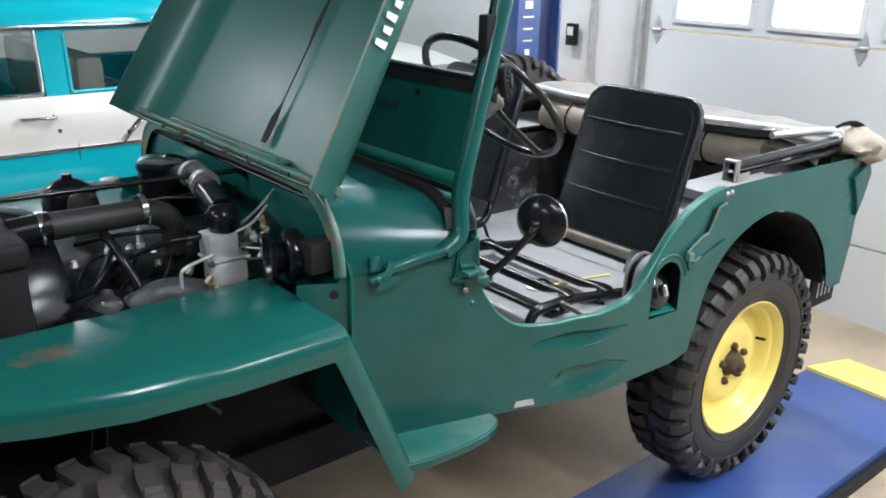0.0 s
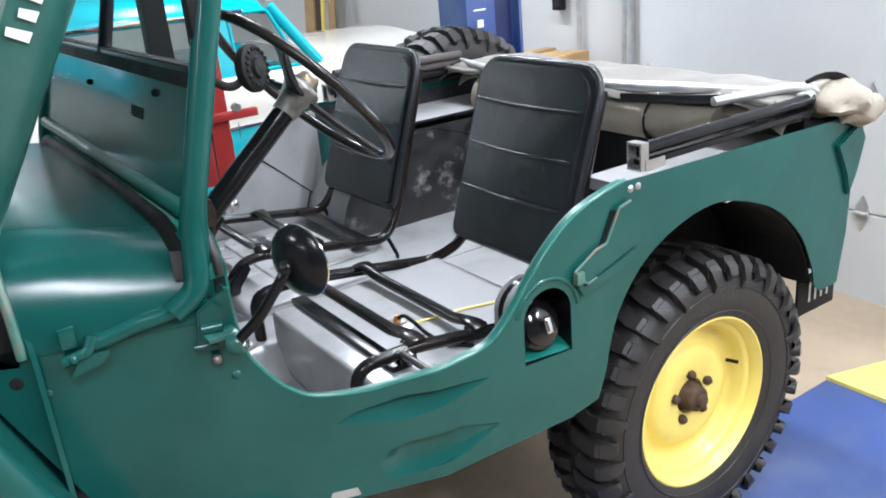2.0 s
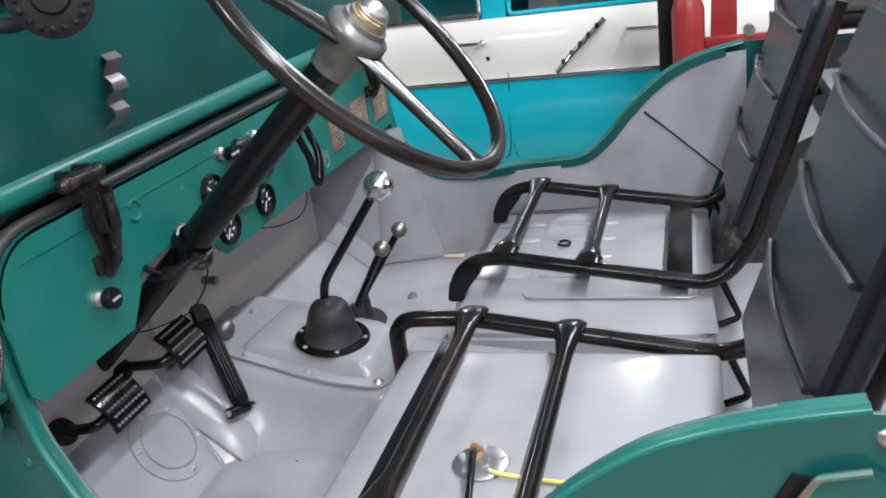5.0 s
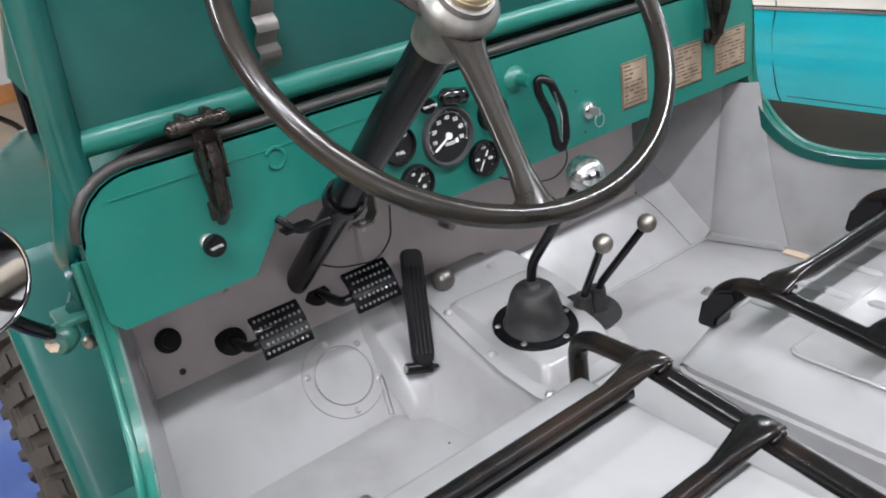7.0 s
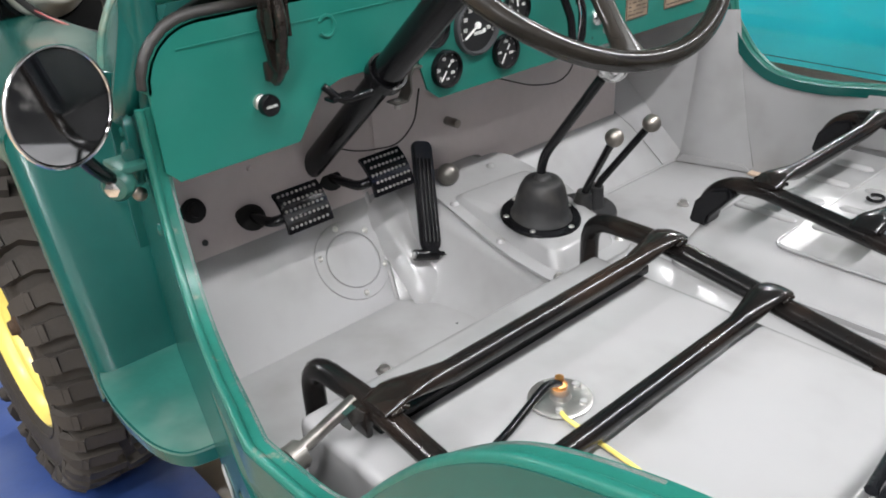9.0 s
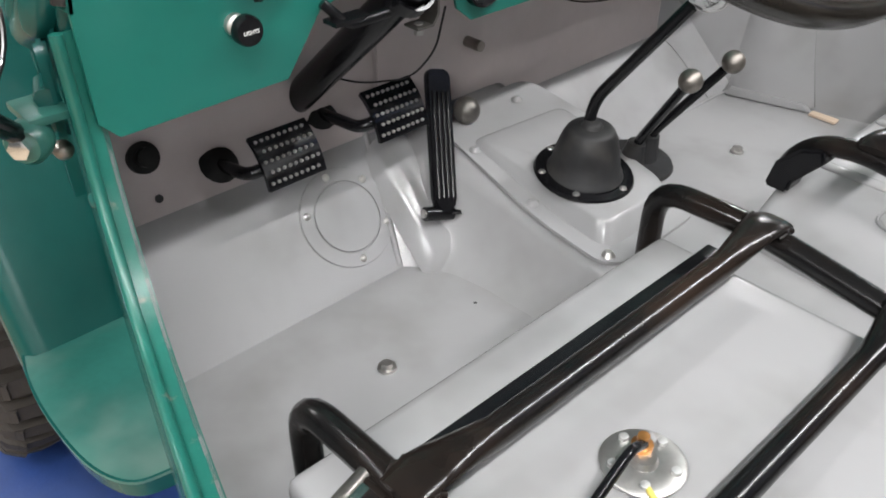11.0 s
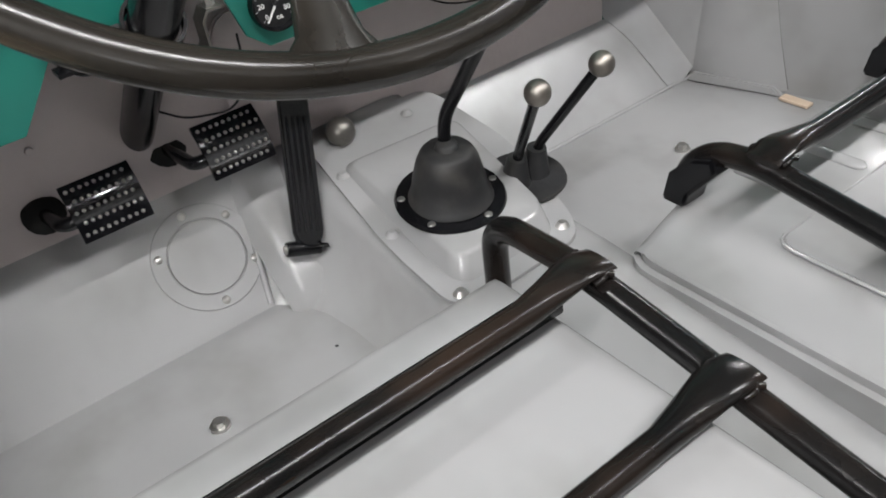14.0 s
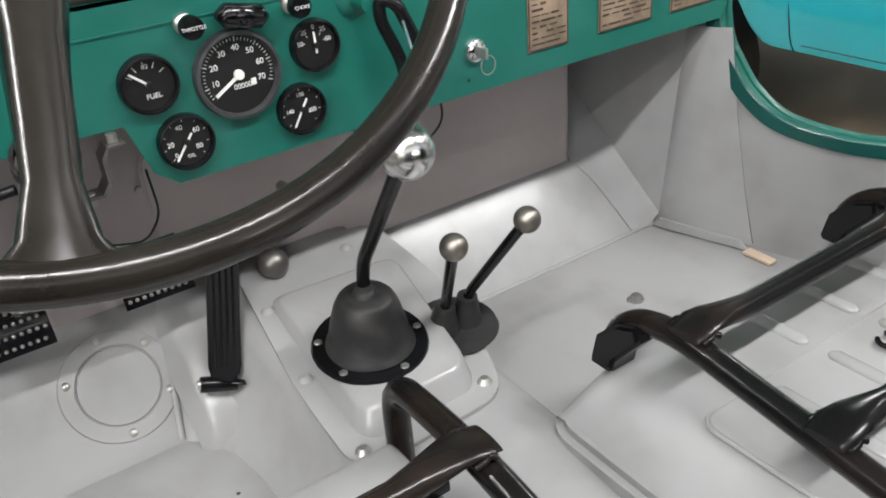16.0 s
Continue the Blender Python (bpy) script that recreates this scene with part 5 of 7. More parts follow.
for x, z in ((1.014, 0.800), (1.036, 0.783)):
    part("lip_screw", lathe([(0, 0.004), (0.0045, 0.003), (0.006, 0)], axis_pose(driver(x, z, 0.016), driver(x + 0.04, z + 0.05, 0.016)), 10), BRONZE, jeep)
part("sill_tag", plate([(1.045, 0.574), (1.10, 0.572), (1.096, 0.588), (1.052, 0.590)], (), 0.002, lambda u, v, w: driver(u, v, -0.003 + w)), ALU, jeep, "torn pale tag on the sill")
mud = part("mud_flap", box(2.488, 0.05, 0.530, 0.165, 0.008, 0.11, 0.003), BLACK_DULL, jeep, "black mud flap with pale lettering bars")
for i in range(4):
    part("lettering_bar", box(2.455 + i * 0.026, 0.0445, 0.535, 0.008, 0.001, 0.055), GALV, mud)
part("tail_bracket", plate([(2.44, 0.94), (2.535, 0.985), (2.56, 0.94), (2.535, 0.86), (2.505, 0.80), (2.485, 0.86)], (), 0.03, lambda u, v, w: driver(u, v, -0.012 + w), bevel=0.004), GREEN, jeep)
part("arch_clip", box(2.06, 0.012, 0.897, 0.035, 0.02, 0.008, 0.002), ALU, jeep)
part("arch_reflector", lathe([(0, 0.006), (0.013, 0.005), (0.016, 0)], axis_pose((2.385, 0.075, 0.687), (2.0, -0.5, 0.70)), 14), WHITE, jeep, "small pale reflector")
part("frame_rail", join(box(1.0, 0.36, 0.47, 3.0, 0.06, 0.11, 0.006), box(1.0, WIDTH - 0.36, 0.47, 3.0, 0.06, 0.11, 0.006)), BLACK_DULL, jeep)
part("rear_axle", rod((2.036, 0.15, 0.376), (2.036, WIDTH - 0.15, 0.376), 0.035), BLACK_DULL, jeep)
part("front_axle", rod((0.0, 0.15, 0.376), (0.0, WIDTH - 0.15, 0.376), 0.035), BLACK_DULL, jeep)
part("rear_spring", box(2.03, 0.33, 0.44, 0.9, 0.045, 0.045, 0.01), RUSTY, jeep)
part("front_spring", box(0.03, 0.33, 0.44, 0.8, 0.045, 0.045, 0.01), RUSTY, jeep)

# mirror
MC = Vector((1.028, -0.012, 1.058))
MN = Vector((0.935, 0.32, 0.02)).normalized()
mm = axis_pose(MC, MC + MN)
mir = part("side_mirror", lathe([(0, -0.022), (0.020, -0.021), (0.040, -0.014), (0.055, -0.003), (0.058, 0.004), (0.056, 0.006)], mm, 32), BLACK, jeep, "round black side mirror on a bent arm")
mglass = bpy.data.materials.new("mirror_glass")
mglass.use_nodes = True
mb = mglass.node_tree.nodes["Principled BSDF"]
mb.inputs["Base Color"].default_value, mb.inputs["Metallic"].default_value, mb.inputs["Roughness"].default_value = (0.75, 0.76, 0.77, 1), 1.0, 0.03
part("mirror_glass", lathe([(0, 0.004), (0.054, 0.004), (0.055, 0.001)], mm, 32), mglass, mir, "round mirror glass")
part("mirror_rim", tube([mm @ Vector((0.057 * math.cos(2 * math.pi * k / 32), 0.057 * math.sin(2 * math.pi * k / 32), 0.005)) for k in range(32)], 0.0018, 0, 6, True), CHROME, mir)
part("mirror_arm", tube([MC - MN * 0.02, MC - MN * 0.035 - Vector((0, 0, 0.012)), (0.965, 0.020, 0.975), (0.935, 0.052, 0.935)], 0.0085, 0.02, 10), BLACK, mir)
part("arm_joint", ball(MC - MN * 0.026, 0.012, 12), BLACK, mir)
part("arm_clamp", join(lathe([(0, -0.012), (0.016, -0.012), (0.018, -0.006), (0.018, 0.006), (0.014, 0.012), (0, 0.012)], axis_pose((0.935, 0.056, 0.930), (1.2, -0.2, 0.95))), box(0.918, 0.075, 0.945, 0.05, 0.035, 0.008, 0.003)), GREEN_WORN, mir)
part("clamp_bolt", lathe([(0, 0), (0.009, 0), (0.009, 0.010), (0, 0.012)], axis_pose((0.940, 0.050, 0.930), (1.2, -0.2, 0.95)), 6), CHROME, mir)

# ---- driver's footwell ----
def on_toe(y, s):
    """A pose on the toe board, s metres up its slope."""
    n = Vector((0.786, 0, 0.618)).normalized()
    up = Vector((-0.618, 0, 0.786)).normalized()
    m = Matrix.Identity(4)
    for i, v in enumerate((Vector((0, 1, 0)), up, n)):
        for k in range(3):
            m[k][i] = v[k]
    m.translation = Vector((0.886, y, 0.571)) + up * s
    return m


cv = part("inspection_cover", lathe([(0, 0.003), (0.046, 0.003), (0.047, 0.001)], on_toe(0.428, 0.091), 40), GREY, jeep, "round grey inspection cover")
part("cover_ring", lathe([(0.0485, 0.001), (0.0490, 0.0026), (0.0665, 0.0026), (0.0675, 0.0)], on_toe(0.428, 0.091), 40), GREY, cv)
for a in (95, 40, -28, -95, 158):
    p = on_toe(0.428, 0.091) @ Vector((0.058 * math.cos(radians(a)), 0.058 * math.sin(radians(a)), 0.0))
    part("screw", lathe([(0, 0.005), (0.004, 0.0045), (0.006, 0.002)], Matrix.Translation(p) @ on_toe(0, 0).to_3x3().to_4x4(), 10), STEEL, cv)


def floor_bolt(x, y, z, r=0.011):
    b = part("floor_bolt", lathe([(0, 0.010), (r * 0.62, 0.010), (r * 0.66, 0.004)], pose(x, y, z, 0, 0, 17), 6), STEEL, jeep, "plain steel bolt head on the floor")
    part("washer", lathe([(r * 0.6, 0.004), (r, 0.004), (r, 0.0)], pose(x, y, z), 18), STEEL, b)


floor_bolt(1.025, 0.331, 0.570)
floor_bolt(1.020, 1.092, 0.570)
part("floor_hole", lathe([(0, 0.0012), (0.0025, 0.0012)], pose(1.009, 0.49, 0.570), 8), DIAL, jeep)


def pedal(y, pad, stem, word):
    n = Vector((0.84, -0.05, 0.54)).normalized()
    px_, pz = Vector((0, 1, 0)), None
    up = n.cross(Vector((0, 1, 0))).normalized()
    if up.z < 0:
        up = -up
    m = Matrix.Identity(4)
    for i, v in enumerate((Vector((0, 1, 0)), up, n)):
        for k in range(3):
            m[k][i] = v[k]
    m.translation = pad
    secs = []
    for k in range(9):
        v = -0.033 + 0.066 * k / 8
        w = -1.2 * v * abs(v) - 7.0 * v * v
        secs.append([m @ Vector((u, v, w)) for u in (-0.039, -0.033, 0.033, 0.039)])
    p = part("pedal_pad", thicken(loft(secs), 0.006), PEDAL, jeep, word)
    rng = random.Random(3)
    for i in range(9):
        for k in range(5):
            u, v = -0.033 + 0.0078 * i + (0.0039 if k % 2 else 0), -0.025 + 0.0125 * k
            w = -1.2 * v * abs(v) - 7.0 * v * v + 0.006
            # black studs coloured as bright steel to stand for their glints
            part("grip_stud_glint", lathe([(0, 0.0042), (0.0013, 0.0036), (0.0020, 0.0016), (0.0024, 0)], m @ pose(u, v, w - 0.006), 8), STEEL, p)
    part("pedal_arm", tube([m @ Vector((-0.024, -0.005, -0.010)), m @ Vector((-0.050, -0.006, -0.022)), stem], 0.008, 0.015, 10), BLACK, p)
    part("arm_grommet", lathe([(0, 0.008), (0.015, 0.008), (0.024, 0.0)], axis_pose(stem, Vector(stem) + Vector((0.7, 0, 0.7))), 16), BLACK_DULL, p)


pedal(0.338, Vector((0.850, 0.342, 0.778)), (0.784, 0.285, 0.758), "black studded clutch pedal")
pedal(0.492, Vector((0.862, 0.494, 0.790)), (0.770, 0.440, 0.768), "black studded brake pedal")
ga, gb = Vector((0.905, 0.530, 0.640)), Vector((0.826, 0.588, 0.790))
gd = (ga - gb).normalized()
gside = gd.cross(Vector((0.72, 0, 0.70))).normalized()
gn = gside.cross(gd).normalized()
if gn.x < 0:
    gn = -gn
gm = Matrix.Identity(4)
for i, v in enumerate((gside, gd, gn)):
    for k in range(3):
        gm[k][i] = v[k]
gm.translation = gb
L = (ga - gb).length
gas = part("accelerator_pedal", plate(rounded_rect(-0.019, 0.019, -0.01, L, 0.012), (), 0.010, lambda u, v, w: gm @ Vector((u, L - v - 0.01, w)), bevel=0.003), BLACK, jeep, "long ribbed black accelerator pedal")
for k in range(4):
    u = -0.011 + 0.0073 * k
    part("rib", tube([gm @ Vector((u, 0.02, 0.0115)), gm @ Vector((u, L - 0.02, 0.0115))], 0.0016, 0, 6), BLACK, gas)
out_d = gside if gside.y < 0 else -gside
part("pivot", rod(ga - out_d * 0.014, ga + out_d * 0.028, 0.0095), BLACK, gas)
part("pivot_end", rod(ga + out_d * 0.026, ga + out_d * 0.031, 0.0055), STEEL, gas)
st = part("starter_button", ball((0.832, 0.642, 0.727), 0.0195, 18), STEEL_DARK, jeep, "dull steel round starter foot button")
part("starter_stem", tube([(0.832, 0.642, 0.727), (0.80, 0.644, 0.69)], 0.009, 0, 10), GREY, st)
dip = part("dip_switch", lathe([(0, 0), (0.018, 0), (0.018, 0.008), (0.011, 0.010), (0.011, 0.022), (0.006, 0.024), (0, 0.025)], axis_pose((0.776, 0.200, 0.795), (0.9, 0.2, 0.85))), BLACK_DULL, jeep, "small black foot dip switch")
part("small_hole", lathe([(0, 0.001), (0.005, 0.001)], axis_pose((0.786, 0.205, 0.745), (0.9, 0.2, 0.80)), 10), DIAL, jeep)
part("column_clamp", join(lathe([(0.0245, -0.008), (0.028, -0.008), (0.028, 0.008), (0.0245, 0.008)], axis_pose(SWC - SWN * 0.385, SWC)), tube([(0.985, 0.385, 0.968), (0.975, 0.345, 0.962), (0.962, 0.325, 0.985)], 0.005, 0.01, 8), box(0.972, 0.345, 0.968, 0.02, 0.04, 0.004, m=None)), BLACK, jeep, "black column clamp")
part("firewall_stud", rod((0.775, 0.69, 0.80), (0.81, 0.69, 0.80), 0.008, seg=10), BRONZE, jeep)
for y, z in ((0.66, 0.80), (0.75, 0.765), (0.30, 0.83), (0.52, 0.85)):
    part("firewall_screw", lathe([(0, 0.004), (0.004, 0.003), (0.005, 0)], axis_pose((0.7755, y, z), (0.9, y, z)), 8), GREY_SHADE_LIFT, jeep)
part("firewall_panel", plate(rounded_rect(0.525, 0.99, 0.715, 0.905, 0.035), (), 0.007, lambda u, v, w: Vector((0.7745 + w, u, v)), bevel=0.003), GREY_SHADE_LIFT, jeep)

for pts in ([(0.945, 0.835, 0.925), (0.940, 0.842, 0.890), (0.925, 0.826, 0.864), (0.890, 0.795, 0.858), (0.80, 0.78, 0.862)], [(0.940, 0.500, 0.935), (0.915, 0.508, 0.875), (0.890, 0.492, 0.838), (0.84, 0.455, 0.826), (0.79, 0.44, 0.825)]):
    part("hanging_wire", tube(pts, 0.0013, 0.02, 6), BLACK_DULL, jeep)

# gearbox cover on the tunnel
outer_c = [(0.80, 0.60), (0.80, 0.80), (0.95, 0.815), (1.10, 0.78), (1.145, 0.755), (1.15, 0.60), (1.13, 0.575), (1.0, 0.578), (0.87, 0.592)]
gearcover = part("gearbox_cover", plate(rounded_poly(outer_c, 0.03), (), 0.004, lambda u, v, w: Vector((u, v, gz(u) + w)), cuts_u=(0.9, 1.0, 1.05)), GREY, jeep, "grey bolted gearbox cover")
top_c = [(0.885, 0.622), (0.895, 0.775), (1.085, 0.742), (1.105, 0.728), (1.105, 0.622), (1.09, 0.612)]
cm = Vector((1.0, 0.69, 0))
secs = []
for k, h in ((1.17, 0.001), (1.06, 0.027), (1.01, 0.032), (0.55, 0.034)):
    secs.append([(cm.x + (u - cm.x) * k, cm.y + (v - cm.y) * k, gz(cm.x + (u - cm.x) * k) + h * (0.25 + 0.75 * min(1, max(0, (u - 0.86) / 0.13)))) for u, v in rounded_poly(top_c, 0.018)])
bm = loft(secs, True)
bm.faces.new([v for v in bm.verts][-len(secs[0]):])
part("raised_dome", bm, GREY, gearcover)
for x, y in ((0.888, 0.604), (1.006, 0.592), (1.128, 0.593), (1.119, 0.752), (0.834, 0.743), (1.06, 0.79)):
    part("cover_screw", lathe([(0, 0.006), (0.0045, 0.006), (0.0075, 0.002), (0.009, 0.0)], pose(x, y, gz(x) + 0.004), 10), STEEL if x > 1.1 else GREY, gearcover)
for a in (80, 180, 300, 10, 240):
    part("flange_screw", lathe([(0, 0.003), (0.004, 0.002), (0.005, 0)], pose(1.024 + 0.057 * math.cos(radians(a)), 0.667 + 0.057 * math.sin(radians(a)), 0.7035 - 0.139 * 0.057 * math.cos(radians(a))), 8), STEEL, gearcover)

# passenger side: pressed seat box, gusset, strip of wood
def boxtop(u, v, w):
    return Vector((u, v, 0.6777 + w))


def bead(x0, x1, y, z, w, h):
    b = rod((x0, 0, 0), (x1, 0, 0), w, seg=16, cap=w * 0.6)
    bmesh.ops.scale(b, vec=(1, 1, h / w), verts=b.verts)
    bmesh.ops.translate(b, vec=(0, y, z), verts=b.verts)
    return b


part("embossed_panel", plate(rounded_rect(1.322, 1.630, 0.862, 1.290, 0.05), (), 0.0025, lambda u, v, w: boxtop(u, v, w), bevel=0.001), GREY, pbox)
part("panel_rim", tube([boxtop(u, v, 0.001) for u, v in rounded_rect(1.320, 1.632, 0.860, 1.292, 0.052)], 0.0022, 0, 6, True), GREY, pbox)
for y in (0.955, 1.047, 1.139, 1.231):
    part("pressed_bead", bead(1.202, 1.310, y, 0.6775, 0.010, 0.006), GREY, pbox)
    part("pressed_bead", bead(1.336, 1.47, y, 0.6795, 0.010, 0.005), GREY, pbox)
ring = part("lift_ring", tube([(1.367 + 0.012 * math.cos(radians(a)), 1.105 + 0.014 * math.sin(radians(a)), 0.686) for a in range(-150, 151, 25)], 0.003, 0, 8), BLACK, pbox, "black pull ring")
part("wood_strip", box(1.06, 1.312, 0.574, 0.05, 0.018, 0.006, 0.003), material("pale_stick", (0.62, 0.48, 0.36), 0.6), jeep, "thin pale wooden strip on the floor")


def gusset_point(u, v, d):
    return Vector((u, WIDTH - side_y(u) - d, v))


# raised trapezoid with sloped flanks: back flank foot, face edges, front flank foot
gus = part("side_gusset", thicken(loft([[gusset_point(a, v, 0.024), gusset_point(b, v, d), gusset_point(c, v, d), gusset_point(e, v, 0.024)]
                                        for v, a, b, c, e, d in ((0.575, 0.880, 0.904, 1.002, 1.032, 0.036), (0.66, 0.887, 0.909, 0.986, 1.012, 0.036),
                                                                 (0.78, 0.897, 0.917, 0.968, 0.989, 0.035), (0.905, 0.908, 0.924, 0.953, 0.970, 0.034))]), 0.002), GREY, jeep, "grey pressed gusset with round dimples")
for edge in ([(0.880, 0.578), (0.887, 0.66), (0.897, 0.78), (0.908, 0.905)], [(1.032, 0.578), (1.012, 0.66), (0.989, 0.78), (0.970, 0.905)]):
    part("gusset_seam", tube([gusset_point(u, v, 0.0245) for u, v in edge], 0.0011, 0.01, 6), DIAL, gus)
part("gusset_foot", plate([(0.882, 0.572), (1.034, 0.572), (1.020, 0.586), (0.892, 0.588)], (), 0.010, lambda u, v, w: gusset_point(u, v, 0.034 + w), bevel=0.002), GREY, gus)
for u, v, r, d in ((0.957, 0.640, 0.0220, 0.0362), (0.952, 0.700, 0.0185, 0.0358), (0.947, 0.754, 0.0150, 0.0354)):
    part("dimple", tube([gusset_point(u + r * math.cos(k * 0.3927), v + r * math.sin(k * 0.3927), d) for k in range(16)], 0.0014, 0, 6, True), GREY, gus)
part("bolt_hole", tube([gusset_point(0.988, 0.628, 0.0370), gusset_point(0.988, 0.628, 0.030)], 0.004, 0, 8), DIAL, gus)
for y in (0.868, 1.275):
    part("seat_foot", plate([(1.180, 0.676), (1.212, 0.676), (1.216, 0.694), (1.250, 0.735), (1.244, 0.752), (1.215, 0.742), (1.188, 0.714)], (), 0.040, lambda u, v, w, y=y: Vector((u, y - 0.020 + w, v)), bevel=0.004), BLACK, jeep, "black seat foot bracket")
part("inner_brace", plate([(1.526, 0.884), (1.548, 0.908), (1.60, 0.955), (1.66, 0.985), (1.74, 0.99), (1.74, 0.70), (1.71, 0.715), (1.65, 0.771), (1.583, 0.833)], (), 0.005, lambda u, v, w: passenger(u, v, 0.0225 + w)), GREY, jeep, "overlapping grey corner plate")
part("brace_gap", tube([passenger(u, v, 0.0255) for u, v in ((1.524, 0.882), (1.583, 0.831), (1.65, 0.769), (1.71, 0.713))], 0.0028, 0.01, 6), DIAL, jeep)
part("sill_plate", plate([(1.112, 0.764), (1.157, 0.732), (1.168, 0.710), (1.175, 0.66), (1.42, 0.66), (1.42, 0.775), (1.36, 0.768), (1.20, 0.762)], (), 0.003, lambda u, v, w: passenger(u, v, 0.0225 + w)), GREY, jeep, "overlapping grey plate under the cut-out")
band = []
for (u0, v0), (u1, v1) in zip(CUT[2:-3], CUT[3:-2]):
    n = Vector((v1 - v0, u0 - u1)).normalized()
    n = n if n.y < 0 or (abs(n.y) < 0.3 and u0 < 1.0) else -n
    band.append([passenger(u0, v0, 0.0275), passenger(u0 + n.x * 0.018, v0 + n.y * 0.018, 0.0275)])
part("cut_out_band", thicken(loft(band), 0.0015), GREEN, jeep, "green painted inner edge of the cut-out")
# bolt through the driver's frame, black strip on the seat box
part("frame_bolt", join(rod((1.26, 0.125, 0.765), (1.275, 0.035, 0.752), 0.007, seg=8), rod((1.275, 0.05, 0.753), (1.277, 0.034, 0.752), 0.015, seg=8)), STEEL_DARK, jeep)
part("bolt_tab", box(1.272, 0.121, 0.752, 0.034, 0.008, 0.034, 0.003), TUBE_BLACK, jeep)
part("bolt_nut", rod((1.268, 0.118, 0.758), (1.270, 0.104, 0.756), 0.012, seg=6), POLISHED, jeep)
strip = part("front_strip", box(1.262, 0.37, 0.727, 0.034, 0.46, 0.012, 0.002), BLACK, jeep, "black slotted steel strip")
for k in range(4):
    part("slot", box(1.262, 0.22 + 0.1 * k, 0.7314, 0.004, 0.009, 0.001), STEEL_DARK, strip)
part("yellow_cord", tube([(1.390, 0.292, 0.727), (1.400, 0.286, 0.729), (1.44, 0.284, 0.726), (1.50, 0.28, 0.725), (1.60, 0.25, 0.725)], 0.0026, 0.02, 8), YELLOW, jeep)


# ---- engine bay ----
radi = part("radiator", join(box(0.09, 0.70, 0.80, 0.07, 0.60, 0.50, 0.008), box(0.09, 0.70, 1.055, 0.085, 0.62, 0.05, 0.015, 3)), BLACK_DULL, jeep, "black radiator with its top tank")
part("fan_shroud", thicken(lathe([(0.25, 0.0), (0.235, 0.06), (0.225, 0.08)], axis_pose((0.13, 0.66, 0.83), (1.0, 0.66, 0.83)), 32), 0.003), BLACK, radi)
part("filler_neck", lathe([(0.03, 0), (0.03, 0.02), (0.036, 0.024), (0.034, 0.035), (0, 0.038)], pose(0.09, 0.85, 1.075)), STEEL, radi, "metal radiator cap")
part("tank_outlet", rod((0.125, 0.52, 1.062), (0.20, 0.52, 1.066), 0.029, seg=20), BLACK, radi)
hose = part("radiator_hose", tube([(0.165, 0.52, 1.066), (0.40, 0.535, 1.058), (0.455, 0.545, 1.030), (0.46, 0.56, 0.95)], 0.027, 0.06, 18), RUBBER, jeep, "thick black rubber radiator hose")
for x in (0.180, 0.385):
    part("hose_clamp", lathe([(0.0275, -0.006), (0.030, -0.006), (0.030, 0.006), (0.0275, 0.006)], axis_pose((x, 0.5205 + 0.06 * (x - 0.165), 1.0655), (x + 1, 0.58, 1.03)), 24), CHROME, hose, "bright hose clamp")
    part("clamp_screw", rod((x, 0.487, 1.06), (x, 0.492, 1.040), 0.005, seg=8), CHROME, hose)
blk = part("engine_block", join(box(0.46, 0.68, 0.74, 0.52, 0.30, 0.32, 0.012), box(0.46, 0.67, 0.925, 0.50, 0.24, 0.05, 0.010)), ENGINE, jeep, "dark painted engine block and head")
for i in range(6):
    part("head_nut", lathe([(0, 0.016), (0.006, 0.015), (0.010, 0.004), (0.012, 0)], pose(0.25 + 0.083 * i, 0.580, 0.948), 6), STEEL, blk)
for x in (0.335, 0.405, 0.60, 0.68):
    plug = part("spark_plug", lathe([(0.010, 0), (0.010, 0.012), (0.007, 0.014), (0.006, 0.045), (0.003, 0.047), (0.003, 0.056), (0, 0.057)], pose(x, 0.62, 0.948), 10), WHITE, blk, "white spark plug")
    part("plug_lead", tube([(x, 0.62, 1.003), (x - 0.03, 0.64, 1.035), (x - 0.09, 0.74, 1.02), (0.36, 0.84, 0.98)], 0.004, 0.03, 8), BLACK, blk)
man = part("exhaust_manifold", tube([(0.29, 0.46, 0.86), (0.31, 0.42, 0.895), (0.37, 0.40, 0.925), (0.45, 0.41, 0.90), (0.50, 0.44, 0.86), (0.60, 0.44, 0.86)], 0.030, 0.05, 14), IRON, jeep, "dull grey cast manifold")
part("flange", box(0.29, 0.47, 0.865, 0.05, 0.05, 0.07, 0.008), IRON, man)
car = part("carburettor", join(box(0.505, 0.425, 0.992, 0.066, 0.060, 0.060, 0.008), box(0.512, 0.415, 0.935, 0.078, 0.066, 0.060, 0.014), lathe([(0.040, 0), (0.040, 0.018), (0.030, 0.022)], pose(0.512, 0.425, 0.885)), rod((0.512, 0.425, 0.86), (0.512, 0.425, 0.91), 0.028)), ALU, jeep, "grey cast carburettor")
for dx, dy, dz in ((0.036, -0.03, 0.0), (-0.036, -0.03, 0.0), (0.04, 0.0, 0.03), (-0.045, -0.035, -0.05)):
    part("fitting", lathe([(0, 0.014), (0.006, 0.013), (0.008, 0)], axis_pose((0.51 + dx, 0.42 + dy, 0.965 + dz), (0.51 + dx * 3, 0.42 + dy * 3, 0.965 + dz)), 6), BRONZE, car)
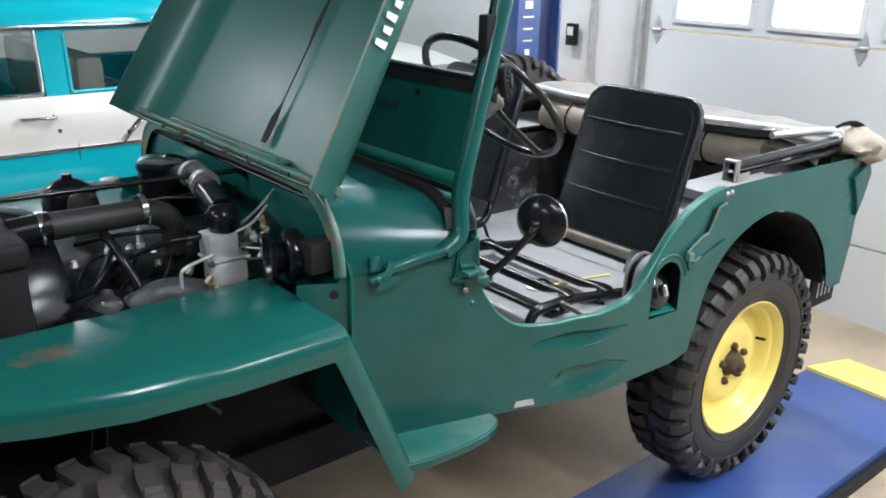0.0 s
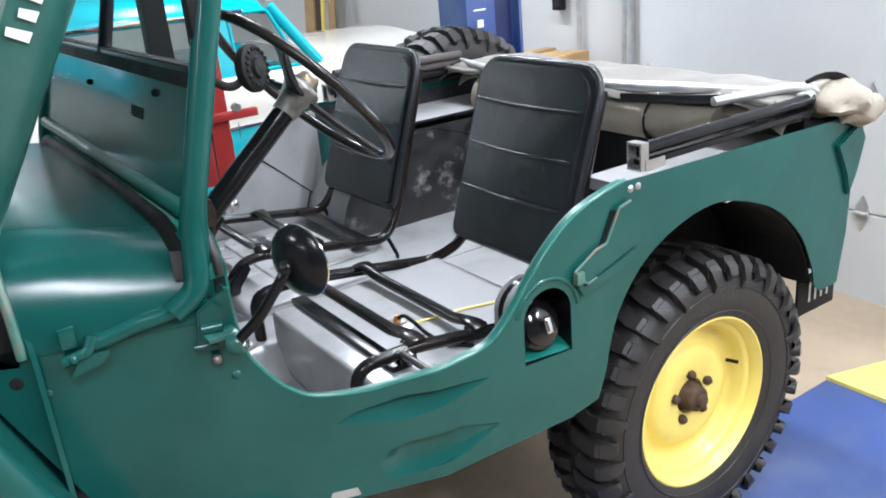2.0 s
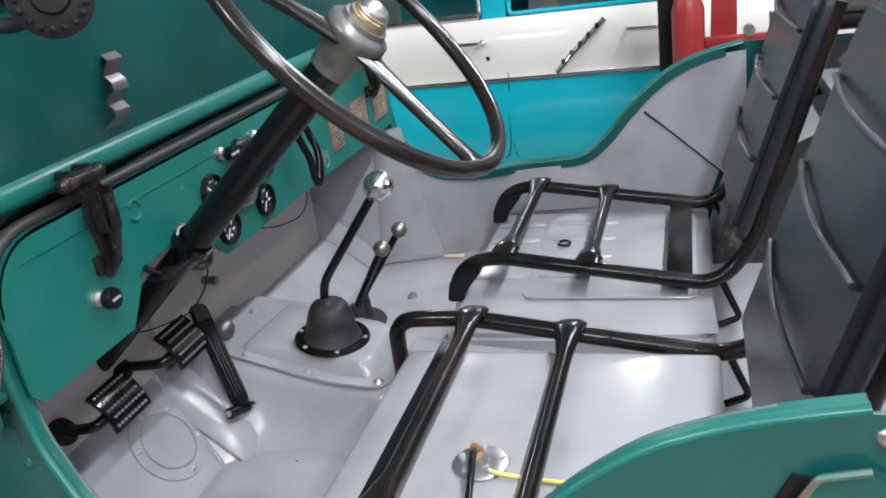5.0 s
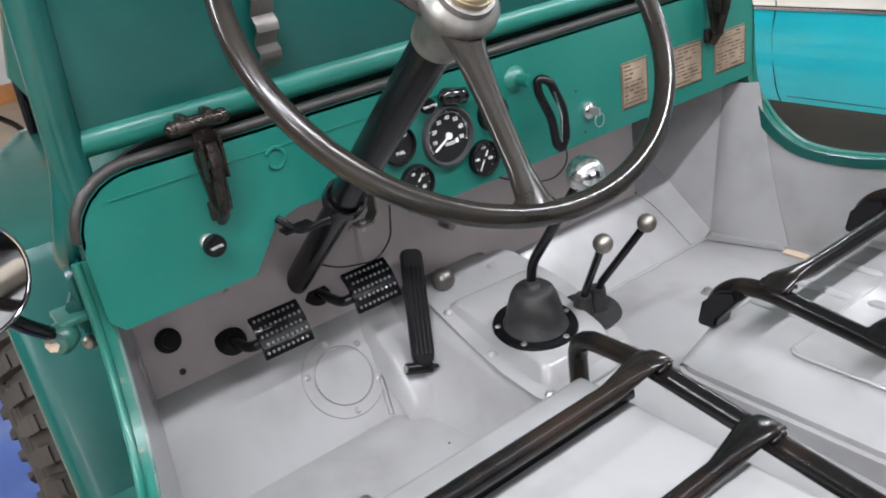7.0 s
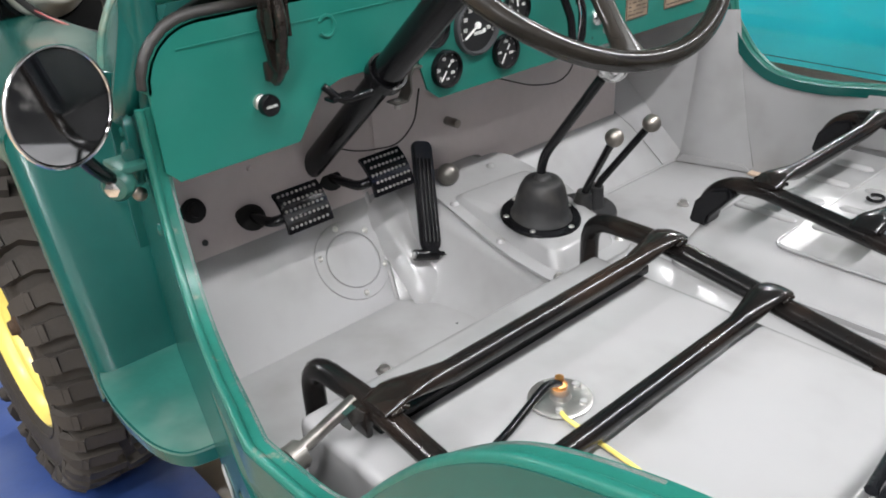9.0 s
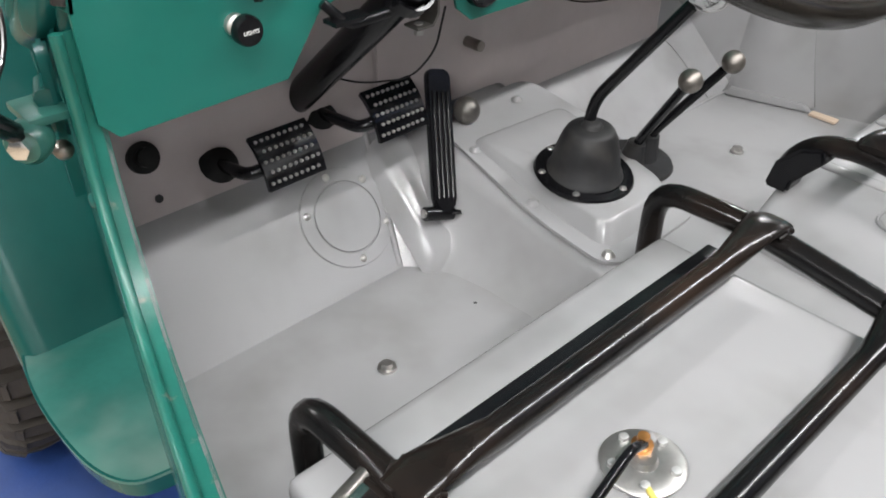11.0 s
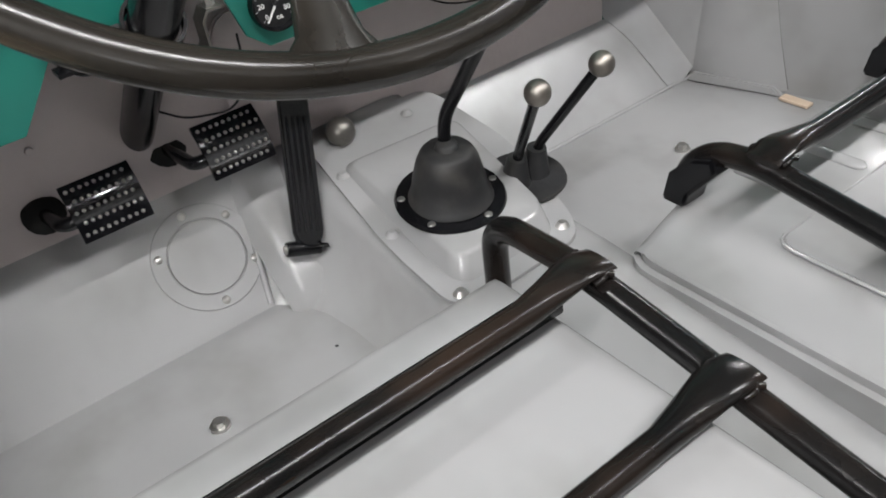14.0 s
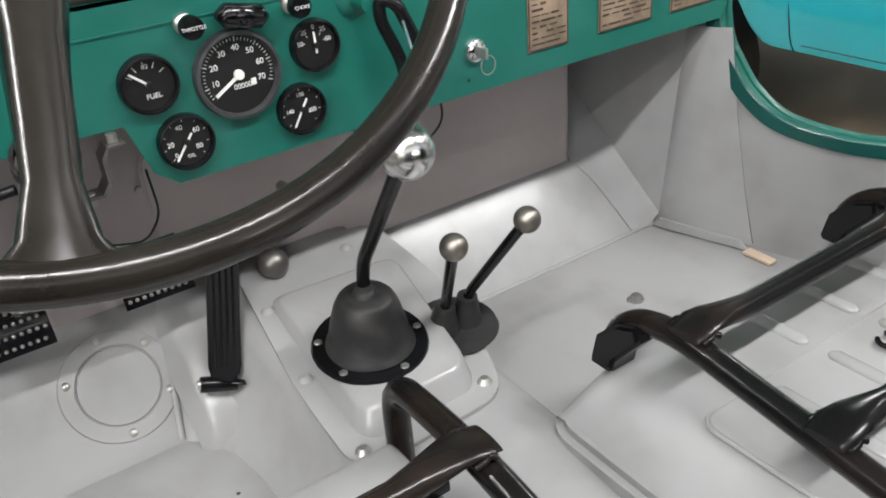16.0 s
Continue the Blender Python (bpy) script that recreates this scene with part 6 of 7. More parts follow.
part("carburettor_horn", join(lathe([(0.030, 0), (0.033, 0.008), (0.037, 0.022), (0.036, 0.040), (0.026, 0.054), (0, 0.060)], pose(0.518, 0.425, 1.022), 24)), BLACK, car, "black intake elbow")
duct = part("intake_duct", tube([(0.525, 0.44, 1.060), (0.545, 0.56, 1.078), (0.575, 0.74, 1.075), (0.590, 0.88, 1.02)], 0.028, 0.05, 16), BLACK, jeep, "black intake duct to the air cleaner")
for p, q in (((0.546, 0.565, 1.084), (0.55, 0.59, 1.085)), ((0.560, 0.66, 1.085), (0.563, 0.68, 1.085))):
    part("duct_clamp", rod(p, q, 0.033, seg=20), STEEL, duct)
ac = part("air_cleaner", lathe([(0, -0.14), (0.066, -0.14), (0.070, -0.13), (0.070, 0.0), (0.074, 0.002), (0.074, 0.012), (0.066, 0.018), (0, 0.020)], pose(0.593, 0.93, 1.045), 32), BLACK, jeep, "black oil-bath air cleaner canister")
part("air_cleaner_lid", lathe([(0.066, 0), (0.066, 0.004), (0.060, 0.008), (0.030, 0.011), (0.012, 0.011), (0.010, 0.016), (0, 0.016)], pose(0.593, 0.93, 1.064), 28), CHROME, ac, "bright metal lid")
part("fuel_line", tube([(0.400, 0.385, 0.80), (0.400, 0.380, 0.965), (0.415, 0.380, 0.975), (0.478, 0.395, 0.982)], 0.0038, 0.02, 10), GALV, jeep, "bent grey metal fuel line")
horn = part("horn", lathe([(0.055, 0.0), (0.052, 0.006), (0.040, 0.018), (0.026, 0.038), (0.016, 0.060), (0.016, 0.075), (0, 0.075)], axis_pose((0.552, 0.300, 0.985), (0.80, 0.22, 0.99)), 28), BLACK, jeep, "glossy black horn")
part("horn_body", lathe([(0, 0), (0.050, 0), (0.056, 0.006), (0.056, 0.030), (0.045, 0.040), (0.020, 0.042), (0.016, 0.056), (0, 0.056)], axis_pose((0.588, 0.290, 0.988), (0.80, 0.22, 0.995)), 28), BLACK, horn)
part("horn_bolt", lathe([(0, 0.008), (0.006, 0.006), (0.008, 0)], axis_pose((0.632, 0.250, 1.0), (0.60, 0.0, 1.0)), 8), BRONZE, horn)
part("regulator_box", box(0.628, 0.225, 1.000, 0.060, 0.050, 0.066, 0.006, 2), BLACK_DULL, jeep, "dull dark brown box under the cowl")
for k in range(14):
    rng = random.Random(90 + k)
    part("linkage_piece", lathe([(0, 0.016), (0.004, 0.015), (0.006, 0.009), (0.008, 0.008), (0.008, 0)], pose(0.555 + 0.055 * rng.random(), 0.36 + 0.10 * rng.random(), 0.945 + 0.085 * rng.random(), 80 * rng.random() - 40, 80 * rng.random() - 40, 0), 6), (POLISHED, STEEL, BRASSY)[k % 3], jeep)
for pts in ([(0.55, 0.38, 1.03), (0.575, 0.36, 1.00), (0.58, 0.36, 0.94)], [(0.535, 0.37, 0.995), (0.585, 0.35, 0.985), (0.63, 0.34, 0.985)], [(0.545, 0.40, 0.955), (0.59, 0.37, 0.962), (0.62, 0.36, 0.94)]):
    part("throttle_rod", tube(pts, 0.0030, 0.01, 8), STEEL, jeep)
part("generator", join(lathe([(0, 0), (0.042, 0), (0.052, 0.012), (0.052, 0.15), (0.042, 0.165), (0, 0.165)], axis_pose((0.19, 0.43, 0.865), (1.0, 0.43, 0.87)), 24), rod((0.165, 0.43, 0.865), (0.19, 0.43, 0.865), 0.038, seg=20)), BLACK, jeep, "black generator with pulley")
part("distributor", join(lathe([(0.026, -0.08), (0.028, 0.0), (0.036, 0.004), (0.036, 0.020), (0.030, 0.036), (0.012, 0.040), (0, 0.05)], pose(0.36, 0.86, 0.985), 20)), BLACK_DULL, jeep, "black distributor cap")
oil = part("oil_filter", lathe([(0, -0.16), (0.062, -0.16), (0.066, -0.15), (0.066, -0.01), (0.062, 0.0), (0.030, 0.018), (0.014, 0.024), (0.012, 0.036), (0, 0.036)], pose(0.37, 1.02, 1.005), 28), BLACK, jeep, "black oil filter canister")
part("filler_cap", lathe([(0, 0.014), (0.024, 0.012), (0.026, 0.0)], pose(0.47, 1.0, 1.005), 20), STEEL, oil)
part("water_pump", lathe([(0, 0), (0.05, 0), (0.055, 0.02), (0.03, 0.04), (0.03, 0.07), (0, 0.07)], axis_pose((0.25, 0.66, 0.87), (0.0, 0.66, 0.87)), 20), ENGINE, jeep)
for k in range(4):
    a = radians(45 + 90 * k)
    part("fan_blade", plate([(0.03, -0.02), (0.19, -0.04), (0.20, 0.04), (0.03, 0.02)], (), 0.003,
                            lambda u, v, w, a=a: Vector((0.165 + 0.35 * v + w, 0.66 + u * math.cos(a) - v * math.sin(a), 0.87 + u * math.sin(a) + v * math.cos(a)))), BLACK, jeep)
fp = part("fuel_pump", lathe([(0, -0.03), (0.026, -0.03), (0.030, -0.02), (0.036, -0.002), (0.036, 0.006), (0.028, 0.016), (0.014, 0.026), (0.012, 0.036), (0, 0.038)], pose(0.262, 0.43, 0.905, -25, 12, 0), 20), IRON, jeep, "dull grey fuel pump on the engine")
for k in range(6):
    a = k * math.pi / 3
    part("pump_screw", lathe([(0, 0.006), (0.004, 0.005), (0.005, 0)], pose(0.262, 0.43, 0.905, -25, 12, 0) @ pose(0.031 * math.cos(a), 0.031 * math.sin(a), 0.004), 6), STEEL, fp)
part("drain_elbow", tube([(0.262, 0.42, 0.88), (0.27, 0.39, 0.85), (0.31, 0.375, 0.835), (0.35, 0.37, 0.82)], 0.017, 0.03, 12), POLISHED, jeep, "bright metal elbow")
for pts, r in (([(0.30, 0.52, 1.03), (0.31, 0.46, 1.00), (0.33, 0.42, 0.93), (0.335, 0.41, 0.84)], 0.011), ([(0.20, 0.45, 0.93), (0.235, 0.42, 0.95), (0.27, 0.44, 0.98), (0.31, 0.52, 0.99)], 0.006),
               ([(0.30, 0.50, 0.965), (0.36, 0.46, 1.00), (0.43, 0.44, 1.015), (0.49, 0.44, 1.01)], 0.007), ([(0.26, 0.60, 0.99), (0.33, 0.56, 1.01), (0.44, 0.54, 1.005), (0.56, 0.53, 0.97)], 0.005)):
    part("engine_hose", tube(pts, r, 0.04, 10), BLACK, jeep)
for x, y, z in ((0.335, 0.55, 0.955), (0.352, 0.545, 0.975), (0.315, 0.555, 0.965), (0.395, 0.50, 0.945), (0.45, 0.47, 0.925), (0.47, 0.385, 0.905), (0.455, 0.38, 0.93)):
    part("bright_fitting", lathe([(0, 0.020), (0.005, 0.018), (0.007, 0.010), (0.009, 0.008), (0.009, 0)], pose(x, y, z, 20, 30, 0), 6), POLISHED if x < 0.44 else BRASSY, jeep)
part("choke_lever", plate([(0, 0), (0.03, 0.004), (0.034, 0.012), (0.004, 0.010)], (), 0.002, lambda u, v, w: Vector((0.535 + u, 0.392 - w, 0.985 + v))), STEEL, car)
part("bowl_cover", box(0.512, 0.42, 0.967, 0.086, 0.074, 0.006, 0.002), ALU, car)
for dx, dy in ((-0.036, -0.030), (0.036, -0.030), (-0.036, 0.030), (0.036, 0.030)):
    part("bowl_screw", lathe([(0, 0.004), (0.004, 0.003), (0.005, 0)], pose(0.512 + dx, 0.42 + dy, 0.970), 8), STEEL, car)
part("hood_prop_rod", tube([(0.662, 0.589, 1.078), (0.645, 0.60, 1.098), (0.20, 0.66, 1.092), (-0.12, 0.70, 1.085)], 0.006, 0.02, 8), BLACK, jeep, "thin black rod over the engine")
for pts in ([(0.62, 0.42, 1.06), (0.57, 0.40, 1.03), (0.53, 0.40, 1.02)], [(0.66, 0.46, 1.08), (0.60, 0.43, 1.05), (0.55, 0.405, 1.035)]):
    part("control_cable", tube(pts, 0.003, 0.03, 8), GALV, jeep)
for k in range(5):
    rng = random.Random(40 + k)
    x0, y0 = 0.20 + 0.09 * k, 0.48 + 0.05 * rng.random()
    part("engine_wire", tube([(x0, y0, 0.86), (x0 + 0.03, y0 - 0.03, 0.93 + 0.05 * rng.random()), (x0 + 0.09, y0 + 0.06, 0.97), (x0 + 0.16, y0 + 0.12, 0.94)], 0.0045, 0.04, 8), BLACK_DULL, jeep)
    part("brass_fitting", lathe([(0, 0.018), (0.006, 0.016), (0.008, 0.008), (0.006, 0)], pose(x0 + 0.02, y0 - 0.03, 0.88, 30, 20, 0), 6), BRONZE, jeep)
part("starter_motor", rod((0.55, 0.45, 0.70), (0.72, 0.45, 0.70), 0.045), BLACK, jeep)
part("shock_absorber", rod((0.13, 0.24, 0.45), (0.20, 0.30, 0.86), 0.02), BLACK, jeep)
part("brake_pipe", tube([(0.40, 0.33, 0.80), (0.40, 0.30, 0.70), (0.42, 0.28, 0.68)], 0.005, 0.01, 8), STEEL, jeep)

# grille seen from behind, lamp bucket and hood catch on the fender
gr_line = rounded_poly([(0.285, 0.55), (WIDTH - 0.285, 0.55), (WIDTH - 0.295, 1.10), (WIDTH - 0.42, 1.135), (0.42, 1.135), (0.295, 1.10)], 0.07, 6)
slots = [rounded_rect(MID + k * 0.072 - 0.018, MID + k * 0.072 + 0.018, 0.72, 1.03, 0.017) for k in (-2, -1, 0, 1, 2)]
grille = part("grille", plate(gr_line, slots, 0.004, lambda u, v, w: Vector((-0.355 + w, u, v))), BLACK_DULL, jeep, "slotted front grille")
part("grille_flange", thicken(loft([[(x, u, v) for u, v in gr_line] for x in (-0.355, -0.305)], True), 0.003), BLACK, grille)
part("grille_edge", tube([(-0.300, u, v) for u, v in gr_line], 0.007, 0, 8, True), BLACK, grille)
for y in (0.415, WIDTH - 0.415):
    lampb = part("headlamp_bucket", lathe([(0.100, 0), (0.102, 0.02), (0.092, 0.055), (0.062, 0.085), (0.058, 0.125), (0.046, 0.142), (0, 0.147)], axis_pose((-0.345, y, 0.985), (1.0, y, 0.985)), 32), CREAM_DULL, grille, "dull cream back of a headlamp")
    part("bucket_ring", lathe([(0.100, 0.0), (0.112, 0.002), (0.112, 0.012), (0.101, 0.014)], axis_pose((-0.35, y, 0.985), (1.0, y, 0.985)), 32), BLACK, lampb)
for y, z in ((0.325, 1.07), (0.355, 1.085), (0.33, 0.93)):
    part("grille_bolt", lathe([(0, 0.010), (0.008, 0.008), (0.010, 0)], axis_pose((-0.35, y, z), (1.0, y, z)), 6), STEEL, grille)
part("harness", tube([(-0.33, 0.315, 1.05), (-0.30, 0.32, 0.97), (-0.2, 0.345, 0.925), (-0.05, 0.352, 0.915), (0.12, 0.40, 0.90)], 0.008, 0.04, 8), BLACK_DULL, jeep)
part("red_wire", tube([(-0.22, 0.338, 0.934), (-0.15, 0.345, 0.926), (-0.02, 0.350, 0.920)], 0.003, 0.02, 6), RED, jeep)
catch = part("hood_catch", tube([(-0.47, 0.300, 0.884), (-0.472, 0.285, 0.905), (-0.475, 0.225, 0.958)], 0.0075, 0.01, 10), CLAMP, jeep, "blackened steel hood catch on the fender")
part("cross_head", tube([(-0.50, 0.225, 0.945), (-0.480, 0.220, 0.962), (-0.455, 0.222, 0.966), (-0.425, 0.230, 0.976)], 0.006, 0.012, 8), CLAMP, catch)
part("foot", box(-0.47, 0.300, 0.886, 0.03, 0.02, 0.006, 0.002), STEEL, catch)

# hood underside: pressed ribs, hinge holes, lettering blocks on its flange
for y, w in ((0.535, 0.012),):
    part("stiffener_gap", plate([(y - 0.006, 0.06), (y + 0.018, 0.06), (y + 0.020, 0.12), (y + 0.003, 0.16), (y + 0.003, 0.30), (y + 0.016, 0.36), (y + 0.004, 0.46), (y + 0.003, 0.95), (y, 0.95), (y + 0.001, 0.46), (y - 0.002, 0.36), (y, 0.30), (y, 0.16), (y - 0.010, 0.11)], (), 0.002,
                                lambda u, v, w: hd(u, v, 0.006 + w)), BLACK_DULL, hood)
part("hem", tube([hd(0.17, 0.02, 0.02), hd(WIDTH - 0.17, 0.02, 0.02)], 0.010, 0, 8), RUST_EDGE, hood)
part("flange_edge", tube([hd(0.151, 0.0, 0.096), hd(0.251, HL, 0.096)], 0.003, 0, 8), RUST_EDGE, hood, "rusty flange edge")
for k, y in enumerate((0.33, 0.52, 0.86)):
    part("hinge_slot", box(0, 0, 0, 0.003, 0.004, 0.010, m=Matrix.Translation(hd(y, 0.012, 0.040))), DIAL, hood)
for k in range(5):
    part("hinge_bolt", lathe([(0, 0.007), (0.006, 0.005), (0.008, 0)], axis_pose((0.604, 0.46 + 0.12 * k, 1.152), (0.3, 0.46 + 0.12 * k, 1.3)), 8), RUSTY, hood)
for k, (s0, ww) in enumerate(((0.315, 0.022), (0.345, 0.014), (0.372, 0.020), (0.402, 0.010), (0.428, 0.016), (0.46, 0.020))):
    y = 0.152 + 0.10 * s0
    part("lettering_block", plate([(s0 - 0.008, 0.052), (s0 + 0.008, 0.052), (s0 + 0.002, 0.052 + ww + 0.012), (s0 - 0.010, 0.052 + ww + 0.010)], (), 0.001, lambda u, v, w, y=y: hd(y - 0.0015 - 0.25 * (v - 0.05) - w + 0.003, u, v)), WHITE, hood, "white lettering block")

# ---- folded top and load in the rear of the tub ----
bow = thing("soft_top_bow", "bent grey tube bow of the folded top", "frame")
part("tube", tube([(2.36, 0.030, 1.066), (2.395, 0.035, 1.068), (2.30, 0.16, 1.082), (2.20, 0.45, 1.085), (2.20, 1.0, 1.085), (2.32, 1.37, 1.075)], 0.012, 0.05, 12), GALV, bow)
part("second_tube", tube([(2.42, 0.05, 1.05), (2.36, 0.25, 1.072), (2.27, 0.55, 1.072), (2.28, 1.1, 1.072)], 0.010, 0.05, 12), GALV, bow)


def drape(x0, x1, y0, y1, z, amp, seed, nx=34, ny=40, sag=0.03):
    bm = bmesh.new()
    rows = []
    for i in range(nx + 1):
        r = []
        for j in range(ny + 1):
            x, y = x0 + (x1 - x0) * i / nx, y0 + (y1 - y0) * j / ny
            e = min(i, nx - i) / nx
            f = min(j, ny - j) / ny
            h = z + amp * noise.noise((x * 4 + seed, y * 3, 0)) + amp * 0.5 * noise.noise((x * 11, y * 9 + seed, 3)) - sag * max(0, 1 - e * 8) ** 2 - sag * max(0, 1 - f * 10) ** 2
            h += amp * 0.5 * abs(noise.noise((x * 7 + y * 5, seed, 1)))
            r.append(bm.verts.new((x + 0.012 * noise.noise((y * 6, seed, 7)), y, h)))
        rows.append(r)
    for a, b in zip(rows, rows[1:]):
        for j in range(ny):
            bm.faces.new((a[j], a[j + 1], b[j + 1], b[j]))
    return thicken(bm, 0.006)


top = thing("folded_soft_top", "pale folded canvas top draped over the rear of the tub", "canvas")
part("upper_layer", drape(2.25, 2.52, 0.04, 1.40, 1.078, 0.022, 2.0), CANVAS_LIGHT, top)
part("lower_layer", drape(2.30, 2.52, 0.05, 1.36, 1.050, 0.02, 6.0), CANVAS, top, "beige lower layer")
part("hem", tube([(2.250 + 0.01 * math.sin(9 * y), y, 1.066 + 0.006 * math.sin(14 * y)) for y in [0.04 + 0.085 * k for k in range(17)]], 0.009, 0, 8), CANVAS_LIGHT, top)


def roll(p, q, r, seed):
    p, q = Vector(p), Vector(q)
    secs = []
    for i in range(15):
        c = p.lerp(q, i / 14)
        s = []
        for k in range(18):
            a = 2 * math.pi * k / 18
            rr = r * (1 + 0.10 * noise.noise((i * 0.6, math.cos(a) * 1.5 + seed, math.sin(a) * 1.5)))
            s.append(c + Vector((math.cos(a) * rr * 1.15, 0, math.sin(a) * rr)))
        secs.append(s)
    return loft(secs, True, True)


rollt = thing("rolled_canvas", "beige rolled canvas tied with black straps", "canvas")
part("roll", roll((2.32, 0.22, 0.985), (2.28, 1.16, 0.985), 0.062, 1.0), CANVAS, rollt)
for y in (0.42, 0.75, 1.02):
    c = Vector((2.32 - 0.04 * (y - 0.22), y, 0.985))
    part("strap", tube([c + Vector((0.078 * math.cos(2 * math.pi * k / 20), 0, 0.068 * math.sin(2 * math.pi * k / 20))) for k in range(20)], 0.009, 0, 6, True, flat=0.4), BLACK_DULL, rollt, "black strap")
    part("stud", ball(c + Vector((-0.076, 0, 0.02)), 0.006, 8), STEEL, rollt)
sb = thing("snap_strip", "black leather strip with snap studs along the top frame", "strap")
part("strip", tube([(2.06, 0.33, 1.092), (2.14, 0.19, 1.086), (2.225, 0.125, 1.080)], 0.016, 0.05, 8, flat=0.4), BLACK_DULL, sb)
for p in ((2.10, 0.252, 1.10), (2.19, 0.145, 1.094), (2.222, 0.127, 1.092)):
    part("stud", ball(p, 0.005, 8), STEEL, sb)
bundle = thing("canvas_bundle", "crumpled beige canvas corner hanging at the rear rail", "canvas")
for c, sx, sy, sz, seed in (((2.475, 0.035, 1.045), 0.075, 0.085, 0.045, 11.0), ((2.515, -0.010, 1.020), 0.060, 0.050, 0.040, 4.0)):
    lump = ball((0, 0, 0), 1.0, 36)
    for v in lump.verts:
        k = 1 + 0.28 * noise.noise((v.co.x * 1.6 + seed, v.co.y * 1.6, v.co.z * 1.6)) + 0.22 * abs(noise.noise((v.co.x * 3.2, v.co.y * 3.2 + seed, v.co.z * 3.2)))
        v.co = Vector((v.co.x * sx * k + c[0], v.co.y * sy * k + c[1], v.co.z * sz * k + c[2]))
    part("fold", lump, CANVAS, bundle)
part("strap", tube([(2.43 + 0.085 * math.sin(a * math.pi / 10), 0.035 - 0.02 * math.sin(a * math.pi / 10), 1.050 + 0.058 * math.cos(a * math.pi / 10)) for a in range(-2, 13)], 0.014, 0, 8, flat=0.35), BLACK_DULL, bundle, "black webbing strap")
part("end_tube", tube([(2.14, 0.12, 1.088), (2.30, 0.075, 1.092), (2.40, 0.045, 1.088), (2.415, 0.035, 1.060)], 0.011, 0.03, 12), GALV, bundle, "pale top bow tube")
lone("canvas_pad", roll((1.98, 0.34, 0.645), (1.99, 0.95, 0.645), 0.028, 3.0), CANVAS, "flat beige canvas roll on the tub floor", "canvas")
side_roll = thing("side_curtain_roll", "grey rolled side curtains along the far rail", "canvas")
for k in range(3):
    part("tube", tube([(1.80, 1.36 - 0.012 * k, 1.055 + 0.028 * k), (2.30, 1.36 - 0.012 * k, 1.05 + 0.026 * k)], 0.014, 0, 10), material("dusty_roll", (0.075, 0.062, 0.058), 0.7, vary=0.3, scale=14) if k else BLACK_DULL, side_roll)
spare = thing("spare_wheel", "spare mud tyre standing beyond the tub", "wheel")
wheel(2.40, 1.56, 0.80, 1, spare)
for x, y, s, w in ((1.68, 0.40, 0.5, 0.02), (1.66, 0.80, 0.6, 0.018)):
    part("floor_bead", box(1.90, y, 0.617, s, w, 0.006, 0.002), GREY, jeep)

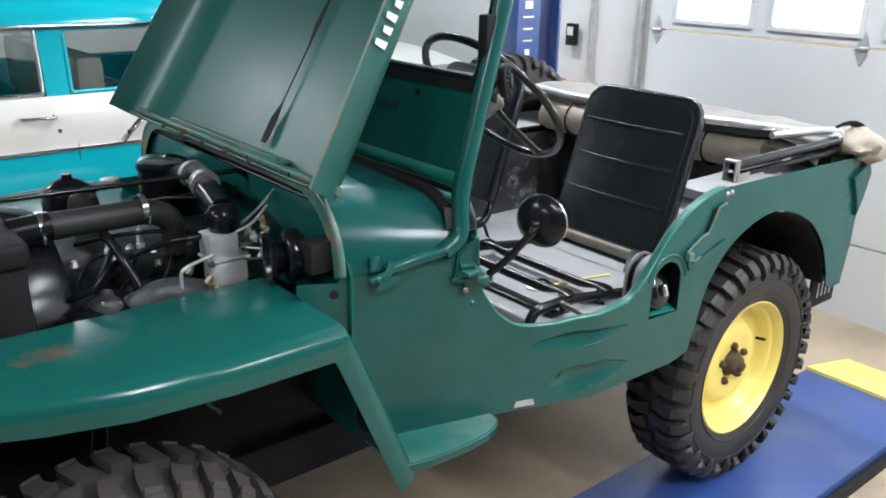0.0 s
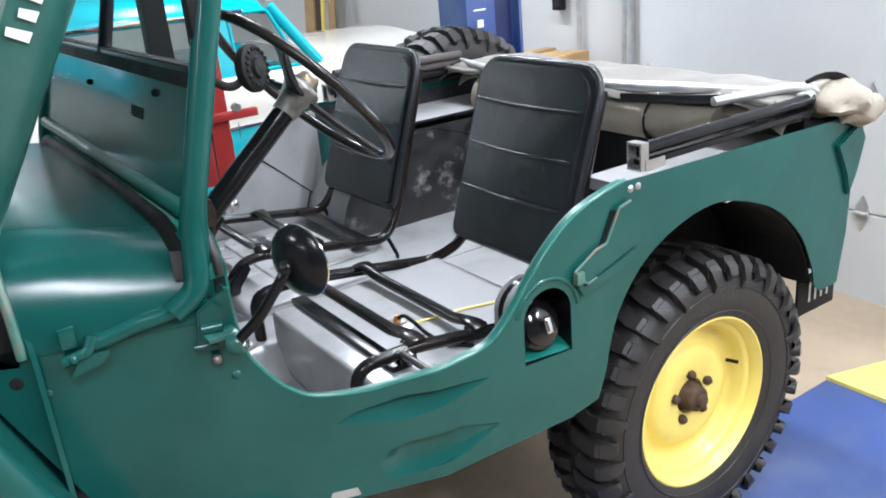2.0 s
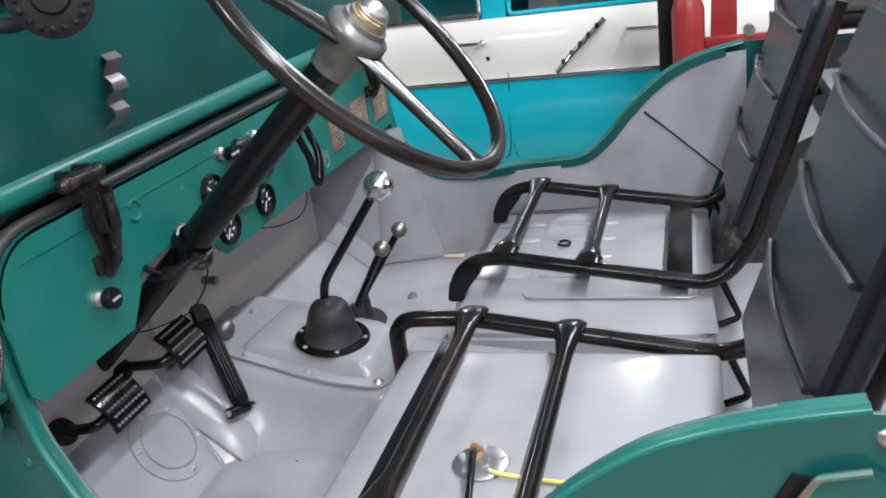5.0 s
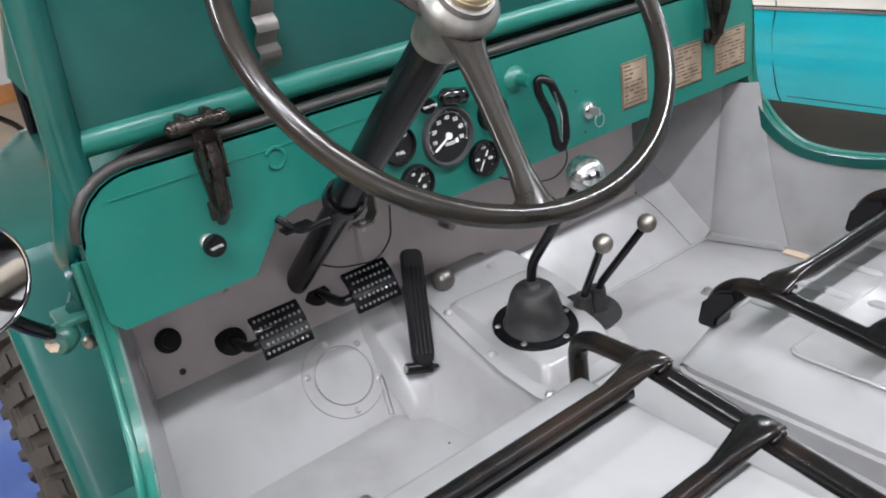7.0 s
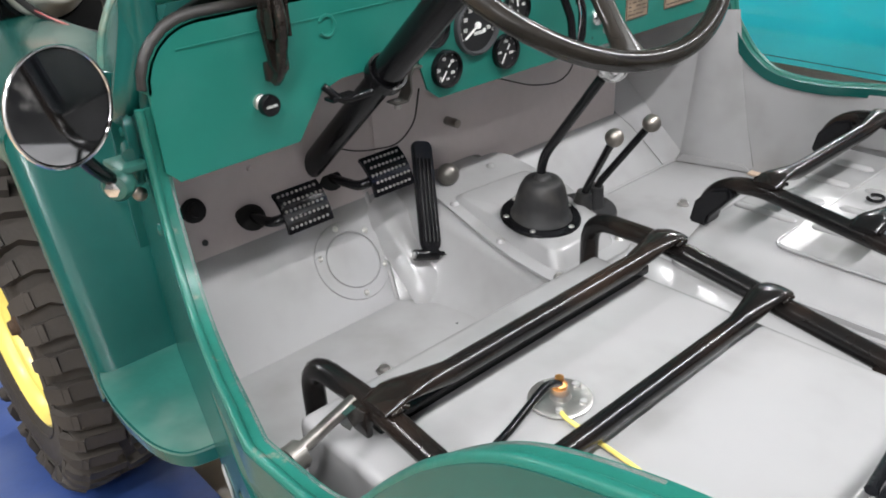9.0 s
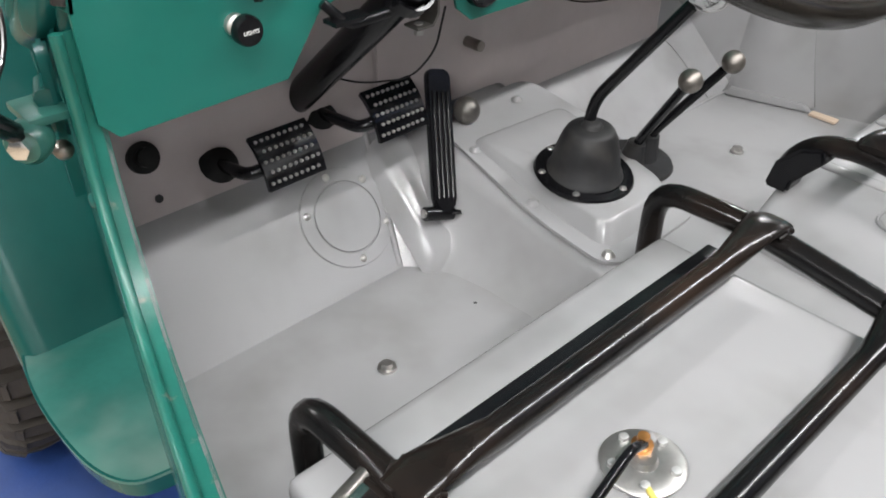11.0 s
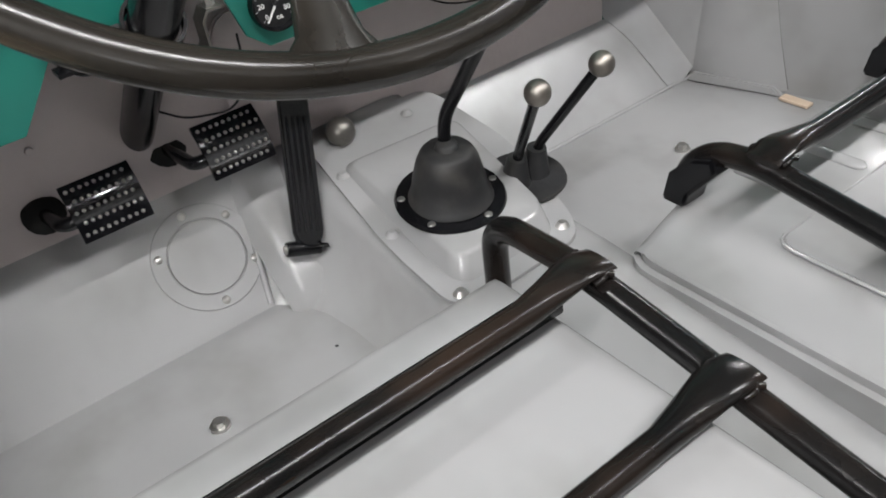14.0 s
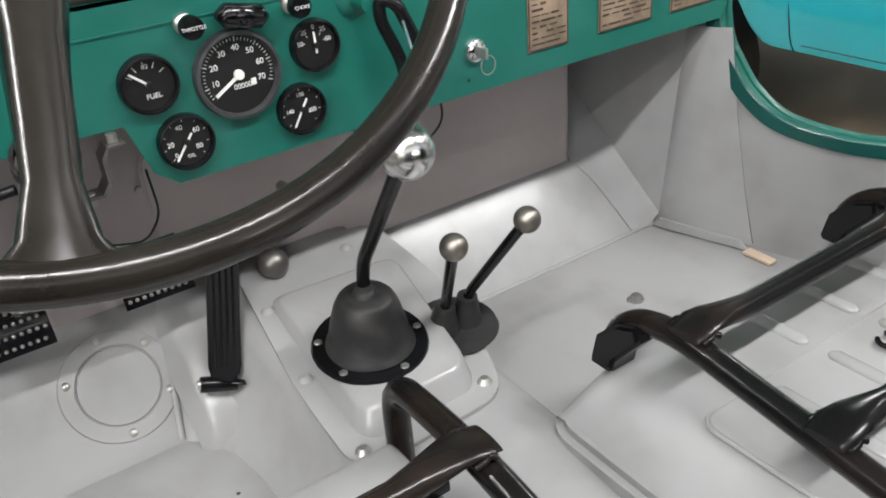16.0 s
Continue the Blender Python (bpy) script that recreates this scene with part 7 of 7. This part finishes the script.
# ---- parked station wagon ----
def wagon():
    Y = 2.85
    w = thing("station_wagon", "two-tone teal and cream vintage station wagon", "car")
    x0, x1 = -2.5, 3.35
    def skin(zs, name, mat, xa=x0, xb=x1, lab=""):
        secs = []
        for i in range(25):
            x = xa + (xb - xa) * i / 24
            endk = max(0.0, (x - 2.6) / 0.75) ** 2 * 0.35 + max(0.0, (-2.0 - x) / 0.5) ** 2 * 0.2
            secs.append([(x, Y + d + endk, z) for z, d in zs])
        return part(name, loft(secs), mat, w, lab)
    # lower body with its two wheel arches
    def arch_z(x):
        z = 0.330
        for xc in (-0.55, 2.78):
            d = 0.52 - abs(x - xc)
            if d > 0:
                z = max(z, 0.330 + min(5.3 * d * d, math.sqrt(max(0.0, 0.46 ** 2 - (x - xc) ** 2))) if d > 0.07 else 0.330 + 5.3 * d * d)
        return min(z, 0.655)

    rows = []
    for i in range(196):
        x = x0 + 0.03 * i
        zb = arch_z(x)
        endk = max(0.0, (x - 2.6) / 0.75) ** 2 * 0.35 + max(0.0, (-2.0 - x) / 0.5) ** 2 * 0.2
        rows.append([(x, Y + d + endk, zb + (0.70 - zb) * f) for f, d in ((0.0, 0.16), (0.004, 0.03), (0.03, 0.006), (0.08, 0.0), (0.5, -0.012), (0.8, -0.010), (1.0, 0.0))])
    part("lower_body", loft(rows), TEAL, w, "glossy teal lower body")
    skin([(0.70, 0.0), (0.78, -0.004), (0.86, 0.004), (0.925, 0.03), (0.94, 0.055)], "upper_body", CREAM, lab="glossy cream upper body")
    part("trim_strip", box((x0 + 2.6) / 2, Y - 0.006, 0.702, 2.6 - x0, 0.012, 0.016, 0.004), CHROME, w, "chrome trim strip")
    part("hood", loft([[(x, Y + 0.05 + 0.3 * k, 0.94 + 0.07 * math.sin(math.pi * k / 5)) for k in range(6)] for x in (2.50, 2.9, 3.3)]), CREAM, w)
    part("underside", box(0.4, Y + 0.88, 0.45, 5.4, 1.3, 0.06), BLACK_DULL, w)
    part("far_side", box(0.1, Y + 1.68, 0.64, 5.2, 0.03, 0.60), TEAL, w)
    roof = []
    for x, dz in ((-2.35, -0.10), (-2.2, 0.0), (-1.0, 0.03), (1.0, 0.03), (1.95, 0.0), (2.28, -0.06)):
        roof.append([(x, Y + 0.10, 1.245 + dz * 0.3), (x, Y + 0.11, 1.285 + dz), (x, Y + 0.20, 1.335 + dz), (x, Y + 0.5, 1.37 + dz), (x, Y + 0.85, 1.378 + dz), (x, Y + 1.2, 1.37 + dz), (x, Y + 1.5, 1.335 + dz), (x, Y + 1.6, 1.245 + dz)])
    part("roof", thicken(loft(roof), 0.02), TEAL, w, "teal roof")
    part("drip_rail", box(-0.1, Y + 0.092, 1.243, 4.5, 0.02, 0.018, 0.004), CHROME, w)
    for xa, xb in ((-2.30, -2.10), (-0.22, -0.10), (0.815, 0.915), (1.98, 2.06)):
        part("pillar", loft([[(xa, Y + 0.055, 0.935), (xb, Y + 0.055, 0.935), (xb, Y + 0.09, 0.935), (xa, Y + 0.09, 0.935)], [(xa, Y + 0.10, 1.25), (xb, Y + 0.10, 1.25), (xb, Y + 0.13, 1.25), (xa, Y + 0.13, 1.25)]], True, True), TEAL, w)
    part("windshield_pillar", tube([(2.52, Y + 0.08, 0.94), (2.30, Y + 0.12, 1.25)], 0.03, 0, 10), TEAL, w)
    part("rear_deck_far_window", box(-0.1, Y + 1.55, 1.09, 4.4, 0.01, 0.30), GLASS, w)
    for xa, xb in ((-2.10, -0.22), (-0.10, 0.815), (0.915, 1.98), (2.06, 2.42)):
        fr = part("window_frame", tube([(xa + 0.012, Y + 0.062, 0.95), (xb - 0.012, Y + 0.062, 0.95), (xb - 0.012 - (0.13 if xb > 2.2 else 0), Y + 0.104, 1.232), (xa + 0.012, Y + 0.104, 1.232)], 0.010, 0.02, 8, True), CHROME if xa > -0.2 and xa < 0.5 else TEAL, w)
        g = part("window", loft([[(xa, Y + 0.066, 0.94), (xb, Y + 0.066, 0.94)], [(xa, Y + 0.108, 1.24), (xb - (0.13 if xb > 2.2 else 0), Y + 0.108, 1.24)]]), CARGLASS, w, "dark tinted side window")
    part("dashboard_inside", box(2.2, Y + 0.8, 0.92, 0.3, 1.4, 0.1, 0.03), TEAL, w)
    for x in (0.2, 1.35):
        part("bench_seat", join(box(x, Y + 0.85, 0.72, 0.5, 1.4, 0.18, 0.05), box(x - 0.3, Y + 0.85, 0.93, 0.14, 1.4, 0.34, 0.05)), CREAM, w)
    part("door_seam", tube([(0.055, Y + 0.004, 0.335), (0.036, Y - 0.004, 0.385), (0.018, Y - 0.010, 0.52), (0.015, Y - 0.009, 0.62), (0.027, Y - 0.001, 0.73), (-0.04, Y + 0.002, 0.85), (-0.10, Y + 0.04, 0.93)], 0.0022, 0.03, 6), DIAL, w)
    for x in (0.900, 1.99):
        part("door_seam", tube([(x + 0.012, Y + 0.03, 0.92), (x + 0.011, Y - 0.002, 0.71), (x, Y - 0.011, 0.52), (x - 0.006, Y - 0.006, 0.42), (x - 0.020, Y - 0.001, 0.376), (x - 0.05, Y + 0.001, 0.366), (x - 0.82, Y + 0.001, 0.366)], 0.0024, 0.03, 6), DIAL, w)
    part("door_seam", tube([(0.906, Y - 0.006, 0.44), (0.915, Y - 0.001, 0.372), (0.95, Y + 0.003, 0.356), (1.94, Y + 0.003, 0.356)], 0.0016, 0.02, 6), DIAL, w)
    for x in (0.75, 1.47):
        h = part("door_handle", join(tube([(x - 0.08, Y + 0.0, 0.858), (x - 0.075, Y - 0.035, 0.860), (x + 0.06, Y - 0.035, 0.856), (x + 0.075, Y + 0.0, 0.855)], 0.008, 0.02, 10), ball((x + 0.07, Y - 0.005, 0.855), 0.014, 10)), CHROME, w, "chrome door handle")
        part("lock", lathe([(0, 0.004), (0.010, 0.003), (0.011, 0)], axis_pose((x + 0.085, Y - 0.002, 0.79), (x + 0.085, 0, 0.79)), 12), CHROME, w)
    part("side_spear", tube([(1.11, Y - 0.012, 0.715), (1.17, Y - 0.014, 0.78), (1.31, Y - 0.004, 0.905)], 0.016, 0.03, 8, flat=0.5), CHROME, w, "slanted chrome side trim")
    for k in range(5):
        part("spear_bar", box(1.14 + 0.035 * k, Y - 0.022, 0.755 + 0.032 * k, 0.012, 0.006, 0.022, m=None), BLACK, w)
    for x in (-0.55, 2.78):
        wheel_simple(x, Y + 0.16, FLOOR_Z + 0.33, w)
    return w


def wheel_simple(x, y, z, parent):
    m = Matrix.Translation((x, y, z)) @ pose(0, 0, 0, 90, 0, 0)
    t = part("car_wheel", lathe([(0.19, -0.08), (0.28, -0.09), (0.325, -0.06), (0.33, 0.0), (0.325, 0.06), (0.28, 0.09), (0.19, 0.08)], m, 40), RUBBER, parent)
    part("hubcap", lathe([(0.2, 0.06), (0.18, 0.085), (0.10, 0.09), (0.05, 0.11), (0, 0.115)], m, 32), CHROME, t, "chrome hubcap")


wagon()

# red stand and extinguisher between the vehicles
stand = thing("red_stand", "red steel stand beside the parked wagon", "stand")
part("post", loft([[(1.66, 2.30, FLOOR_Z), (1.76, 2.30, FLOOR_Z), (1.76, 2.36, FLOOR_Z), (1.66, 2.36, FLOOR_Z)], [(1.71, 2.30, 1.75), (1.77, 2.30, 1.75), (1.77, 2.36, 1.75), (1.71, 2.36, 1.75)]], True, True), RED, stand)
part("cross_arm", box(1.78, 2.29, 0.87, 0.22, 0.03, 0.035, 0.004), RED, stand)
part("bolt", rod((1.80, 2.27, 0.90), (1.80, 2.30, 0.90), 0.018), STEEL, stand)
part("foot", box(1.72, 2.33, FLOOR_Z + 0.02, 0.4, 0.3, 0.04, 0.01), RED, stand)
ext = thing("fire_extinguisher", "small red fire extinguisher on the stand", "extinguisher")
part("cylinder", lathe([(0, 0.60), (0.045, 0.60), (0.05, 0.62), (0.05, 0.98), (0.035, 1.03), (0.015, 1.05), (0, 1.05)], pose(1.62, 2.29, 0), 20), RED, ext)
part("valve", join(rod((1.62, 2.29, 1.04), (1.62, 2.29, 1.09), 0.012), box(1.62, 2.27, 1.10, 0.03, 0.08, 0.02, 0.004)), BLACK, ext)
part("hanger", box(1.62, 2.335, 0.80, 0.03, 0.02, 0.05), BLACK, ext)
lone("black_column", box(1.57, 2.42, 0.80, 0.09, 0.09, 1.94, 0.008), BLACK_DULL, "dark square steel column on the garage floor", "column")
crate = thing("wooden_crate", "rough pine crate against the white wall", "crate")
for k in range(4):
    for j in range(4):
        part("board", box(3.52 - 0.006 * ((k + j) % 2), 2.13 + 0.086 * j, FLOOR_Z + 0.135 + 0.265 * k, 0.26, 0.080, 0.25 - 0.012 * ((j * 7 + k) % 3), 0.006), WOOD, crate)
timber = thing("leaning_timber", "rough boards and a yellow pole leaning on the white wall", "timber")
for y, w, mat in ((5.14, 0.16, WOOD), (4.98, 0.10, RUSTY), (4.78, 0.05, WOOD)):
    part("board", loft([[(x + dx, y - w / 2, z), (x + dx, y + w / 2, z), (x + dx + 0.03, y + w / 2, z), (x + dx + 0.03, y - w / 2, z)] for x, z, dx in ((3.45, FLOOR_Z, 0), (3.67, 2.4, 0))], True, True), mat, timber)
part("pole", rod((3.42, 4.88, FLOOR_Z), (3.68, 4.88, 2.3), 0.018), YELLOW, timber, "yellow pole")
